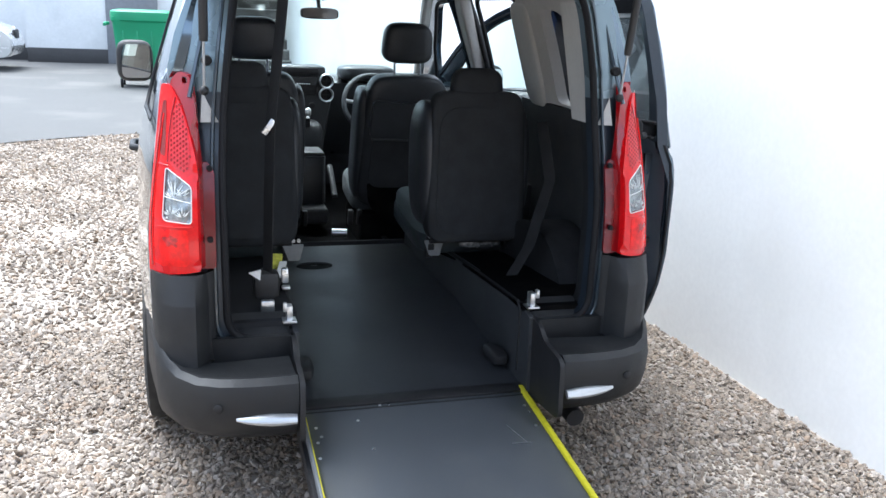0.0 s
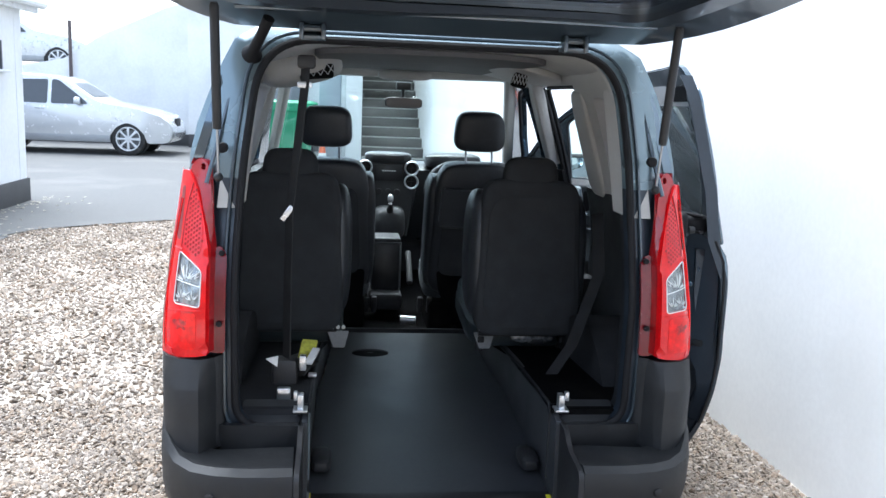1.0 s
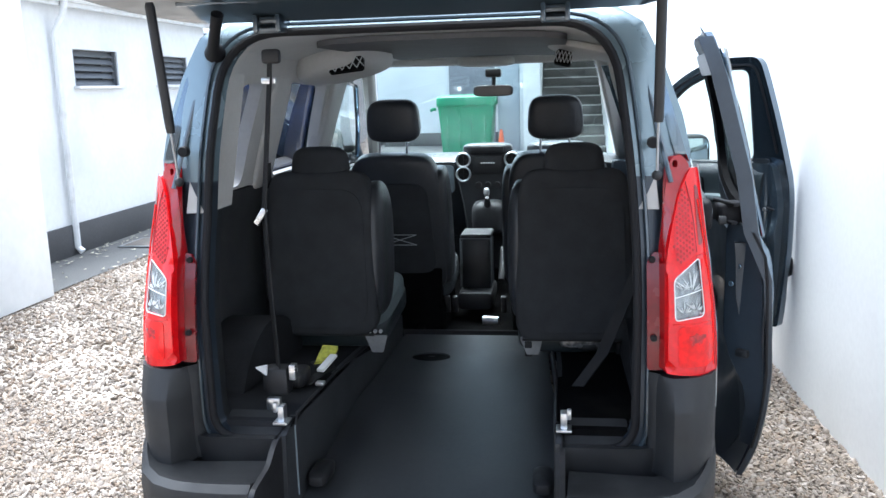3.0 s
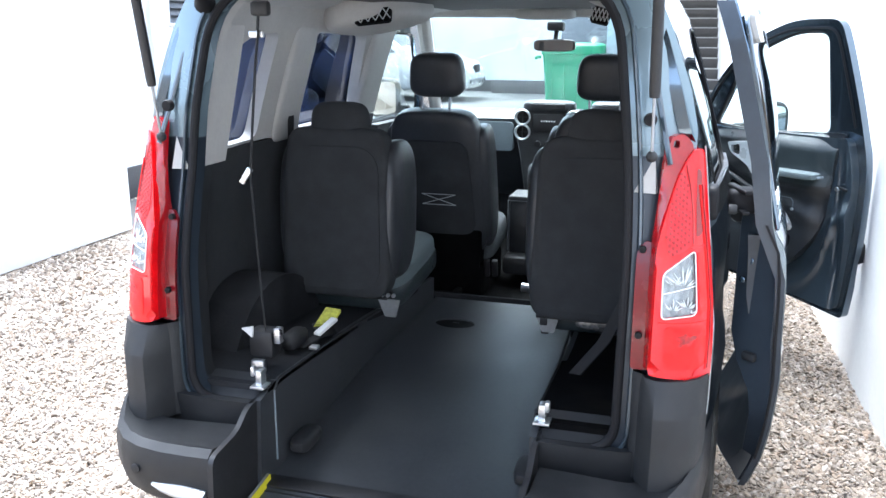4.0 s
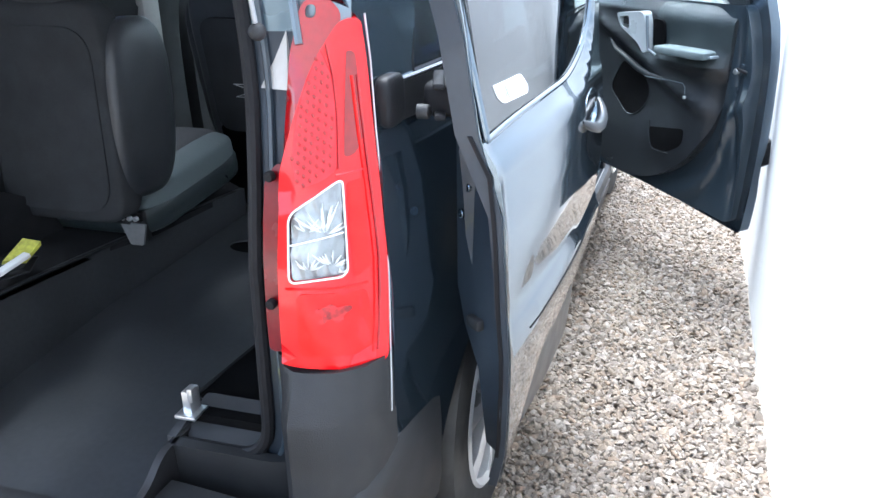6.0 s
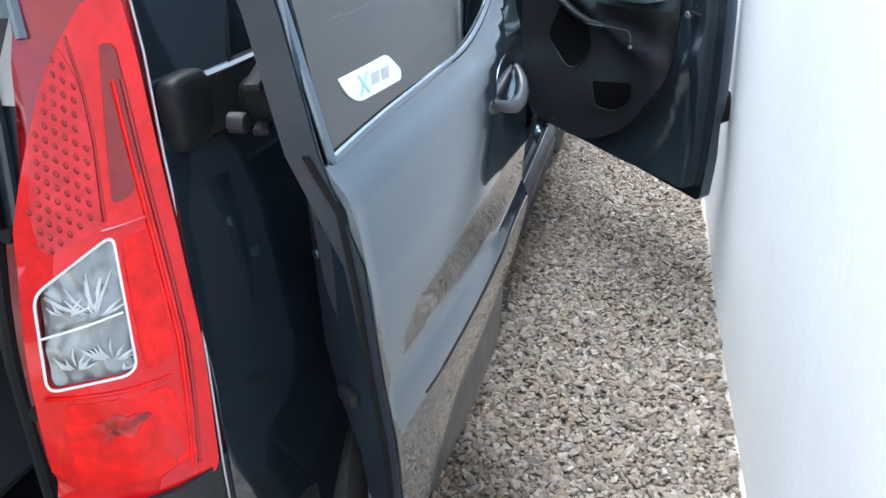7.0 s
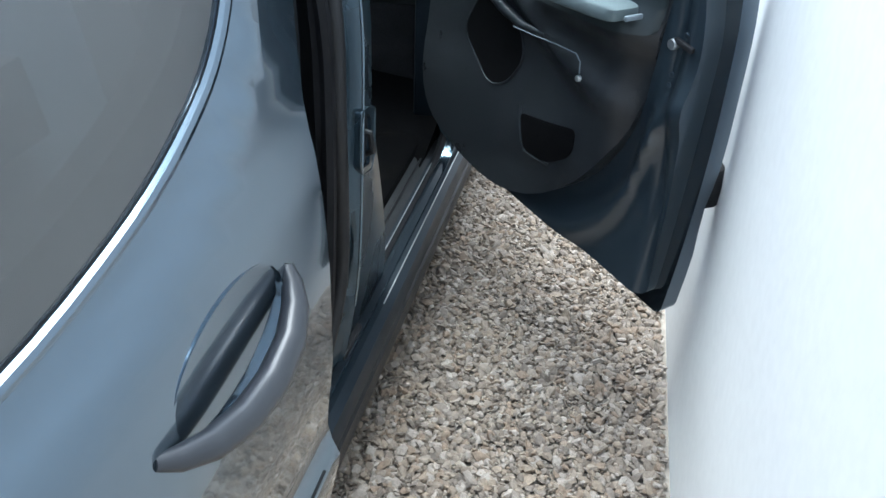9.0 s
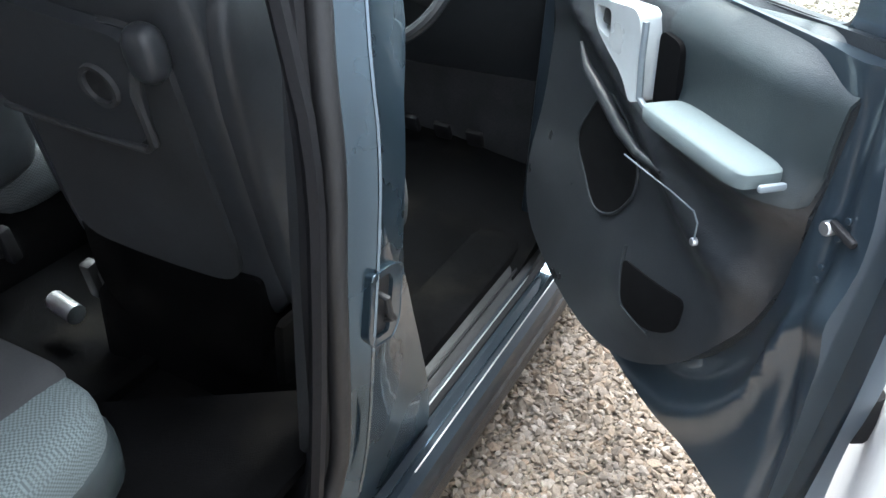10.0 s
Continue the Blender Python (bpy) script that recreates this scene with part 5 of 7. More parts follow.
def slide_door():

    upright = curve_of([(0.0, 0.0), (1.12, 0.0), (1.20, 0.010), (1.30, 0.032), (1.40, 0.048), (1.50, 0.060), (1.60, 0.068), (1.70, 0.082), (1.80, 0.086)])

    flat = curve_of([(0.30, 0.012), (0.44, 0.018), (0.60, 0.022), (0.70, 0.020), (0.82, 0.012), (1.00, 0.006), (1.15, 0.010), (1.30, 0.004), (1.70, 0.0)])

    def skin(off):
        def f(y, z):
            t = max(0.0, min(1.0, 1 - (y - 0.25) / 0.75))
            return (HALF(z) + upright(z) + 0.103 + off + 0.060 - (0.060 - flat(z)) * t * t - 0.05 * max(0.0, 0.48 - z) * max(0.0, 1.0 - y), y, z)
        return f
    REAR_EDGE = [(0.350, 0.345), (0.298, 0.46), (0.258, 0.59), (0.240, 0.72), (0.230, 0.85), (0.224, 1.00), (0.228, 1.14), (0.226, 1.30), (0.236, 1.58)]
    out = rounded([(1.155, 0.305), (1.138, 0.60), (1.132, 1.00), (1.148, 1.30), (1.10, 1.715), (0.285, 1.730)] + REAR_EDGE[::-1], [0.03, 0.1, 0.1, 0.2, 0.09, 0.09] + [0.05] * 8 + [0.02])
    win = rounded([(0.238, 1.137), (0.40, 1.147), (0.76, 1.149), (0.910, 1.181), (1.012, 1.229), (1.056, 1.30), (1.032, 1.645), (0.266, 1.650)], [0.004, 0.1, 0.15, 0.08, 0.07, 0.09, 0.08, 0.05])
    cup = [(0.934 + 0.092 * math.cos(a), 1.034 + 0.048 * math.sin(a)) for a in (2 * math.pi * j / 24 for j in range(24))]
    line = curve_of([(0.20, 0.815), (0.43, 0.803), (0.68, 0.795), (0.94, 0.768), (1.25, 0.760)])

    SEAM = 0.735

    def form(y, z):
        d = z - line(y)
        edge = curve_of([(0.22, 1.122), (0.40, 1.132), (0.76, 1.134), (0.910, 1.165), (1.012, 1.212), (1.058, 1.29), (1.075, 1.45), (1.085, 1.75)])(y)
        roll = max(0.0, min(1.0, (z - edge + 0.052) / 0.060))
        t = min(1.0, (y - 0.20) / 0.75)
        twist = (1 - t) * min(0.008, 0.030 - 0.06 * max(0.0, z - 0.60))
        ease = max(0.0, min(1.0, (y - 0.22) / 0.18))
        above = max(0.0, min(1.0, 1 - d / 0.115))
        below = max(0.0, min(1.0, -d / 0.050))
        groove = -0.0085 * above * above * (3 - 2 * above) if d > 0 else -0.0085 + 0.0165 * below * below * (3 - 2 * below)
        under = math.sqrt(max(0.0, SEAM - z) ** 2 + 0.0002) - 0.01414
        tail = max(0.0, min(1.0, 1 - (y - 0.22) / 0.45))
        under *= 1 - 0.80 * tail * tail * (3 - 2 * tail)
        return twist + ease * groove - 0.16 * under - 0.28 * under * under - 0.020 * roll * roll * (3 - 2 * roll)
    def pane(off):
        return lambda y, z: skin(off + (1 - min(1.0, (y - 0.20) / 0.75)) * (0.030 - 0.06 * max(0.0, z - 0.60)))(y, z)
    d = part("sliding_door", sheet(out, [win, cup], lambda y, z: skin(form(y, z))(y, z), lambda y, z: skin(form(y, z) - 0.020)(y, z), 0.022), PAINT, car, "dark blue-grey sliding door pushed open along the flank")
    true_normals(d, lambda y, z: Vector(skin(form(y, z))(y, z)))
    w = part("door_window", sheet(win, [], pane(-0.013), pane(-0.018), 0.1), SMOKED, d, "dark tinted door glass")
    w.visible_shadow = False
    part("window_seal", tube([pane(-0.016)(*p) for p in win], 0.004, 6, True), RUBBER, d)
    # Added black ring that darkens the door cavity visible through the pane.
    small = [(0.66 + (y - 0.66) * 0.90, 1.37 + (z - 1.37) * 0.84) for y, z in win]
    part("pane_border", sheet([(0.66 + (y - 0.66) * 1.01, 1.37 + (z - 1.37) * 1.02) for y, z in win], [small], pane(-0.0215), pane(-0.045), 0.06), HOLLOW_SHADE, d, "black ring added behind the pane's edge to darken it")
    # Bead added to draw the highlight of the panel's rolled edge.
    part("window_bead", tube([pane(-0.012)(0.66 + (y - 0.66) * 1.012, 1.37 + (z - 1.37) * 1.022) for y, z in win], 0.0065, 10, True), PAINT, d, "painted bead added round the pane to catch a highlight")
    cm = Matrix.Translation(skin(-0.004)(0.934, 1.034)) @ Matrix.Rotation(radians(90), 4, "Y") @ Matrix.Diagonal((0.53, 1, 1, 1))
    part("handle_cup", lathe([(0.095, 0.001), (0.090, -0.010), (0.075, -0.026), (0.042, -0.038), (0.0, -0.041)], cm, 36), PAINT, d, "painted hollow behind the handle")
    hp = [skin(o)(y, z) for y, z, o in ((0.815, 1.030, -0.002), (0.830, 1.022, 0.006), (0.858, 1.010, 0.013), (0.898, 1.000, 0.018), (0.943, 0.998, 0.020), (0.988, 1.004, 0.018), (1.018, 1.016, 0.012), (1.034, 1.030, 0.005), (1.042, 1.040, -0.002))]
    part("door_handle", tube(hp, [0.005, 0.0085, 0.0110, 0.0125, 0.0130, 0.0125, 0.0115, 0.009, 0.006], 16, flatten=1.1), HANDLE_GREY, d, "smooth dark grey pull handle")
    part("lower_seam", tube([skin(form(y, SEAM) + 0.0004)(y, SEAM) for y in [0.345 + 0.0375 * k for k in range(21)]], 0.0016, 6), RUBBER, d, "fine dark seam along the lower door")
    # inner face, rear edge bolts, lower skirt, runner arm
    part("inner_panel", sheet([(0.47, 0.36), (1.12, 0.33), (1.10, 1.08), (0.285, 1.10), (0.300, 0.72), (0.335, 0.58)], [], lambda y, z: skin(form(y, z) - 0.027)(y, z), lambda y, z: skin(-0.042 - 0.048 * max(0.0, min(1.0, (z - 0.72) / 0.20)))(y, z), 0.05), SHADED_NAVY, d)
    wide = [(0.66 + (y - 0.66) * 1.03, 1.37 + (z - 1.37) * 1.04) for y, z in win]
    part("inner_skin", sheet([(0.66 + (y - 0.66) * 0.985, 1.02 + (z - 1.02) * 0.99) for y, z in out], [wide], lambda y, z: skin(form(y, z) - 0.0215)(y, z), lambda y, z: skin(form(y, z) - 0.026)(y, z), 0.06), SHADED_NAVY, d, "navy inner skin of the sliding door, darkened for shade")
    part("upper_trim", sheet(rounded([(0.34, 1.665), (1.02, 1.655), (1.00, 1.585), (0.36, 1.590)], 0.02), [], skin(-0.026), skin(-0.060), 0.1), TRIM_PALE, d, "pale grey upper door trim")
    part("inner_frame", sheet([(0.262, 1.12), (0.330, 1.12), (0.330, 1.62), (0.300, 1.66), (0.262, 1.64)], [], pane(-0.022), pane(-0.046), 0.1), SHADED_NAVY, d, "painted inner window frame, darkened for shade")
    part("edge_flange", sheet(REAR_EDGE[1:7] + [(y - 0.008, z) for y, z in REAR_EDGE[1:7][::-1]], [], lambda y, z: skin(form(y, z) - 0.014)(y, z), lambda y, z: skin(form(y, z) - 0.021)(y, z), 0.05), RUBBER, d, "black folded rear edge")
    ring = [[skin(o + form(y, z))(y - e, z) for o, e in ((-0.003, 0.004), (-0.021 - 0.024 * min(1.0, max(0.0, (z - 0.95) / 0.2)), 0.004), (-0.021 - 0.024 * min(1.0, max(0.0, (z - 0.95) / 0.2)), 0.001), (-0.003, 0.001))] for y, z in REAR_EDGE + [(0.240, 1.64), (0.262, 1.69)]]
    part("edge_cover", loft(ring), SHADED_NAVY, d, "painted rear edge of the door, darkened for shade")
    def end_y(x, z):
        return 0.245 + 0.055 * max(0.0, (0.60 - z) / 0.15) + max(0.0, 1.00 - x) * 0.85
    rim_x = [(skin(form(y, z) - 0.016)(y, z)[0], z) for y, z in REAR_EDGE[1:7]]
    part("end_plate", sheet(rim_x + [(0.912, 1.165), (0.905, 1.13), (0.904, 0.82), (0.922, 0.745), (0.958, 0.665), (0.966, 0.60), (0.962, 0.47)], [], lambda x, z: (x, end_y(x, z), z), lambda x, z: (x, end_y(x, z) + 0.012, z), 0.04), SHADED_NAVY, d, "painted end face of the door, darkened for shade")
    for x, z in ((0.938, 1.028), (0.921, 0.972)):
        eb = bmesh.new()
        disc(0.009, 0.007, Matrix.Translation((x, end_y(x, z) - 0.004, z)) @ Matrix.Rotation(radians(-40), 4, "Z") @ Matrix.Rotation(radians(90), 4, "X"), 14, eb)
        part("edge_bolt", eb, PAINT, d)
    part("edge_stop", boxed((0.040, 0.020, 0.024), Matrix.Translation((0.952, end_y(0.952, 0.765) - 0.006, 0.765)) @ Matrix.Rotation(radians(-40), 4, "Z"), 0.006), PLASTIC, d, "dark rubber door stop")
    ab = bmesh.new()
    cushion(ab, (0.085, 0.10, 0.062), (0.905, 0.300, 1.190), 0.45, 20, 12)
    box(ab, (0.020, 0.13, 0.012), Matrix.Translation((0.890, 0.275, 1.222)) @ Matrix.Rotation(0.30, 4, "Z"), 0.005)
    box(ab, (0.020, 0.12, 0.010), Matrix.Translation((0.890, 0.280, 1.168)) @ Matrix.Rotation(0.30, 4, "Z"), 0.004)
    arm = part("runner_arm", ab, RUBBER, d, "black runner arm")
    for q in ((0.865, 0.235, 1.175), (0.89, 0.275, 1.205), (0.90, 0.31, 1.165)):
        rb = bmesh.new()
        disc(0.013, 0.02, Matrix.Translation(q) @ Matrix.Rotation(radians(90), 4, "Y"), 12, rb)
        part("runner_roller", rb, PLASTIC, arm)
    # sticker in the lower corner of the pane, its letters as plain bars
    st = rounded([(0.296, 1.211), (0.307, 1.188), (0.332, 1.173), (0.459, 1.168), (0.465, 1.180), (0.432, 1.209)], [0.005, 0.014, 0.016, 0.006, 0.008, 0.012])
    sk = part("sticker", sheet(st, [], pane(-0.0105), pane(-0.0125), 0.05), STICKER, d, "white sticker with plain shapes on the pane")
    for a, b, r, mt in (((0.338, 1.179), (0.366, 1.203), 0.0034, INK_GREEN), ((0.362, 1.178), (0.343, 1.204), 0.0034, INK_GREEN), ((0.374, 1.191), (0.394, 1.190), 0.0075, INK_GREY), ((0.404, 1.189), (0.424, 1.188), 0.0075, INK_GREY)):
        n = 6
        part("sticker_bar", strap([pane(-0.0098)(a[0] + (b[0] - a[0]) * k / n, a[1] + (b[1] - a[1]) * k / n) for k in range(n + 1)], 2 * r, (0, 0.05, 1) if r > 0.005 else (0, 1, 0.0), 0.0004), mt, sk)
    return d


slide_door()
# runner rail on the quarter panel
rail = part("slide_rail", loft([[(side_x(y, z) + d, y, z) for z, d in ((1.160, -0.002), (1.160, 0.010), (1.220, 0.012), (1.220, -0.002))] for y in [0.20 + 0.1 * k for k in range(9)]]), BLACK, car, "black sliding-door rail")
# Steel strip gives the black rail's top edge its highlight.
part("rail_lip", strap([(side_x(y, 1.224) + 0.010, y, 1.224) for y in (0.21, 0.30, 0.42, 0.52, 0.62)], 0.007, (0.6, 0, 0.8), 0.003), LINK_GREY, rail, "upper lip of the rail, steel strip standing in for its highlight")
rc = bmesh.new()
cushion(rc, (0.034, 0.085, 0.088), (side_x(0.21, 1.20) + 0.006, 0.215, 1.196), 0.5, 20, 12)
part("rail_cap", rc, RUBBER, rail, "rounded black rail cap")

# ---------------------------------------------------------------- front door, swung open
DOOR_ANGLE = 45.0
FD = Matrix.Translation((0.88, 2.78, 0)) @ Matrix.Rotation(radians(DOOR_ANGLE), 4, "Z")


def front_door():
    """Built closed in its own frame: origin at the hinge, -y to the rear edge, +x outside."""
    L = 0.935

    def skin(off):
        return lambda y, z: FD @ Vector((HALF(z) - 0.905 + off, y, z))
    out = rounded([(-0.02, 0.405), (-0.50, 0.380), (-L, 0.334), (-L - 0.018, 0.70), (-L - 0.018, 1.00), (-L + 0.01, 1.25), (-0.875, 1.672), (-0.64, 1.672), (-0.405, 1.592), (-0.17, 1.430), (0.03, 1.20), (0.03, 0.60)],
                  [0.08, 0.1, 0.022, 0.1, 0.1, 0.1, 0.05, 0.10, 0.12, 0.12, 0.03, 0.1])
    win = rounded([(-0.305, 1.135), (-0.765, 1.160), (-0.805, 1.622), (-0.64, 1.622), (-0.42, 1.540), (-0.305, 1.462)], [0.015, 0.05, 0.05, 0.08, 0.08, 0.03])
    tri = rounded([(-0.06, 1.150), (-0.265, 1.140), (-0.265, 1.430)], [0.02, 0.015, 0.02])
    crease = lambda z: 0.006 * math.exp(-((z - 1.12) / 0.02) ** 2) - 0.014 * math.exp(-((z - 0.58) / 0.06) ** 2)
    d = part("front_door", sheet(out, [win, tri], lambda y, z: skin(crease(z))(y, z), skin(-0.045), 0.05), PAINT, car, "front door swung wide open towards the wall")
    for w in (win, tri):
        o = part("door_window", sheet(w, [], skin(-0.016), skin(-0.020), 0.12), PANE, d, "clear door glass")
        o.visible_shadow = False
        part("window_seal", tube([skin(-0.030)(*p) for p in w], 0.011, 6, True), BLACK, o)
    # pressed inner skin in paint, with its swages, then the moulded trim card
    inner = rounded([(-0.03, 0.44), (-0.50, 0.410), (-L + 0.030, 0.370), (-L + 0.012, 0.95), (-L + 0.045, 1.16), (0.01, 1.14), (0.01, 0.62)], [0.08, 0.1, 0.03, 0.05, 0.03, 0.03, 0.1])

    swage = curve_of([(0.30, 0.40), (0.50, 0.405), (0.62, 0.420), (0.726, 0.485), (0.802, 0.591), (0.837, 0.724), (0.872, 0.797), (0.93, 0.82)])

    def press(y, z):
        a = (z - swage(-y)) / 0.034
        b = (y + L - 0.055 + 0.02 * math.sin(z * 5)) / 0.016
        return 0.085 + 0.020 * math.exp(-a * a / 2.2) - 0.016 * math.exp(-b * b) + 0.012 / (1 + math.exp(-(z - 0.66) * 40)) / (1 + math.exp((y + 0.8) * 60))
    di = part("door_inner_skin", sheet(inner, [], lambda y, z: skin(-press(y, z))(y, z), skin(-0.045), 0.016), PAINT_DIM, d, "painted inner edge of the door", 70)
    true_normals(di, lambda y, z: skin(-press(y, z))(y, z), FD.inverted())
    part("edge_seal", tube([skin(-0.050)(y * 0.955 - 0.012, 0.6 + (z - 0.6) * 0.965) for y, z in dense(out, 0.05) if z > 1.22], 0.006, 6), RUBBER, d)

    def depth(y, z):
        """How far the trim card stands in from the skin."""
        def up(v, k):
            return 1 / (1 + math.exp(-max(-60.0, min(60.0, v * k))))
        arm = math.exp(-((z - 0.935) / 0.045) ** 2) * up(-(y + 0.47), 45) * up(y + 0.81, 90)
        upper = 0.014 * up(z - 0.99, 60)
        panel = 0.020 * up(0.86 - z, 45) * up(-(y + 0.44), 30) * up(y + 0.76, 60) * up(z - 0.56, 40)
        ridge_z = 1.02 - 0.42 * (-y - 0.17)
        ridge = 0.030 * math.exp(-((z - ridge_z) / 0.035) ** 2) * up(y + 0.74, 25) * up(-y - 0.12, 60)
        bowl = 0.026 * up(0.70 - z, 30) * up(y + 0.66, 40)
        edge = -0.030 * up(-(y + 0.775), 70)
        shoulder = -0.075 * max(0.0, min(1.0, (z - 1.095) / 0.070)) ** 1.2
        return 0.118 + upper + 0.045 * arm + panel + ridge + bowl + edge + shoulder
    card = rounded([(-0.05, 0.52), (-0.24, 0.452), (-0.42, 0.436), (-0.56, 0.475), (-0.70, 0.575), (-0.80, 0.74), (-0.820, 0.95), (-0.856, 1.180), (-0.02, 1.125), (-0.01, 0.70)], [0.10, 0.1, 0.1, 0.1, 0.1, 0.1, 0.1, 0.02, 0.02, 0.10])
    c = part("door_card", sheet(card, [], lambda y, z: skin(-depth(y, z))(y, z), skin(-0.060), 0.020), TRIM_DOOR, d, "charcoal moulded door card", 60)
    true_normals(c, lambda y, z: skin(-depth(y, z))(y, z), FD.inverted())
    # padded armrest in pale cloth
    ar = bmesh.new()
    cushion(ar, (0.085, 0.270, 0.032), FD @ Matrix.Translation((-0.183, -0.670, 0.982)) @ Matrix.Rotation(radians(-1), 4, "X"), 0.35, 28, 12)
    part("armrest", ar, ARM_CLOTH, c, "pale grey cloth armrest")
    part("armrest_end", boxed((0.045, 0.010, 0.012), FD @ Matrix.Translation((-0.180, -0.818, 0.982)), 0.005), GREY_DASH, c, "grey armrest end")
    # silver handle surround with the inner handle, and the pull pocket behind it
    bez = rounded([(-0.262, 1.085), (-0.430, 1.105), (-0.446, 1.030), (-0.452, 0.955), (-0.430, 0.945), (-0.400, 0.985), (-0.350, 1.010), (-0.290, 1.035)], [0.02, 0.02, 0.02, 0.01, 0.01, 0.03, 0.03, 0.02])
    rec = rounded([(-0.282, 1.073), (-0.352, 1.082), (-0.352, 1.030), (-0.300, 1.035)], 0.014)
    hb = part("handle_bezel", sheet(bez, [rec], lambda y, z: skin(-0.168 - 0.012 * math.sin((y + 0.46) * 15))(y, z), skin(-0.13), 0.03), BEZEL, c, "pale satin handle bezel")
    part("inner_handle", boxed((0.010, 0.046, 0.028), FD @ Matrix.Translation((-0.168, -0.322, 1.058)), 0.006), BLACK, hb)
    part("pull_pocket", sheet(rounded([(-0.458, 1.080), (-0.520, 1.076), (-0.526, 0.962), (-0.462, 0.950)], 0.02), [], skin(-0.148), skin(-0.13), 0.05), HOLLOW_SHADE, c, "near-black sheet for the shade in the pull pocket")
    part("pull_rim", tube([skin(-0.170)(-0.450, 1.09), skin(-0.176)(-0.456, 1.03), skin(-0.174)(-0.462, 0.965), skin(-0.170)(-0.50, 0.948)], 0.006, 8), GREY_DASH, c)
    gl = [skin(-0.176)(y, z) for y, z in ((-0.205, 0.975), (-0.240, 0.938), (-0.317, 0.910), (-0.395, 0.878), (-0.460, 0.862), (-0.54, 0.864), (-0.61, 0.868), (-0.675, 0.868), (-0.69, 0.855), (-0.692, 0.83))]
    part("grip_swoop", tube([q + FD.to_3x3() @ Vector((0.021, 0, 0)) for q in gl[:6]], [0.004, 0.010, 0.013, 0.013, 0.010, 0.005], 14), TRIM_DOOR, c, "curved charcoal grip")
    part("card_line", tube([q + FD.to_3x3() @ Vector((-0.004, 0, 0)) for q in gl[4:]], 0.0015, 6), GREY_DASH, c, "thin pale trim line")
    pad = rounded([(-0.468, 1.140), (-0.475, 0.935), (-0.815, 0.935), (-0.830, 1.05), (-0.858, 1.182)], [0.02, 0.02, 0.015, 0.05, 0.012])
    part("upper_pad", sheet(pad, [], lambda y, z: skin(-depth(y, z) - 0.006)(y, z), lambda y, z: skin(-depth(y, z) + 0.02)(y, z), 0.02), PAD_GREY, c, "grey-blue padded upper panel", 60)
    # speaker and storage pocket
    sp = rounded([(-0.18, 0.77), (-0.27, 0.915), (-0.40, 0.86), (-0.46, 0.785), (-0.40, 0.70), (-0.33, 0.675)], [0.05, 0.06, 0.06, 0.06, 0.06, 0.05])
    so = part("speaker", sheet(sp, [], lambda y, z: skin(-depth(y, z) - 0.004)(y, z), lambda y, z: skin(-depth(y, z) + 0.01)(y, z), 0.02), HOLLOW_SHADE, c, "black speaker grille")
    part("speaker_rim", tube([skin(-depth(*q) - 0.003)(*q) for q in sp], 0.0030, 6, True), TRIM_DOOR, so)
    part("pocket_mouth", sheet(rounded([(-0.490, 0.665), (-0.67, 0.690), (-0.672, 0.625), (-0.605, 0.585), (-0.520, 0.585)], [0.015, 0.02, 0.03, 0.03, 0.02]), [], lambda y, z: skin(-depth(y, z) - 0.004)(y, z), lambda y, z: skin(-depth(y, z) + 0.01)(y, z), 0.02), HOLLOW_SHADE, c, "near-black sheet for the shade in the door pocket's mouth")
    part("pocket_lip", tube([skin(-depth(y, z) - 0.001)(y, z) for y, z in ((-0.480, 0.685), (-0.490, 0.65), (-0.505, 0.61), (-0.520, 0.582), (-0.56, 0.580), (-0.61, 0.582))], 0.004, 6), TRIM_DOOR, c)
    rv = bmesh.new()
    disc(0.007, 0.008, FD @ Matrix.Translation((-0.168, -0.680, 0.815)) @ Matrix.Rotation(radians(-90), 4, "Y"), 12, rv)
    part("card_screw", rv, STEEL, c)
    # latch and bolts on the rear end
    part("door_latch", boxed((0.012, 0.050, 0.012), FD @ Matrix.Translation((-0.100, -0.880, 0.936)) @ Matrix.Rotation(0.2, 4, "X"), 0.004), BLACK, d, "black latch slot")
    lb = bmesh.new()
    disc(0.011, 0.014, FD @ Matrix.Translation((-0.095, -0.855, 0.931)) @ Matrix.Rotation(radians(-90), 4, "Y"), 12, lb)
    part("latch_pin", lb, STEEL, d)
    for y, z in ((-0.880, 0.955), (-0.860, 0.850), (-0.873, 0.925), (-0.862, 0.872)):
        bb = bmesh.new()
        disc(0.0055, 0.003, FD @ Matrix.Translation((-0.097, y, z)) @ Matrix.Rotation(radians(-90), 4, "Y"), 10, bb)
        part("latch_bolt", bb, PAINT_DIM, d)
    # protective moulding outside, outer handle
    sm = bmesh.new()
    cushion(sm, (0.058, L - 0.02, 0.135), FD @ Matrix.Translation((0.006, -L / 2 - 0.028, 0.635)), 0.35, 28, 12)
    part("side_moulding", sm, BLACK, d, "black side moulding")
    part("door_handle", tube([skin(0.004)(-0.66, 0.985), skin(0.04)(-0.70, 0.985), skin(0.045)(-0.80, 0.985), skin(0.004)(-0.84, 0.985)], 0.014, 10), PLASTIC, d)
    # outside mirror
    mm = FD @ Matrix.Translation((0.155, -0.215, 1.155)) @ Matrix.Rotation(radians(-40), 4, "Z")
    mb = bmesh.new()
    cushion(mb, (0.20, 0.11, 0.235), mm, 0.55, 28, 14)
    mh = part("outside_mirror", mb, PLASTIC, d, "dark grey outside mirror")
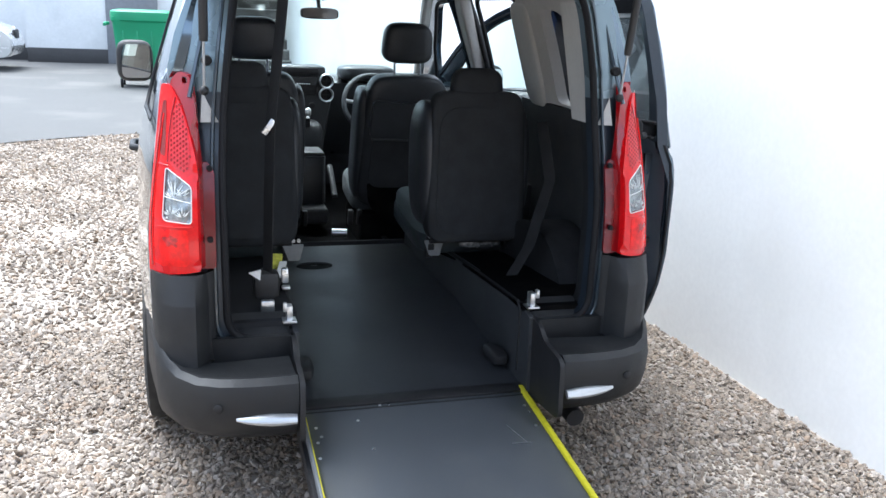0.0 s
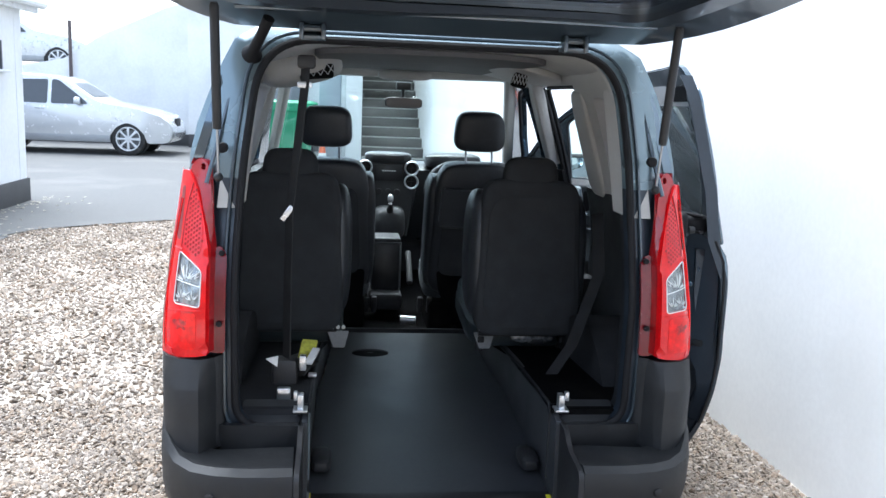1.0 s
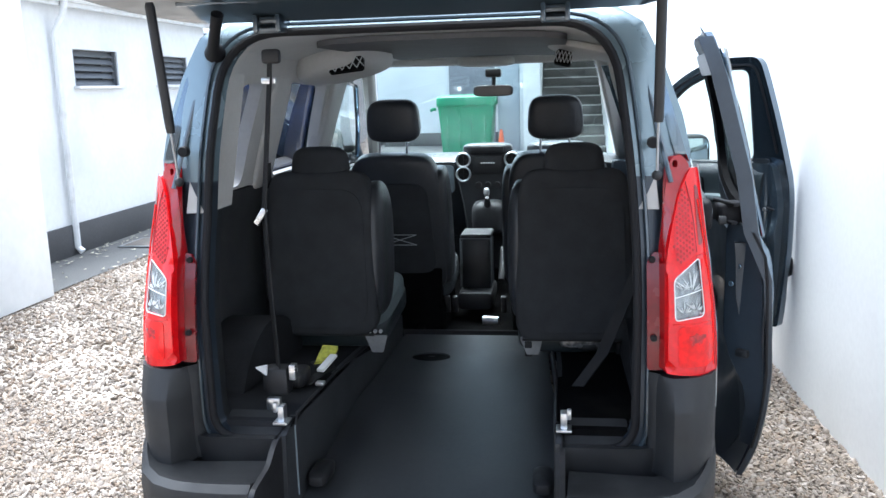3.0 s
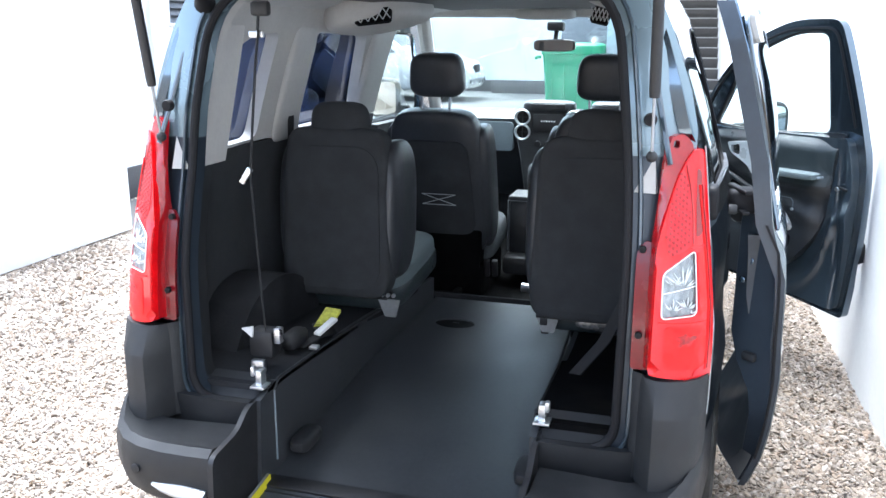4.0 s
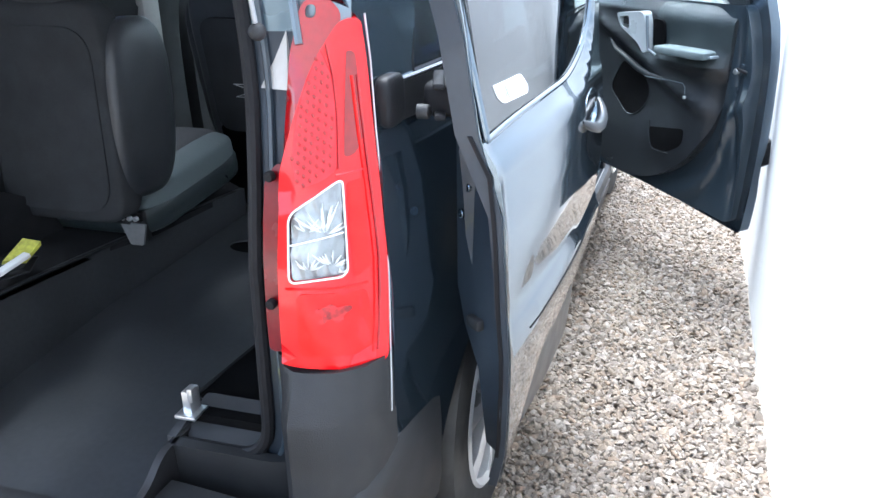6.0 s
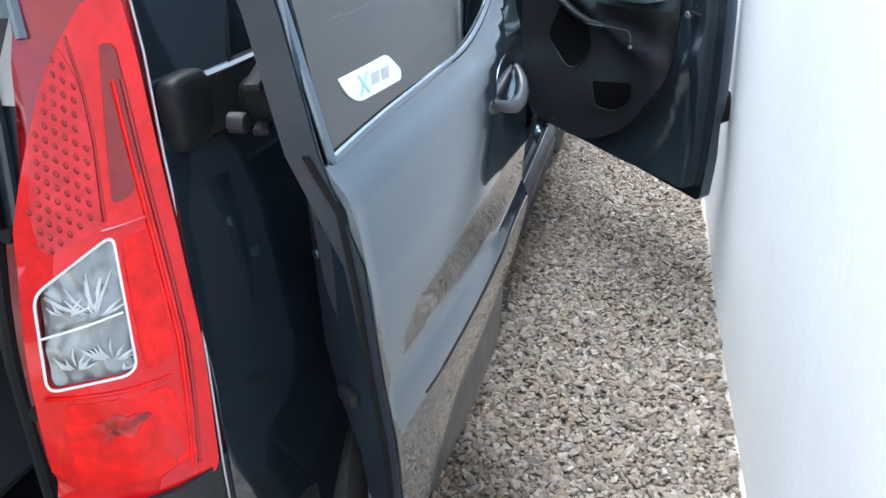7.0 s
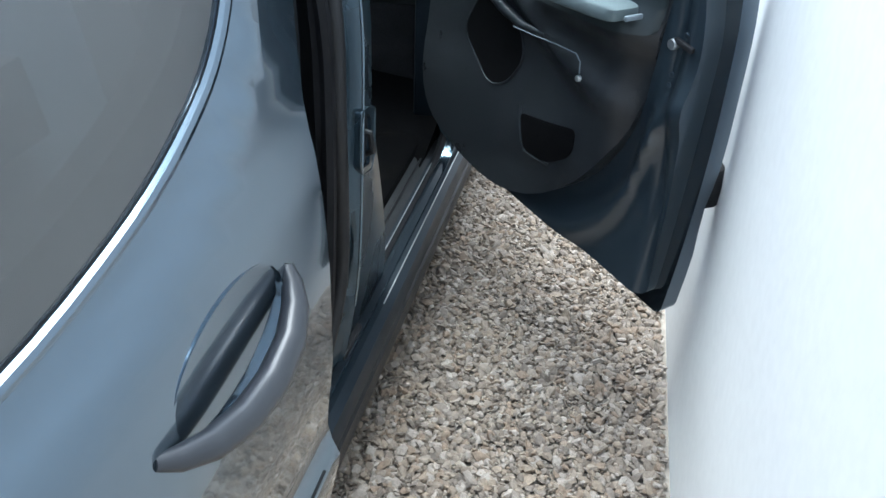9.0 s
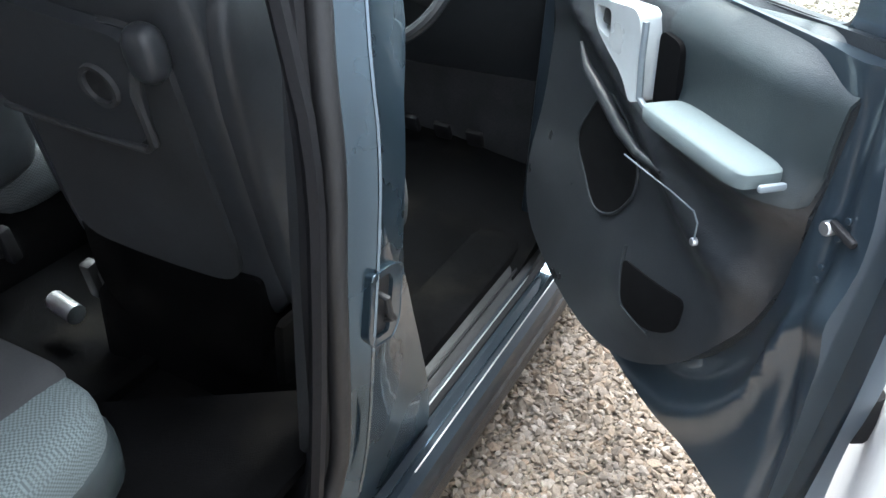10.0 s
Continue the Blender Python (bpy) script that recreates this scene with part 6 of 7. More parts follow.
    part("mirror_pane", sheet(rounded([(-0.078, -0.095), (0.078, -0.095), (0.078, 0.095), (-0.078, 0.095)], 0.035), [], lambda u, v: mm @ Vector((u, -0.058, v)), lambda u, v: mm @ Vector((u, -0.050, v)), 0.1), MIRROR, mh, "mirror pane")
    part("mirror_arm", boxed((0.12, 0.06, 0.06), FD @ Matrix.Translation((0.04, -0.165, 1.13)), 0.015), PLASTIC, mh)


front_door()
# mirror of the closed left door
mm = Matrix.Translation((-1.005, 2.80, 1.235)) @ Matrix.Rotation(radians(10), 4, "Z")
mb = bmesh.new()
cushion(mb, (0.20, 0.11, 0.235), mm, 0.55, 28, 14)
mh = part("outside_mirror", mb, PLASTIC, car, "dark grey outside mirror")
part("mirror_pane", sheet(rounded([(-0.078, -0.095), (0.078, -0.095), (0.078, 0.095), (-0.078, 0.095)], 0.035), [], lambda u, v: mm @ Vector((u, -0.058, v)), lambda u, v: mm @ Vector((u, -0.050, v)), 0.1), MIRROR, mh)
part("mirror_arm", boxed((0.10, 0.05, 0.06), (-0.90, 2.82, 1.165), 0.015), PLASTIC, mh)
hb = tube([(-side_x(y, 0.985) - o, y, 0.985) for y, o in ((1.15, 0.004), (1.18, 0.04), (1.32, 0.045), (1.36, 0.004))], 0.014, 10)
part("door_handle", hb, PLASTIC, car)

# windscreen, bonnet and nose
def ws(u, v):
    """u across, v from the scuttle up to the roof."""
    y = 3.36 - 0.84 * v - 0.10 * (1 - math.cos(u * 1.3)) * (1 - 0.4 * v)
    return Vector((u * (0.74 - 0.16 * v), y - 0.12 * u * u, 1.12 + 0.59 * v))


WS = rounded([(-1, 0), (1, 0), (1, 1), (-1, 1)], 0.08)
o = part("windscreen", sheet(WS, [], ws, lambda u, v: ws(u, v) + Vector((0, 0.004, 0.005)), 0.14), PANE, car, "clear windscreen glass")
o.visible_shadow = False
for s in (-1, 1):
    part("screen_pillar", tube([ws(s * 1.02, v) + Vector((s * 0.03, 0, 0)) for v in (-0.1, 0.2, 0.4, 0.6, 0.8, 1.02)], 0.040, 10, flatten=0.8), TRIM_PALE, car, "pale grey windscreen pillar trim")
part("header_rail", tube([ws(u, 1.01) for u in (-1, -0.6, -0.2, 0.2, 0.6, 1)], 0.03, 8), TRIM_PALE, car)
part("bonnet", sheet([(-0.74, 3.30), (0.74, 3.30), (0.70, 3.85), (0.5, 4.02), (-0.5, 4.02), (-0.70, 3.85)], [], lambda x, y: (x, y, 1.10 - 0.16 * ((y - 3.3) / 0.72) ** 2 - 0.10 * abs(x / 0.74) ** 3), lambda x, y: (x, y, 1.06 - 0.16 * ((y - 3.3) / 0.72) ** 2 - 0.10 * abs(x / 0.74) ** 3), 0.15), PAINT, car)
part("nose", sheet([(-0.72, 0.25), (0.72, 0.25), (0.72, 0.86), (0.5, 0.92), (-0.5, 0.92), (-0.72, 0.86)], [], lambda x, z: (x, 4.15 - 0.25 * (x / 0.72) ** 2 - 0.16 * max(0, z - 0.6), z), lambda x, z: (x, 4.10 - 0.25 * (x / 0.72) ** 2 - 0.16 * max(0, z - 0.6), z), 0.12), PLASTIC, car)

# ---------------------------------------------------------------- seats
def rear_seat(x0, x1, y, tilt):
    """A single folding seat seen from behind: padded back with side bolsters, low head restraint, cushion in front."""
    xc, w = (x0 + x1) / 2, x1 - x0
    b = bmesh.new()
    m = Matrix.Translation((xc, y + 0.055, 0.94)) @ Matrix.Rotation(radians(-tilt), 4, "X")
    cushion(b, (w, 0.125, 0.65), m, 0.27, 44, 26, 0.10)
    s = part("rear_seat", b, CLOTH, car, "black cloth single rear seat")
    for k in (-1, 1):
        sb = bmesh.new()
        cushion(sb, (0.115, 0.29, 0.54), m @ Matrix.Translation((k * (w / 2 - 0.030), 0.095, 0.010)), 0.66, 26, 22)
        part("bolster", sb, VINYL_SEAT, s, "charcoal side bolster")
    part("back_board", sheet(rounded([(-w / 2 + 0.035, -0.285), (w / 2 - 0.035, -0.285), (w / 2 - 0.050, 0.255), (-w / 2 + 0.050, 0.255)], 0.10), [], lambda u, v: m @ Vector((u, -0.062 - 0.008 * math.cos(u * 6), v)), lambda u, v: m @ Vector((u, -0.040, v)), 0.05), CLOTH, s, "black seat back")
    h = bmesh.new()
    cushion(h, (0.24, 0.12, 0.14), m @ Matrix.Translation((0.0, 0.01, 0.350)), 0.55, 26, 14, 0.15)
    part("head_restraint", h, CLOTH, s)
    c = bmesh.new()
    cm = Matrix.Translation((xc, y + 0.395, 0.650)) @ Matrix.Rotation(radians(5), 4, "X")
    cushion(c, (w * 0.98, 0.60, 0.155), cm, 0.38, 36, 16)
    part("seat_cushion", c, MESH_PALE, s, "pale blue-grey mesh cloth seat cushion")
    c = bmesh.new()
    cushion(c, (w * 0.995, 0.612, 0.110), cm @ Matrix.Translation((0, 0, -0.042)), 0.34, 36, 16)
    part("cushion_skirt", c, PAD_GREY, s, "plain grey-blue cushion side")
    c = bmesh.new()
    cushion(c, (w * 0.62, 0.610, 0.165), cm, 0.30, 36, 16)
    part("cushion_panel", c, SEAT_GREY, s, "dark grey cloth centre panel")
    f = bmesh.new()
    for k in (-1, 1):
        box(f, (0.03, 0.36, 0.03), (xc + k * (w / 2 - 0.05), y + 0.25, 0.58), 0.006)
        box(f, (0.03, 0.03, 0.10), (xc + k * (w / 2 - 0.05), y + 0.12, 0.57), 0.005)
    tube([(xc - w / 2 + 0.03, y + 0.03, 0.62), (xc + w / 2 - 0.03, y + 0.03, 0.62)], 0.012, 8, bm=f)
    part("seat_frame", f, PLASTIC, s, "dark metal seat frame")
    return s


ls = rear_seat(-0.745, -0.292, 0.90, 4)
rs = rear_seat(0.238, 0.690, 0.86, 4)
for seat, x, y, z in ((ls, -0.315, 0.93, 0.585), (rs, 0.300, 0.93, 0.585)):
    part("seat_bracket", sheet(rounded([(-0.045, 0.025), (0.045, 0.025), (0.028, -0.045), (-0.018, -0.045)], 0.006), [], lambda u, v: (x + u, y + 0.004, z + v), lambda u, v: (x + u, y + 0.012, z + v), 0.05), shade("grey_bracket", (0.24, 0.25, 0.26), 0.45, 0.5), seat, "grey steel seat bracket")
    bb = bmesh.new()
    for k in range(3):
        disc(0.008, 0.012, Matrix.Translation((x + (k - 1) * 0.022, y, z + 0.045)) @ Matrix.Rotation(radians(90), 4, "X"), 8, bb)
    part("bracket_bolt", bb, STEEL, seat)
part("seat_lever", boxed((0.06, 0.10, 0.03), (0.52, 0.93, 0.590), 0.008), PLASTIC, rs)
kb = bmesh.new()
cushion(kb, (0.19, 0.05, 0.045), (0.50, 0.905, 0.600), 0.7, 18, 10)
part("seat_bag", kb, shade("clear_wrap", (0.18, 0.18, 0.18), 0.15, 0.3, var=0.5, scale=60), rs, "crumpled shiny wrap under the seat")


def front_seat(xc, net):
    m = Matrix.Translation((xc, 1.925, 0.90)) @ Matrix.Rotation(radians(14), 4, "X")
    b = bmesh.new()
    cushion(b, (0.50, 0.13, 0.74), m, 0.36, 36, 24, 0.12)
    s = part("front_seat", b, VINYL_SEAT, car, "charcoal front seat")
    for k in (-1, 1):
        sb = bmesh.new()
        cushion(sb, (0.10, 0.20, 0.62), m @ Matrix.Translation((k * 0.215, 0.05, -0.03)), 0.5, 20, 16, 0.05)
        part("bolster", sb, VINYL_SEAT, s)
    part("seat_back_panel", sheet(rounded([(-0.19, -0.24), (0.19, -0.24), (0.165, 0.24), (-0.165, 0.24)], 0.07), [], lambda u, v: m @ Vector((u, -0.070 - 0.010 * math.cos(u * 7), v)), lambda u, v: m @ Vector((u, -0.05, v)), 0.06), CLOTH, s)
    h = bmesh.new()
    cushion(h, (0.275, 0.115, 0.205), Matrix.Translation((xc + 0.002, 1.875, 1.418)) @ Matrix.Rotation(radians(8), 4, "X"), 0.52, 32, 20, 0.10)
    part("head_restraint", h, VINYL_SEAT, s, "charcoal head restraint")
    for k in (-1, 1):
        part("restraint_post", tube([(xc + k * 0.068, 1.84, 1.22), (xc + k * 0.068, 1.865, 1.35)], 0.0060, 8), LINK_GREY, s)
    c = bmesh.new()
    cushion(c, (0.50, 0.46, 0.17), Matrix.Translation((xc, 2.23, 0.580)) @ Matrix.Rotation(radians(8), 4, "X"), 0.42, 32, 14)
    part("seat_cushion", c, MESH_CLOTH, s)
    part("seat_base", boxed((0.44, 0.46, 0.20), (xc, 2.16, 0.40), 0.03), CABIN_SHADE, s)
    part("lower_back_cover", sheet(rounded([(-0.19, -0.22), (0.215, -0.22), (0.20, -0.445), (-0.06, -0.445), (-0.17, -0.36)], [0.02, 0.02, 0.05, 0.05, 0.05]), [], lambda u, v: m @ Vector((u, -0.066 - 0.012 * math.cos(u * 7) - 0.22 * max(0.0, -0.24 - v), v)), lambda u, v: m @ Vector((u, 0.0, v)), 0.03), CABIN_SHADE, s, "black cloth lower seat back")
    part("seat_side", boxed((0.03, 0.40, 0.14), (xc + 0.255 * (1 if xc > 0 else -1), 2.10, 0.53), 0.02), CABIN_SHADE, s)
    # fold-down table on the back, with its hinge knob, or map strings
    if net:
        nb = bmesh.new()
        for a, b in (((-0.07, -0.025), (0.10, -0.025)), ((-0.07, -0.080), (0.10, -0.080)), ((-0.07, -0.025), (0.10, -0.080)), ((-0.07, -0.080), (0.10, -0.025))):
            tube([m @ Vector((a[0], -0.084, a[1])), m @ Vector((b[0], -0.084, b[1]))], 0.0017, 5, bm=nb)
        part("map_strings", nb, INK_GREY, s, "pale elastic map strings")
    else:
        part("back_table", sheet(rounded([(-0.20, 0.055), (0.105, 0.050), (0.130, 0.235), (-0.19, 0.260)], 0.03), [], lambda u, v: m @ Vector((u, -0.092 - 0.006 * math.cos(u * 6), v)), lambda u, v: m @ Vector((u, -0.07, v)), 0.04), VINYL_SEAT, s, "charcoal folding tray on the seat back")
        tk = part("tray_arm", tube([m @ Vector(p) for p in ((0.140, -0.090, 0.215), (0.118, -0.096, 0.150), (0.122, -0.098, 0.060), (0.105, -0.098, 0.046), (0.0, -0.100, 0.045), (-0.19, -0.096, 0.050))], [0.010, 0.009, 0.008, 0.007, 0.006, 0.006], 8), TRIM_DARK, s)
        kb = bmesh.new()
        cushion(kb, (0.056, 0.05, 0.085), m @ Matrix.Translation((0.158, -0.088, 0.215)), 0.7, 18, 12)
        part("tray_pivot", kb, VINYL_SEAT, tk)
        part("tray_recess", lathe([(0.036, 0.0), (0.034, 0.007), (0.027, 0.006), (0.025, 0.0), (0.0, 0.0)], m @ Matrix.Translation((0.056, -0.099, 0.147)) @ Matrix.Rotation(radians(90), 4, "X"), 24), TRIM_DARK, tk)
    return s


front_seat(-0.40, True)
front_seat(0.385, False)
# seat belt buckle stalks and rail ends by the front seats
for x in (-0.13, 0.12, 0.17, -0.17):
    part("belt_buckle", boxed((0.028, 0.03, 0.09), Matrix.Translation((x, 1.98, 0.47)) @ Matrix.Rotation(0.2, 4, "X"), 0.006), BLACK, car)
for x in (-0.30, -0.56, 0.30, 0.56):
    part("seat_rail", boxed((0.035, 0.55, 0.035), (x, 1.98, 0.355), 0.006), CABIN_SHADE, car, "black seat rail")
part("rail_end", tube([(0.015, 1.955, 0.392), (0.095, 1.94, 0.392)], 0.022, 14), STEEL, car, "bright round rail end")

# ---------------------------------------------------------------- dashboard
def dashboard():
    prof = [(3.38, 1.10), (3.20, 1.16), (2.98, 1.155), (2.92, 1.12), (2.93, 1.00), (2.98, 0.86), (3.02, 0.72), (3.10, 0.62), (3.36, 0.62)]
    rings = []
    for k in range(17):
        x = -0.76 + 1.52 * k / 16
        d = 0.05 * abs(x / 0.76) ** 2
        rings.append([(x, y + d, z - 0.03 * abs(x / 0.76) ** 4) for y, z in prof])
    d = part("dashboard", loft(rings), TRIM_DOOR, car, "charcoal dashboard with grey panels")
    part("dash_panel", sheet(rounded([(-0.70, 0.93), (-0.24, 0.93), (-0.24, 1.10), (-0.70, 1.10)], 0.03), [], lambda x, z: (x, 2.925 + 0.05 * abs(x / 0.76) ** 2 - 0.02 + 0.10 * max(0, 1.0 - z), z), lambda x, z: (x, 2.96 + 0.05 * abs(x / 0.76) ** 2, z), 0.1), GREY_DASH, d, "pale grey dash panel")
    part("centre_panel", loft([[(x, y, z) for x, y in ((-0.215 + k, 2.90), (-0.20 + k, 2.86), (0.14 - k, 2.86), (0.155 - k, 2.90), (0.155 - k, 3.05), (-0.215 + k, 3.05))] for z, k in ((1.175, 0.02), (1.15, 0.0), (1.0, 0.0), (0.90, 0.02), (0.70, 0.05))]), TRIM_DARK, d)
    hood = bmesh.new()
    cushion(hood, (0.30, 0.16, 0.075), (-0.03, 2.93, 1.195), 0.5, 28, 12)
    part("display_hood", hood, TRIM_DOOR, d)
    part("display", boxed((0.20, 0.012, 0.035), (-0.03, 2.852, 1.198), 0.004), BLACK, d, "dark display")
    for x, z in ((-0.175, 1.137), (-0.175, 1.052), (0.118, 1.137), (0.118, 1.052)):
        v = part("air_vent", lathe([(0.047, 0.0), (0.047, 0.028), (0.042, 0.034), (0.036, 0.028), (0.035, 0.008), (0.0, 0.008)], Matrix.Translation((x, 2.870, z)) @ Matrix.Rotation(radians(90), 4, "X"), 28), SILVER, d, "round vent with a silver rim")
        vb = boxed((0.062, 0.012, 0.004), (x, 2.848, z), 0.001)
        box(vb, (0.004, 0.014, 0.062), (x, 2.847, z), 0.001)
        lathe([(0.034, 0.003), (0.0, 0.004)], Matrix.Translation((x, 2.862, z)) @ Matrix.Rotation(radians(90), 4, "X"), 20, vb)
        part("vent_vane", vb, BLACK, v)
    part("radio", boxed((0.175, 0.012, 0.105), (-0.028, 2.852, 1.105), 0.006), BLACK, d, "black radio")
    for k in range(6):
        part("radio_button", boxed((0.010, 0.006, 0.007), (-0.063 + 0.0145 * k, 2.844, 1.118), 0.001), WHITE_PLASTIC, d)
    for k in range(3):
        kn = disc(0.020, 0.02, Matrix.Translation((-0.085 + 0.057 * k, 2.858, 0.985)) @ Matrix.Rotation(radians(90), 4, "X"), 16)
        part("heater_knob", kn, BLACK, d)
    part("side_vent", boxed((0.16, 0.02, 0.06), (0.60, 2.93, 1.08), 0.01), BLACK, d)
    # instrument hood and steering wheel
    ih = bmesh.new()
    cushion(ih, (0.36, 0.22, 0.10), (0.385, 2.95, 1.185), 0.5, 28, 12)
    part("instrument_hood", ih, TRIM_DOOR, d)
    wm = Matrix.Translation((0.385, 2.66, 1.02)) @ Matrix.Rotation(radians(62), 4, "X")
    sw = part("steering_wheel", tube([wm @ Vector((0.188 * math.cos(a), 0.188 * math.sin(a), 0)) for a in (2 * math.pi * j / 40 for j in range(40))], 0.0155, 10, True), TRIM_DOOR, d, "charcoal steering wheel")
    hub = bmesh.new()
    cushion(hub, (0.17, 0.13, 0.06), wm @ Matrix.Translation((0, -0.01, -0.02)), 0.6, 24, 12)
    part("airbag_pad", hub, TRIM_DOOR, sw)
    for a in (0.1, math.pi - 0.1, 1.5 * math.pi - 0.35, 1.5 * math.pi + 0.35):
        part("wheel_spoke", tube([wm @ Vector((0.06 * math.cos(a), 0.06 * math.sin(a), -0.015)), wm @ Vector((0.18 * math.cos(a), 0.18 * math.sin(a), 0))], 0.012, 8), SILVER, sw)
    part("steering_column", tube([wm @ Vector((0, 0, -0.02)), wm @ Vector((0, 0.02, -0.30))], 0.045, 12), TRIM_DARK, sw)
    part("stalk", tube([wm @ Vector((0.03, 0.02, -0.06)), wm @ Vector((0.17, 0.06, -0.05))], 0.007, 8), BLACK, sw)
    # gear lever on its pod
    gp = bmesh.new()
    cushion(gp, (0.20, 0.22, 0.20), (-0.02, 2.80, 0.80), 0.5, 24, 14)
    part("gear_pod", gp, TRIM_DARK, d)
    gl = part("gear_lever", tube([(-0.02, 2.73, 0.86), (-0.02, 2.68, 0.93)], [0.028, 0.012], 12), BLACK, d)
    gk = bmesh.new()
    cushion(gk, (0.036, 0.036, 0.05), (-0.02, 2.665, 0.965), 0.8, 18, 12)
    part("gear_knob", gk, KNOB, gl, "pale gear knob")
    for x in (0.32, 0.42, 0.52):
        part("pedal", boxed((0.05, 0.02, 0.06), Matrix.Translation((x, 2.98, 0.50)) @ Matrix.Rotation(0.5, 4, "X"), 0.008), RUBBER, d)


dashboard()
# storage box between the front seats
cb = boxed((0.165, 0.20, 0.30), Matrix.Translation((-0.055, 2.43, 0.60)), 0.02)
cs = part("centre_console", cb, TRIM_DOOR, car, "upright charcoal console box")
part("console_lid", boxed((0.17, 0.21, 0.03), (-0.055, 2.43, 0.76), 0.012), TRIM_DARK, cs, "charcoal console lid")
part("console_foot", boxed((0.19, 0.36, 0.10), (-0.055, 2.40, 0.42), 0.025), TRIM_DARK, cs)
part("console_rim", tube([(-0.14, 2.325, 0.48), (-0.14, 2.325, 0.75), (0.03, 2.325, 0.75), (0.03, 2.325, 0.48)], 0.004, 6), LOUVRE, cs)
part("hand_brake", tube([(0.085, 2.30, 0.52), (0.085, 2.42, 0.62), (0.085, 2.50, 0.66)], [0.018, 0.016, 0.018], 10), TRIM_DARK, car)
# interior mirror
im = bmesh.new()
cushion(im, (0.225, 0.045, 0.065), (0.035, 2.60, 1.545), 0.5, 24, 12)
im = part("interior_mirror", im, BLACK, car, "black interior mirror")
part("mirror_pane", sheet(rounded([(-0.10, -0.026), (0.10, -0.026), (0.10, 0.026), (-0.10, 0.026)], 0.015), [], lambda u, v: (0.035 + u, 2.574, 1.545 + v), lambda u, v: (0.035 + u, 2.58, 1.545 + v), 0.05), DARK_GLASS, im)
part("mirror_stem", tube([(0.035, 2.61, 1.56), (0.035, 2.66, 1.63)], 0.012, 8), BLACK, im)
part("instrument_sensor", boxed((0.09, 0.07, 0.05), (0.035, 2.63, 1.645), 0.012), BLACK, im)

# ---------------------------------------------------------------- belts and small things inside
part("belt", strap([(-0.428, 0.205, 1.655), (-0.429, 0.195, 1.60), (-0.45, 0.19, 1.40), (-0.471, 0.19, 1.21), (-0.477, 0.22, 0.95), (-0.480, 0.25, 0.70)], 0.047, (-0.54, 0.84, 0)), BELT, car, "dark wheelchair-user belt hanging from the roof")
part("belt_guide", boxed((0.046, 0.014, 0.020), (-0.429, 0.192, 1.605), 0.005), STEEL, car, "bright belt guide")
part("belt_anchor", boxed((0.056, 0.03, 0.042), (-0.425, 0.215, 1.675), 0.010), BLACK, car)
part("belt_clip", boxed((0.018, 0.012, 0.055), Matrix.Translation((-0.478, 0.178, 1.205)) @ Matrix.Rotation(0.6, 4, "Y"), 0.003), STEEL, car)
rb = boxed((0.085, 0.07, 0.09), (-0.485, 0.255, 0.665), 0.015)
reel = part("belt_reel", rb, BLACK, car, "black belt reel")
part("reel_tag", loft([[(-0.545, 0.215, 0.715), (-0.505, 0.212, 0.725), (-0.508, 0.212, 0.69)], [(-0.545, 0.225, 0.715), (-0.505, 0.222, 0.725), (-0.508, 0.222, 0.69)]]), WHITE_PLASTIC, reel)
part("reel_clip", boxed((0.045, 0.025, 0.045), (-0.485, 0.205, 0.600), 0.006), STEEL, reel)
part("reel_bolt", boxed((0.022, 0.03, 0.05), (-0.425, 0.23, 0.70), 0.004), STEEL, reel)
part("belt", strap([(-0.755, 1.065, 1.43), (-0.745, 1.03, 1.30), (-0.74, 1.0, 1.10), (-0.735, 0.98, 0.85)], 0.045, (0, 1, 0)), BELT, car, "charcoal rear seat belt on the pillar")
part("belt_guide", boxed((0.02, 0.07, 0.045), (-0.742, 1.065, 1.425), 0.008), STEEL, car)
part("belt", strap([(0.715, 0.80, 1.15), (0.665, 0.56, 0.95), (0.55, 0.46, 0.70), (0.47, 0.42, 0.60)], 0.045, (1, -0.6, 0.2)), BELT, car, "charcoal belt slanting down to the platform")
part("side_label", boxed((0.004, 0.075, 0.016), Matrix.Translation((-0.785 + 0.03, 0.33, 1.03)) @ Matrix.Rotation(0.15, 4, "X"), 0.001), WHITE_PLASTIC, car, "white label on the side trim")
sl = boxed((0.012, 0.016, 0.12), (0.725, 0.34, 1.03), 0.004)
gr = part("grab_slot", sl, BLACK, car)
part("slot_glint", boxed((0.008, 0.012, 0.045), (0.717, 0.338, 0.985), 0.003), shade("amber_glint", (0.75, 0.36, 0.16), 0.3, 0.6), gr)
# tie-down straps lying on the left platform
sb = bmesh.new()
strap([(-0.45, 0.42, 0.588), (-0.42, 0.50, 0.60), (-0.40, 0.58, 0.592), (-0.44, 0.66, 0.600), (-0.47, 0.60, 0.606), (-0.43, 0.53, 0.612)], 0.04, (1, -0.4, 0.1), 0.002, sb)
ties = tagged(part("tie_down_strap", sb, BLACK), "black tie-down straps coiled on the platform beside the floor", "strap")
ties.location.z = -0.045
part("strap_pad", loft([[(-0.46, 0.56, 0.612), (-0.40, 0.585, 0.612), (-0.39, 0.64, 0.645), (-0.45, 0.635, 0.65)], [(-0.455, 0.56, 0.622), (-0.40, 0.585, 0.622), (-0.39, 0.64, 0.657), (-0.445, 0.635, 0.662)]]), TAG_YELLOW, ties, "yellow and black strap pad")
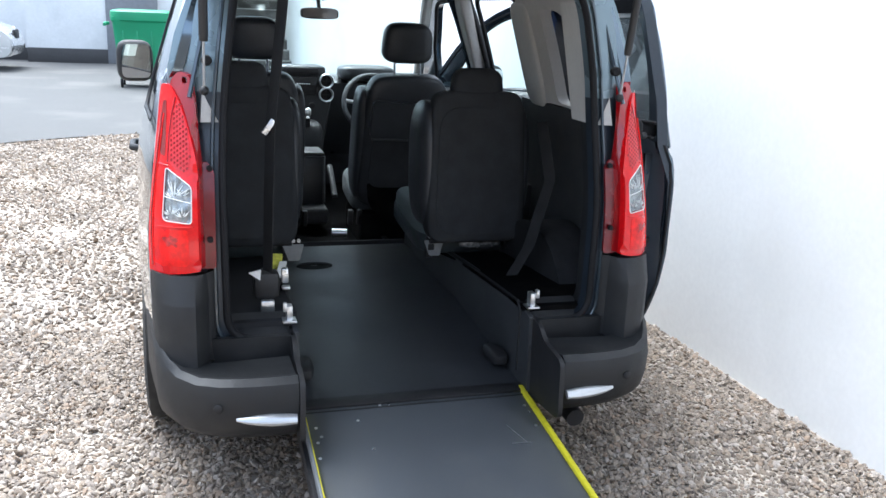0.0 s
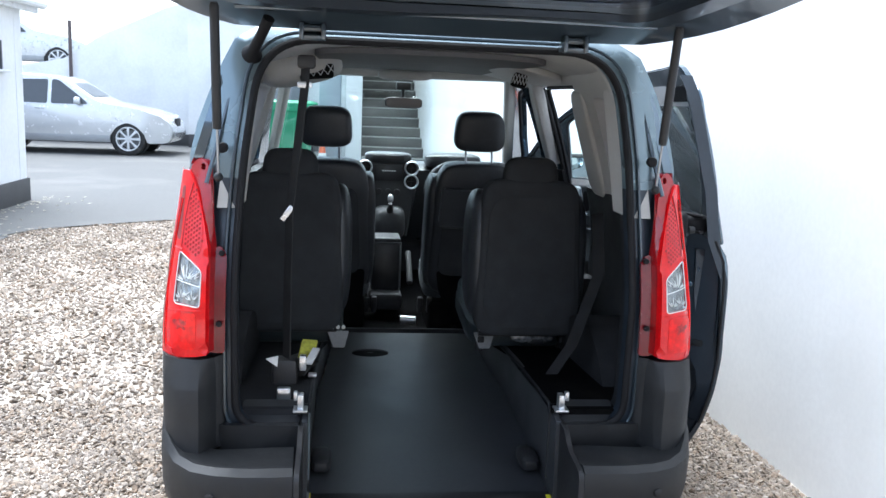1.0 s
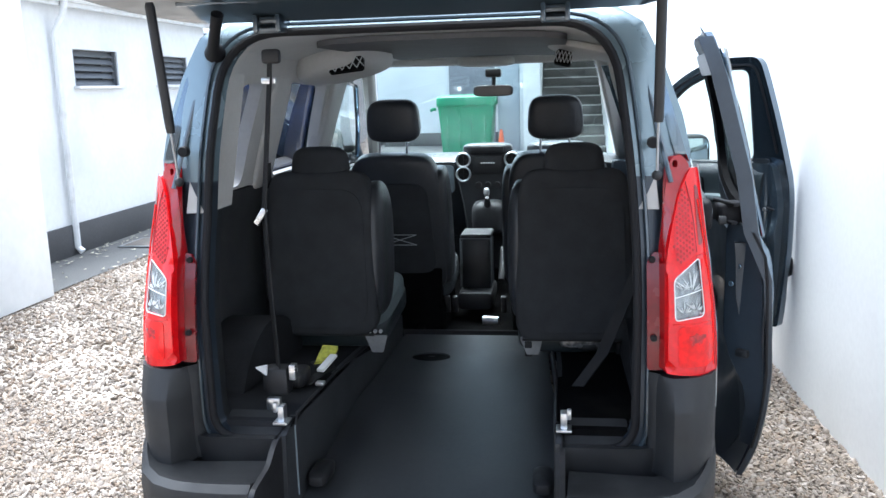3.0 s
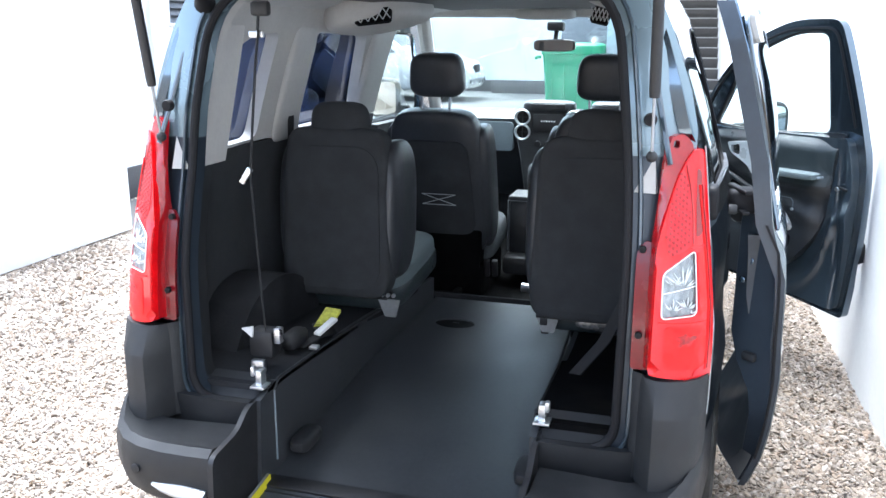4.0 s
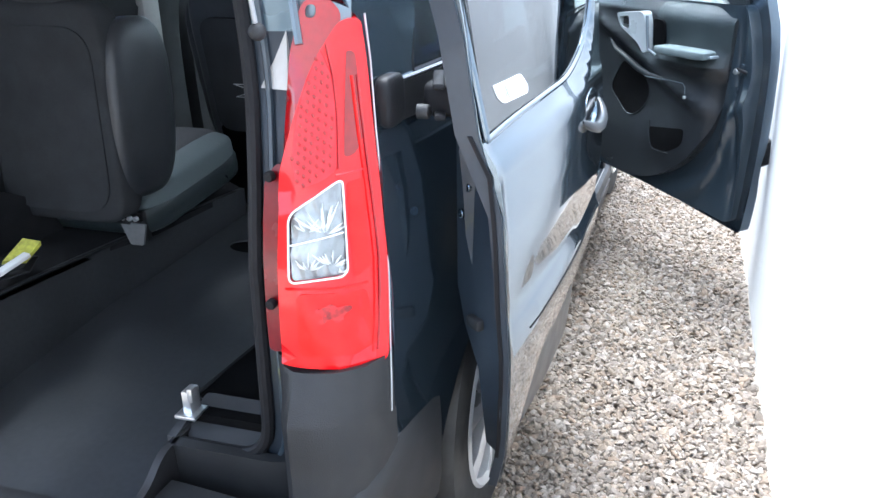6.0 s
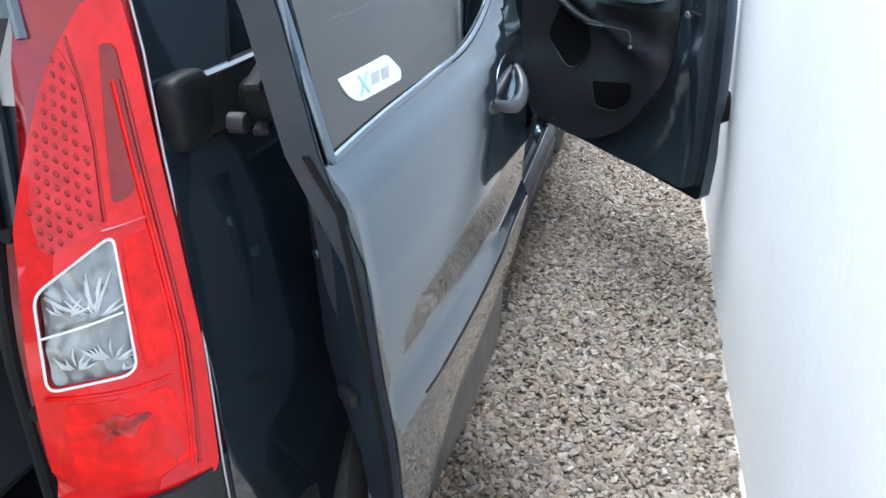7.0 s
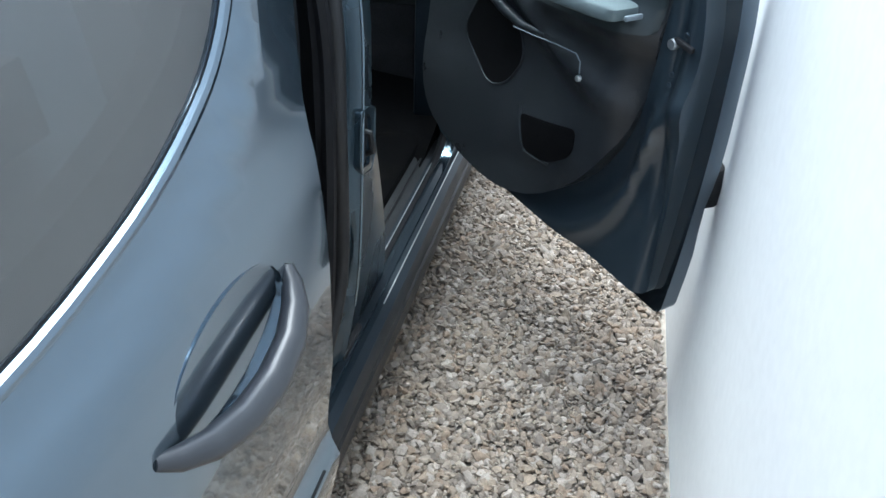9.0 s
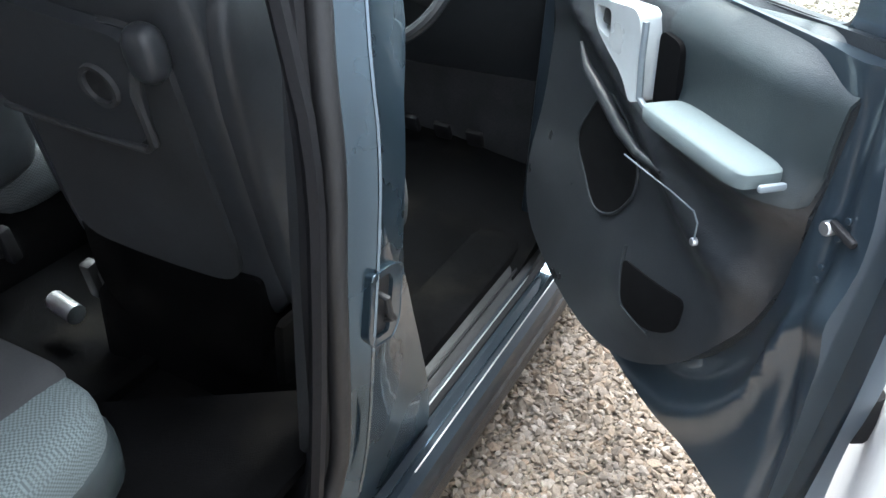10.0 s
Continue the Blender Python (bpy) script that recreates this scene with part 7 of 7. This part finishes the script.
part("strap_label", boxed((0.028, 0.105, 0.012), Matrix.Translation((-0.405, 0.54, 0.625)) @ Matrix.Rotation(-0.25, 4, "Z") @ Matrix.Rotation(0.25, 4, "X"), 0.003), WHITE_PLASTIC, ties, "white strap label")
tb = bmesh.new()
cushion(tb, (0.06, 0.13, 0.06), (-0.475, 0.44, 0.61), 0.6, 16, 10)
part("strap_reel", tb, BLACK, ties)
part("strap_hook", boxed((0.03, 0.03, 0.012), (-0.40, 0.43, 0.590), 0.004), STEEL, ties)

# ---------------------------------------------------------------- far things: bin, cone, parked cars, post
def bin_container():
    b = thing("wheeled_bin", "large green plastic four-wheeled refuse bin", "bin", at=(-1.42, 14.4, 0))
    rings = []
    for z, k in ((0.16, 0.84), (0.30, 0.88), (0.8, 0.94), (1.15, 1.0), (1.18, 1.05), (1.24, 1.05)):
        rings.append([(x * k, y * k, z) for x, y in rounded([(-0.53, -0.42), (0.53, -0.42), (0.53, 0.42), (-0.53, 0.42)], 0.06)])
    part("body", loft(rings), BIN_GREEN, b)
    lid = bmesh.new()
    cushion(lid, (1.16, 0.95, 0.24), (0, 0.0, 1.26), 0.4, 32, 12)
    part("lid", lid, BIN_GREEN, b)
    for k in range(4):
        part("rib", boxed((0.03, 0.03, 0.75), (-0.36 + 0.24 * k, -0.395, 0.70), 0.008), BIN_GREEN, b)
    part("lifting_bar", tube([(-0.60, -0.2, 1.12), (-0.66, -0.25, 1.12), (-0.66, -0.35, 1.10)], 0.03, 8), BIN_GREEN, b)
    for x in (-0.42, 0.42):
        for y in (-0.3, 0.3):
            part("wheel", lathe([(0.02, -0.02), (0.085, -0.02), (0.09, 0.0), (0.085, 0.02), (0.02, 0.02)], Matrix.Translation((x, y, 0.09)) @ Matrix.Rotation(radians(90), 4, "Y"), 18), RUBBER, b)
            part("fork", boxed((0.06, 0.05, 0.12), (x, y, 0.14), 0.01), LOUVRE, b)


bin_container()


def cone():
    c = thing("traffic_cone", "orange and white traffic cone beside the bin", "cone", at=(-0.74, 13.9, 0))
    part("body", lathe([(0.17, 0.0), (0.17, 0.025), (0.115, 0.035), (0.09, 0.22), (0.035, 0.66), (0.022, 0.72), (0.0, 0.72)], Matrix.Identity(4), 24), CONE_ORANGE, c)
    part("sleeve", lathe([(0.094, 0.24), (0.072, 0.42), (0.070, 0.42)], Matrix.Identity(4), 24), WHITE_PLASTIC, c)


cone()


CAST = shade("painted_alloy", (0.66, 0.67, 0.68), 0.35, 0.2, var=0.05)


def parked_suv(name, label, m, paint, tall=1.0):
    """A parked estate-like car built along x, nose at +x; wheels, glass, lamps and mirror as parts."""
    c = thing(name, label, "car")
    top = [(-2.35, 0.62), (-2.38, 0.95), (-2.25, 1.08), (-1.98, 1.55), (-1.5, 1.68), (-0.6, 1.71), (0.05, 1.66), (0.75, 1.22), (0.95, 1.14), (1.75, 1.02), (2.18, 0.88), (2.38, 0.72), (2.42, 0.48)]
    low = [(2.33, 0.28), (1.90, 0.26), (1.86, 0.40), (1.72, 0.62), (1.48, 0.73), (1.24, 0.62), (1.10, 0.40), (1.06, 0.27), (-1.06, 0.27), (-1.10, 0.40), (-1.24, 0.62), (-1.48, 0.73), (-1.72, 0.62), (-1.86, 0.40), (-1.90, 0.28), (-2.30, 0.34)]
    outl = top + low

    def wide(x, z):
        w = 0.95 - 0.20 * max(0, (z - 0.95) / 0.75) ** 1.2 - 0.05 * max(0, (0.5 - z) / 0.3)
        return w - 0.14 * max(0, (abs(x) - 1.7) / 0.7) ** 2
    outl = rounded(outl, 0.10, 4)
    bm = bmesh.new()
    n = len(outl)
    cols = []
    ring = dense(outl, 0.25)
    for k in (-1.0, -0.93, -0.75, 0.0, 0.75, 0.93, 1.0):
        sh = 0.0 if abs(k) < 0.9 else 0.025 * (abs(k) - 0.9) / 0.1
        cols.append([m @ Vector((x * (1 - sh * 0.4), k * wide(x, z), z * (1 - sh) + sh * 0.7)) for x, z in ring])
    loft(cols, True, False, bm)
    for s in (-1, 1):
        sheet(outl, [], lambda x, z: m @ Vector((x * 0.99, s * (wide(x, z) + 0.005), z * 0.975 + 0.0175)), None, 0.18, bm)
    body = part("body", bm, paint, c, "", 45)
    side = -1
    for w in (rounded([(-1.85, 1.10), (-1.12, 1.10), (-1.08, 1.58), (-1.60, 1.57)], 0.06), rounded([(-1.02, 1.10), (-0.20, 1.09), (-0.20, 1.62), (-0.98, 1.59)], 0.05), rounded([(-0.12, 1.09), (0.66, 1.10), (0.50, 1.25), (0.02, 1.61), (-0.12, 1.62)], 0.05)):
        for s in (-1, 1):
            part("side_window", sheet(w, [], lambda x, z: m @ Vector((x, s * (wide(x, z) + 0.012), z * 0.975 + 0.0175)), None, 0.2), DARK_GLASS, c)
    part("windscreen", sheet([(-0.62, 0.08), (0.62, 0.08), (0.56, 0.93), (-0.56, 0.93)], [], lambda u, v: m @ Vector((0.78 - 0.73 * v - 0.02, u, 1.215 + 0.44 * v + 0.012)), None, 0.3), DARK_GLASS, c)
    for s in (-1, 1):
        part("sill_cladding", boxed((2.2, 0.03, 0.16), m @ Matrix.Translation((0, s * 0.93, 0.36)), 0.02), SUV_GREY, c)
        part("headlamp", boxed((0.30, 0.08, 0.14), m @ Matrix.Translation((2.10, s * 0.80, 0.80)) @ Matrix.Rotation(s * -0.35, 4, "Z"), 0.04), REFLECTOR, c, "clear headlamp")
        part("fog_recess", boxed((0.10, 0.20, 0.12), m @ Matrix.Translation((2.33, s * 0.66, 0.47)) @ Matrix.Rotation(s * -0.5, 4, "Z"), 0.03), BLACK, c)
        mi = bmesh.new()
        cushion(mi, (0.12, 0.22, 0.16), m @ Matrix.Translation((0.45, s * 1.02, 1.16)), 0.6, 16, 10)
        part("mirror", mi, paint, c)
        for x in (-0.35, -1.1):
            part("door_handle", boxed((0.20, 0.03, 0.03), m @ Matrix.Translation((x, s * 0.955, 0.98)), 0.01), paint, c)
        for x in (-1.48, 1.48):
            q = m @ Vector((x, s * 0.84, 0))
            wo = wheel(0, 0, 1, c, 0.0, 0.365, 0.24, 0.265, 8, CAST)
            wo.matrix_local = Matrix.Translation(q) @ Matrix.Rotation(math.atan2(m[1][0], m[0][0]), 4, "Z") @ Matrix.Rotation(s * radians(90), 4, "Z")
            part("arch_liner", lathe([(0.40, -0.24), (0.40, 0.02)], m @ Matrix.Translation((x, s * 0.80, 0.37)) @ Matrix.Rotation(s * radians(-90), 4, "X"), 28), BLACK, c)
    part("grille", boxed((0.06, 0.5, 0.22), m @ Matrix.Translation((2.36, 0, 0.72)), 0.03), BLACK, c)
    return c


parked_suv("parked_suv", "pale silver four-wheel-drive car parked across the yard", Matrix.Translation((-6.53, 17.90, 0)), SUV_PAINT)
parked_suv("parked_estate", "pale silver family car parked on the raised terrace", Matrix.Translation((-10.3, 24.9, 1.83)) @ Matrix.Rotation(radians(6), 4, "Z"), shade("pale_silver_paint", (0.60, 0.62, 0.63), 0.3, 0.3, coat=1.0))
parked_suv("parked_hatchback", "pale grey car parked behind the outbuilding", Matrix.Translation((-8.6, 14.6, 0)) @ Matrix.Rotation(radians(-80), 4, "Z"), shade("pale_grey_paint", (0.50, 0.52, 0.54), 0.3, 0.3, coat=1.0))
pb = tube([(-7.4, 20.9, -0.02), (-7.4, 20.9, 3.1)], 0.045, 10)
tagged(part("steel_post", pb, shade("rusty_post", (0.10, 0.08, 0.08), 0.7)), "thin dark steel post above the retaining wall", "post")

# ---------------------------------------------------------------- litter on the tarmac
def fallen_leaves():
    """Small curled leaves and chips strewn over the path and the edge of the gravel."""
    rng, bm = random.Random(21), bmesh.new()
    for k in range(150):
        x, y = rng.uniform(-4.36, -3.55), rng.uniform(3.9, 9.5)
        if rng.random() < 0.5:
            x = -4.36 + 0.25 * rng.random()
        a, w, h = rng.uniform(0, 6.283), rng.uniform(0.012, 0.030), rng.uniform(0.004, 0.014)
        m = Matrix.Translation((x, y, 0.010)) @ Matrix.Rotation(a, 4, "Z")
        vs = [bm.verts.new(m @ Vector(p)) for p in ((-w * 1.5, 0, h), (-w * 0.3, -w * 0.6, h * 0.2), (w * 1.5, 0, h * 0.8), (-w * 0.3, w * 0.6, h * 0.3), (0, 0, 0))]
        for i in range(4):
            bm.faces.new((vs[i], vs[(i + 1) % 4], vs[4]))
    me = part("fallen_leaves", bm, shade("dry_leaf", (0.46, 0.43, 0.34), 0.8, var=0.3, scale=20), None, "", 35, False)
    tagged(me, "dry pale leaves strewn over the tarmac path", "leaves", kind="stuff")


fallen_leaves()
dc = thing("drain_cover", "flat rusty grey drain cover let into the tarmac path", "drain cover", at=(-3.92, 6.07, 0.006))
part("frame", boxed((0.42, 0.52, 0.012), (0, 0, 0.004), 0.003), LOUVRE, dc)
part("lid", boxed((0.34, 0.44, 0.010), (0, 0, 0.008), 0.003), shade("rusty_iron", (0.13, 0.115, 0.10), 0.7, 0.3, var=0.3, scale=30, bump=0.4, bscale=120), dc)

# ---------------------------------------------------------------- loose gravel
def gravel(name, boxes, spacing, size, label, seed, sunk=0.0):
    """Loose pebbles as joined small solids; boxes: stretches of the plan in x0, x1, y0, y1."""
    rng = np.random.default_rng(seed)
    phi = (1 + 5 ** 0.5) / 2
    base = np.array([(-1, phi, 0), (1, phi, 0), (-1, -phi, 0), (1, -phi, 0), (0, -1, phi), (0, 1, phi), (0, -1, -phi), (0, 1, -phi), (phi, 0, -1), (phi, 0, 1), (-phi, 0, -1), (-phi, 0, 1)], float)
    base /= np.linalg.norm(base[0])
    tri = np.array([(0, 11, 5), (0, 5, 1), (0, 1, 7), (0, 7, 10), (0, 10, 11), (1, 5, 9), (5, 11, 4), (11, 10, 2), (10, 7, 6), (7, 1, 8), (3, 9, 4), (3, 4, 2), (3, 2, 6), (3, 6, 8), (3, 8, 9), (4, 9, 5), (2, 4, 11), (6, 2, 10), (8, 6, 7), (9, 8, 1)])
    shapes = [base * (1 + 0.30 * rng.uniform(-1, 1, (12, 1))) for _ in range(14)]
    cen = []
    for x0, x1, y0, y1 in boxes:
        nx, ny = int((x1 - x0) / spacing), int((y1 - y0) / spacing)
        gx, gy = np.meshgrid(np.arange(nx), np.arange(ny))
        p = np.stack([gx.ravel(), gy.ravel()], 1) * spacing + rng.uniform(-0.55, 0.55, (nx * ny, 2)) * spacing
        cen.append(p + np.array([x0, y0]))
    cen = np.concatenate(cen)
    edge_y = np.array([TARMAC_EDGE(x) for x in np.linspace(-5, 3, 161)])
    keep = cen[:, 1] < np.interp(cen[:, 0], np.linspace(-5, 3, 161), edge_y) + rng.normal(0, 0.06, len(cen))
    keep &= cen[:, 0] < 1.607 - 0.030 * cen[:, 1]
    cen = cen[keep]
    k = len(cen)
    rad = size * rng.lognormal(0, 0.30, k)
    rad = np.clip(rad, size * 0.5, size * 1.9)
    z = rng.uniform(-0.20, 0.50 - 30 * sunk, k) * rad - sunk + 0.006 * np.sin(cen[:, 0] * 7) * np.sin(cen[:, 1] * 5)
    ang = rng.uniform(0, 2 * math.pi, k)
    tilt = rng.normal(0, 0.35, (k, 2))
    which = rng.integers(0, 14, k)
    S = np.stack(shapes)[which]
    S = S * np.stack([rad * rng.uniform(0.85, 1.35, k), rad * rng.uniform(0.7, 1.0, k), rad * rng.uniform(0.45, 0.75, k)], 1)[:, None, :]
    S[:, :, 2] += S[:, :, 0] * tilt[:, :1] + S[:, :, 1] * tilt[:, 1:]
    c, s = np.cos(ang)[:, None], np.sin(ang)[:, None]
    X, Y = S[:, :, 0] * c - S[:, :, 1] * s, S[:, :, 0] * s + S[:, :, 1] * c
    V = np.stack([X + cen[:, :1], Y + cen[:, 1:], S[:, :, 2] + z[:, None]], 2).reshape(-1, 3)
    F = (tri[None] + (np.arange(k) * 12)[:, None, None]).reshape(-1, 3)
    me = bpy.data.meshes.new(name)
    me.vertices.add(len(V))
    me.vertices.foreach_set("co", V.ravel())
    me.loops.add(F.size)
    me.loops.foreach_set("vertex_index", F.ravel().astype(np.int32))
    me.polygons.add(len(F))
    me.polygons.foreach_set("loop_start", np.arange(0, F.size, 3, dtype=np.int32))
    me.update(calc_edges=True)
    me.validate()
    me.shade_flat()
    me.materials.append(STONES)
    return tagged(new(name, me), label, "gravel", kind="stuff")


gravel("gravel", [(0.70, 1.70, 0.0, 3.6)], 0.0114, 0.0086, "pale brown and cream loose pebbles beside the car", 3)
gravel("gravel_yard", [(-2.62, 1.7, -1.32, 0.02), (-2.62, 0.72, 0.0, 1.62)], 0.0155, 0.0092, "pale loose pebbles spread round the car", 5, 0.0065)
gravel("gravel_far", [(-3.62, 1.6, 3.6, 9.4), (-3.62, 0.70, 1.6, 3.6), (-3.62, -2.6, -1.3, 1.6)], 0.030, 0.0125, "pale loose pebbles spread up to the tarmac", 7, 0.008)
gravel("gravel_behind", [(-3.62, 1.7, -3.4, -1.3)], 0.034, 0.0145, "pale loose pebbles spread behind the car", 9, 0.006)
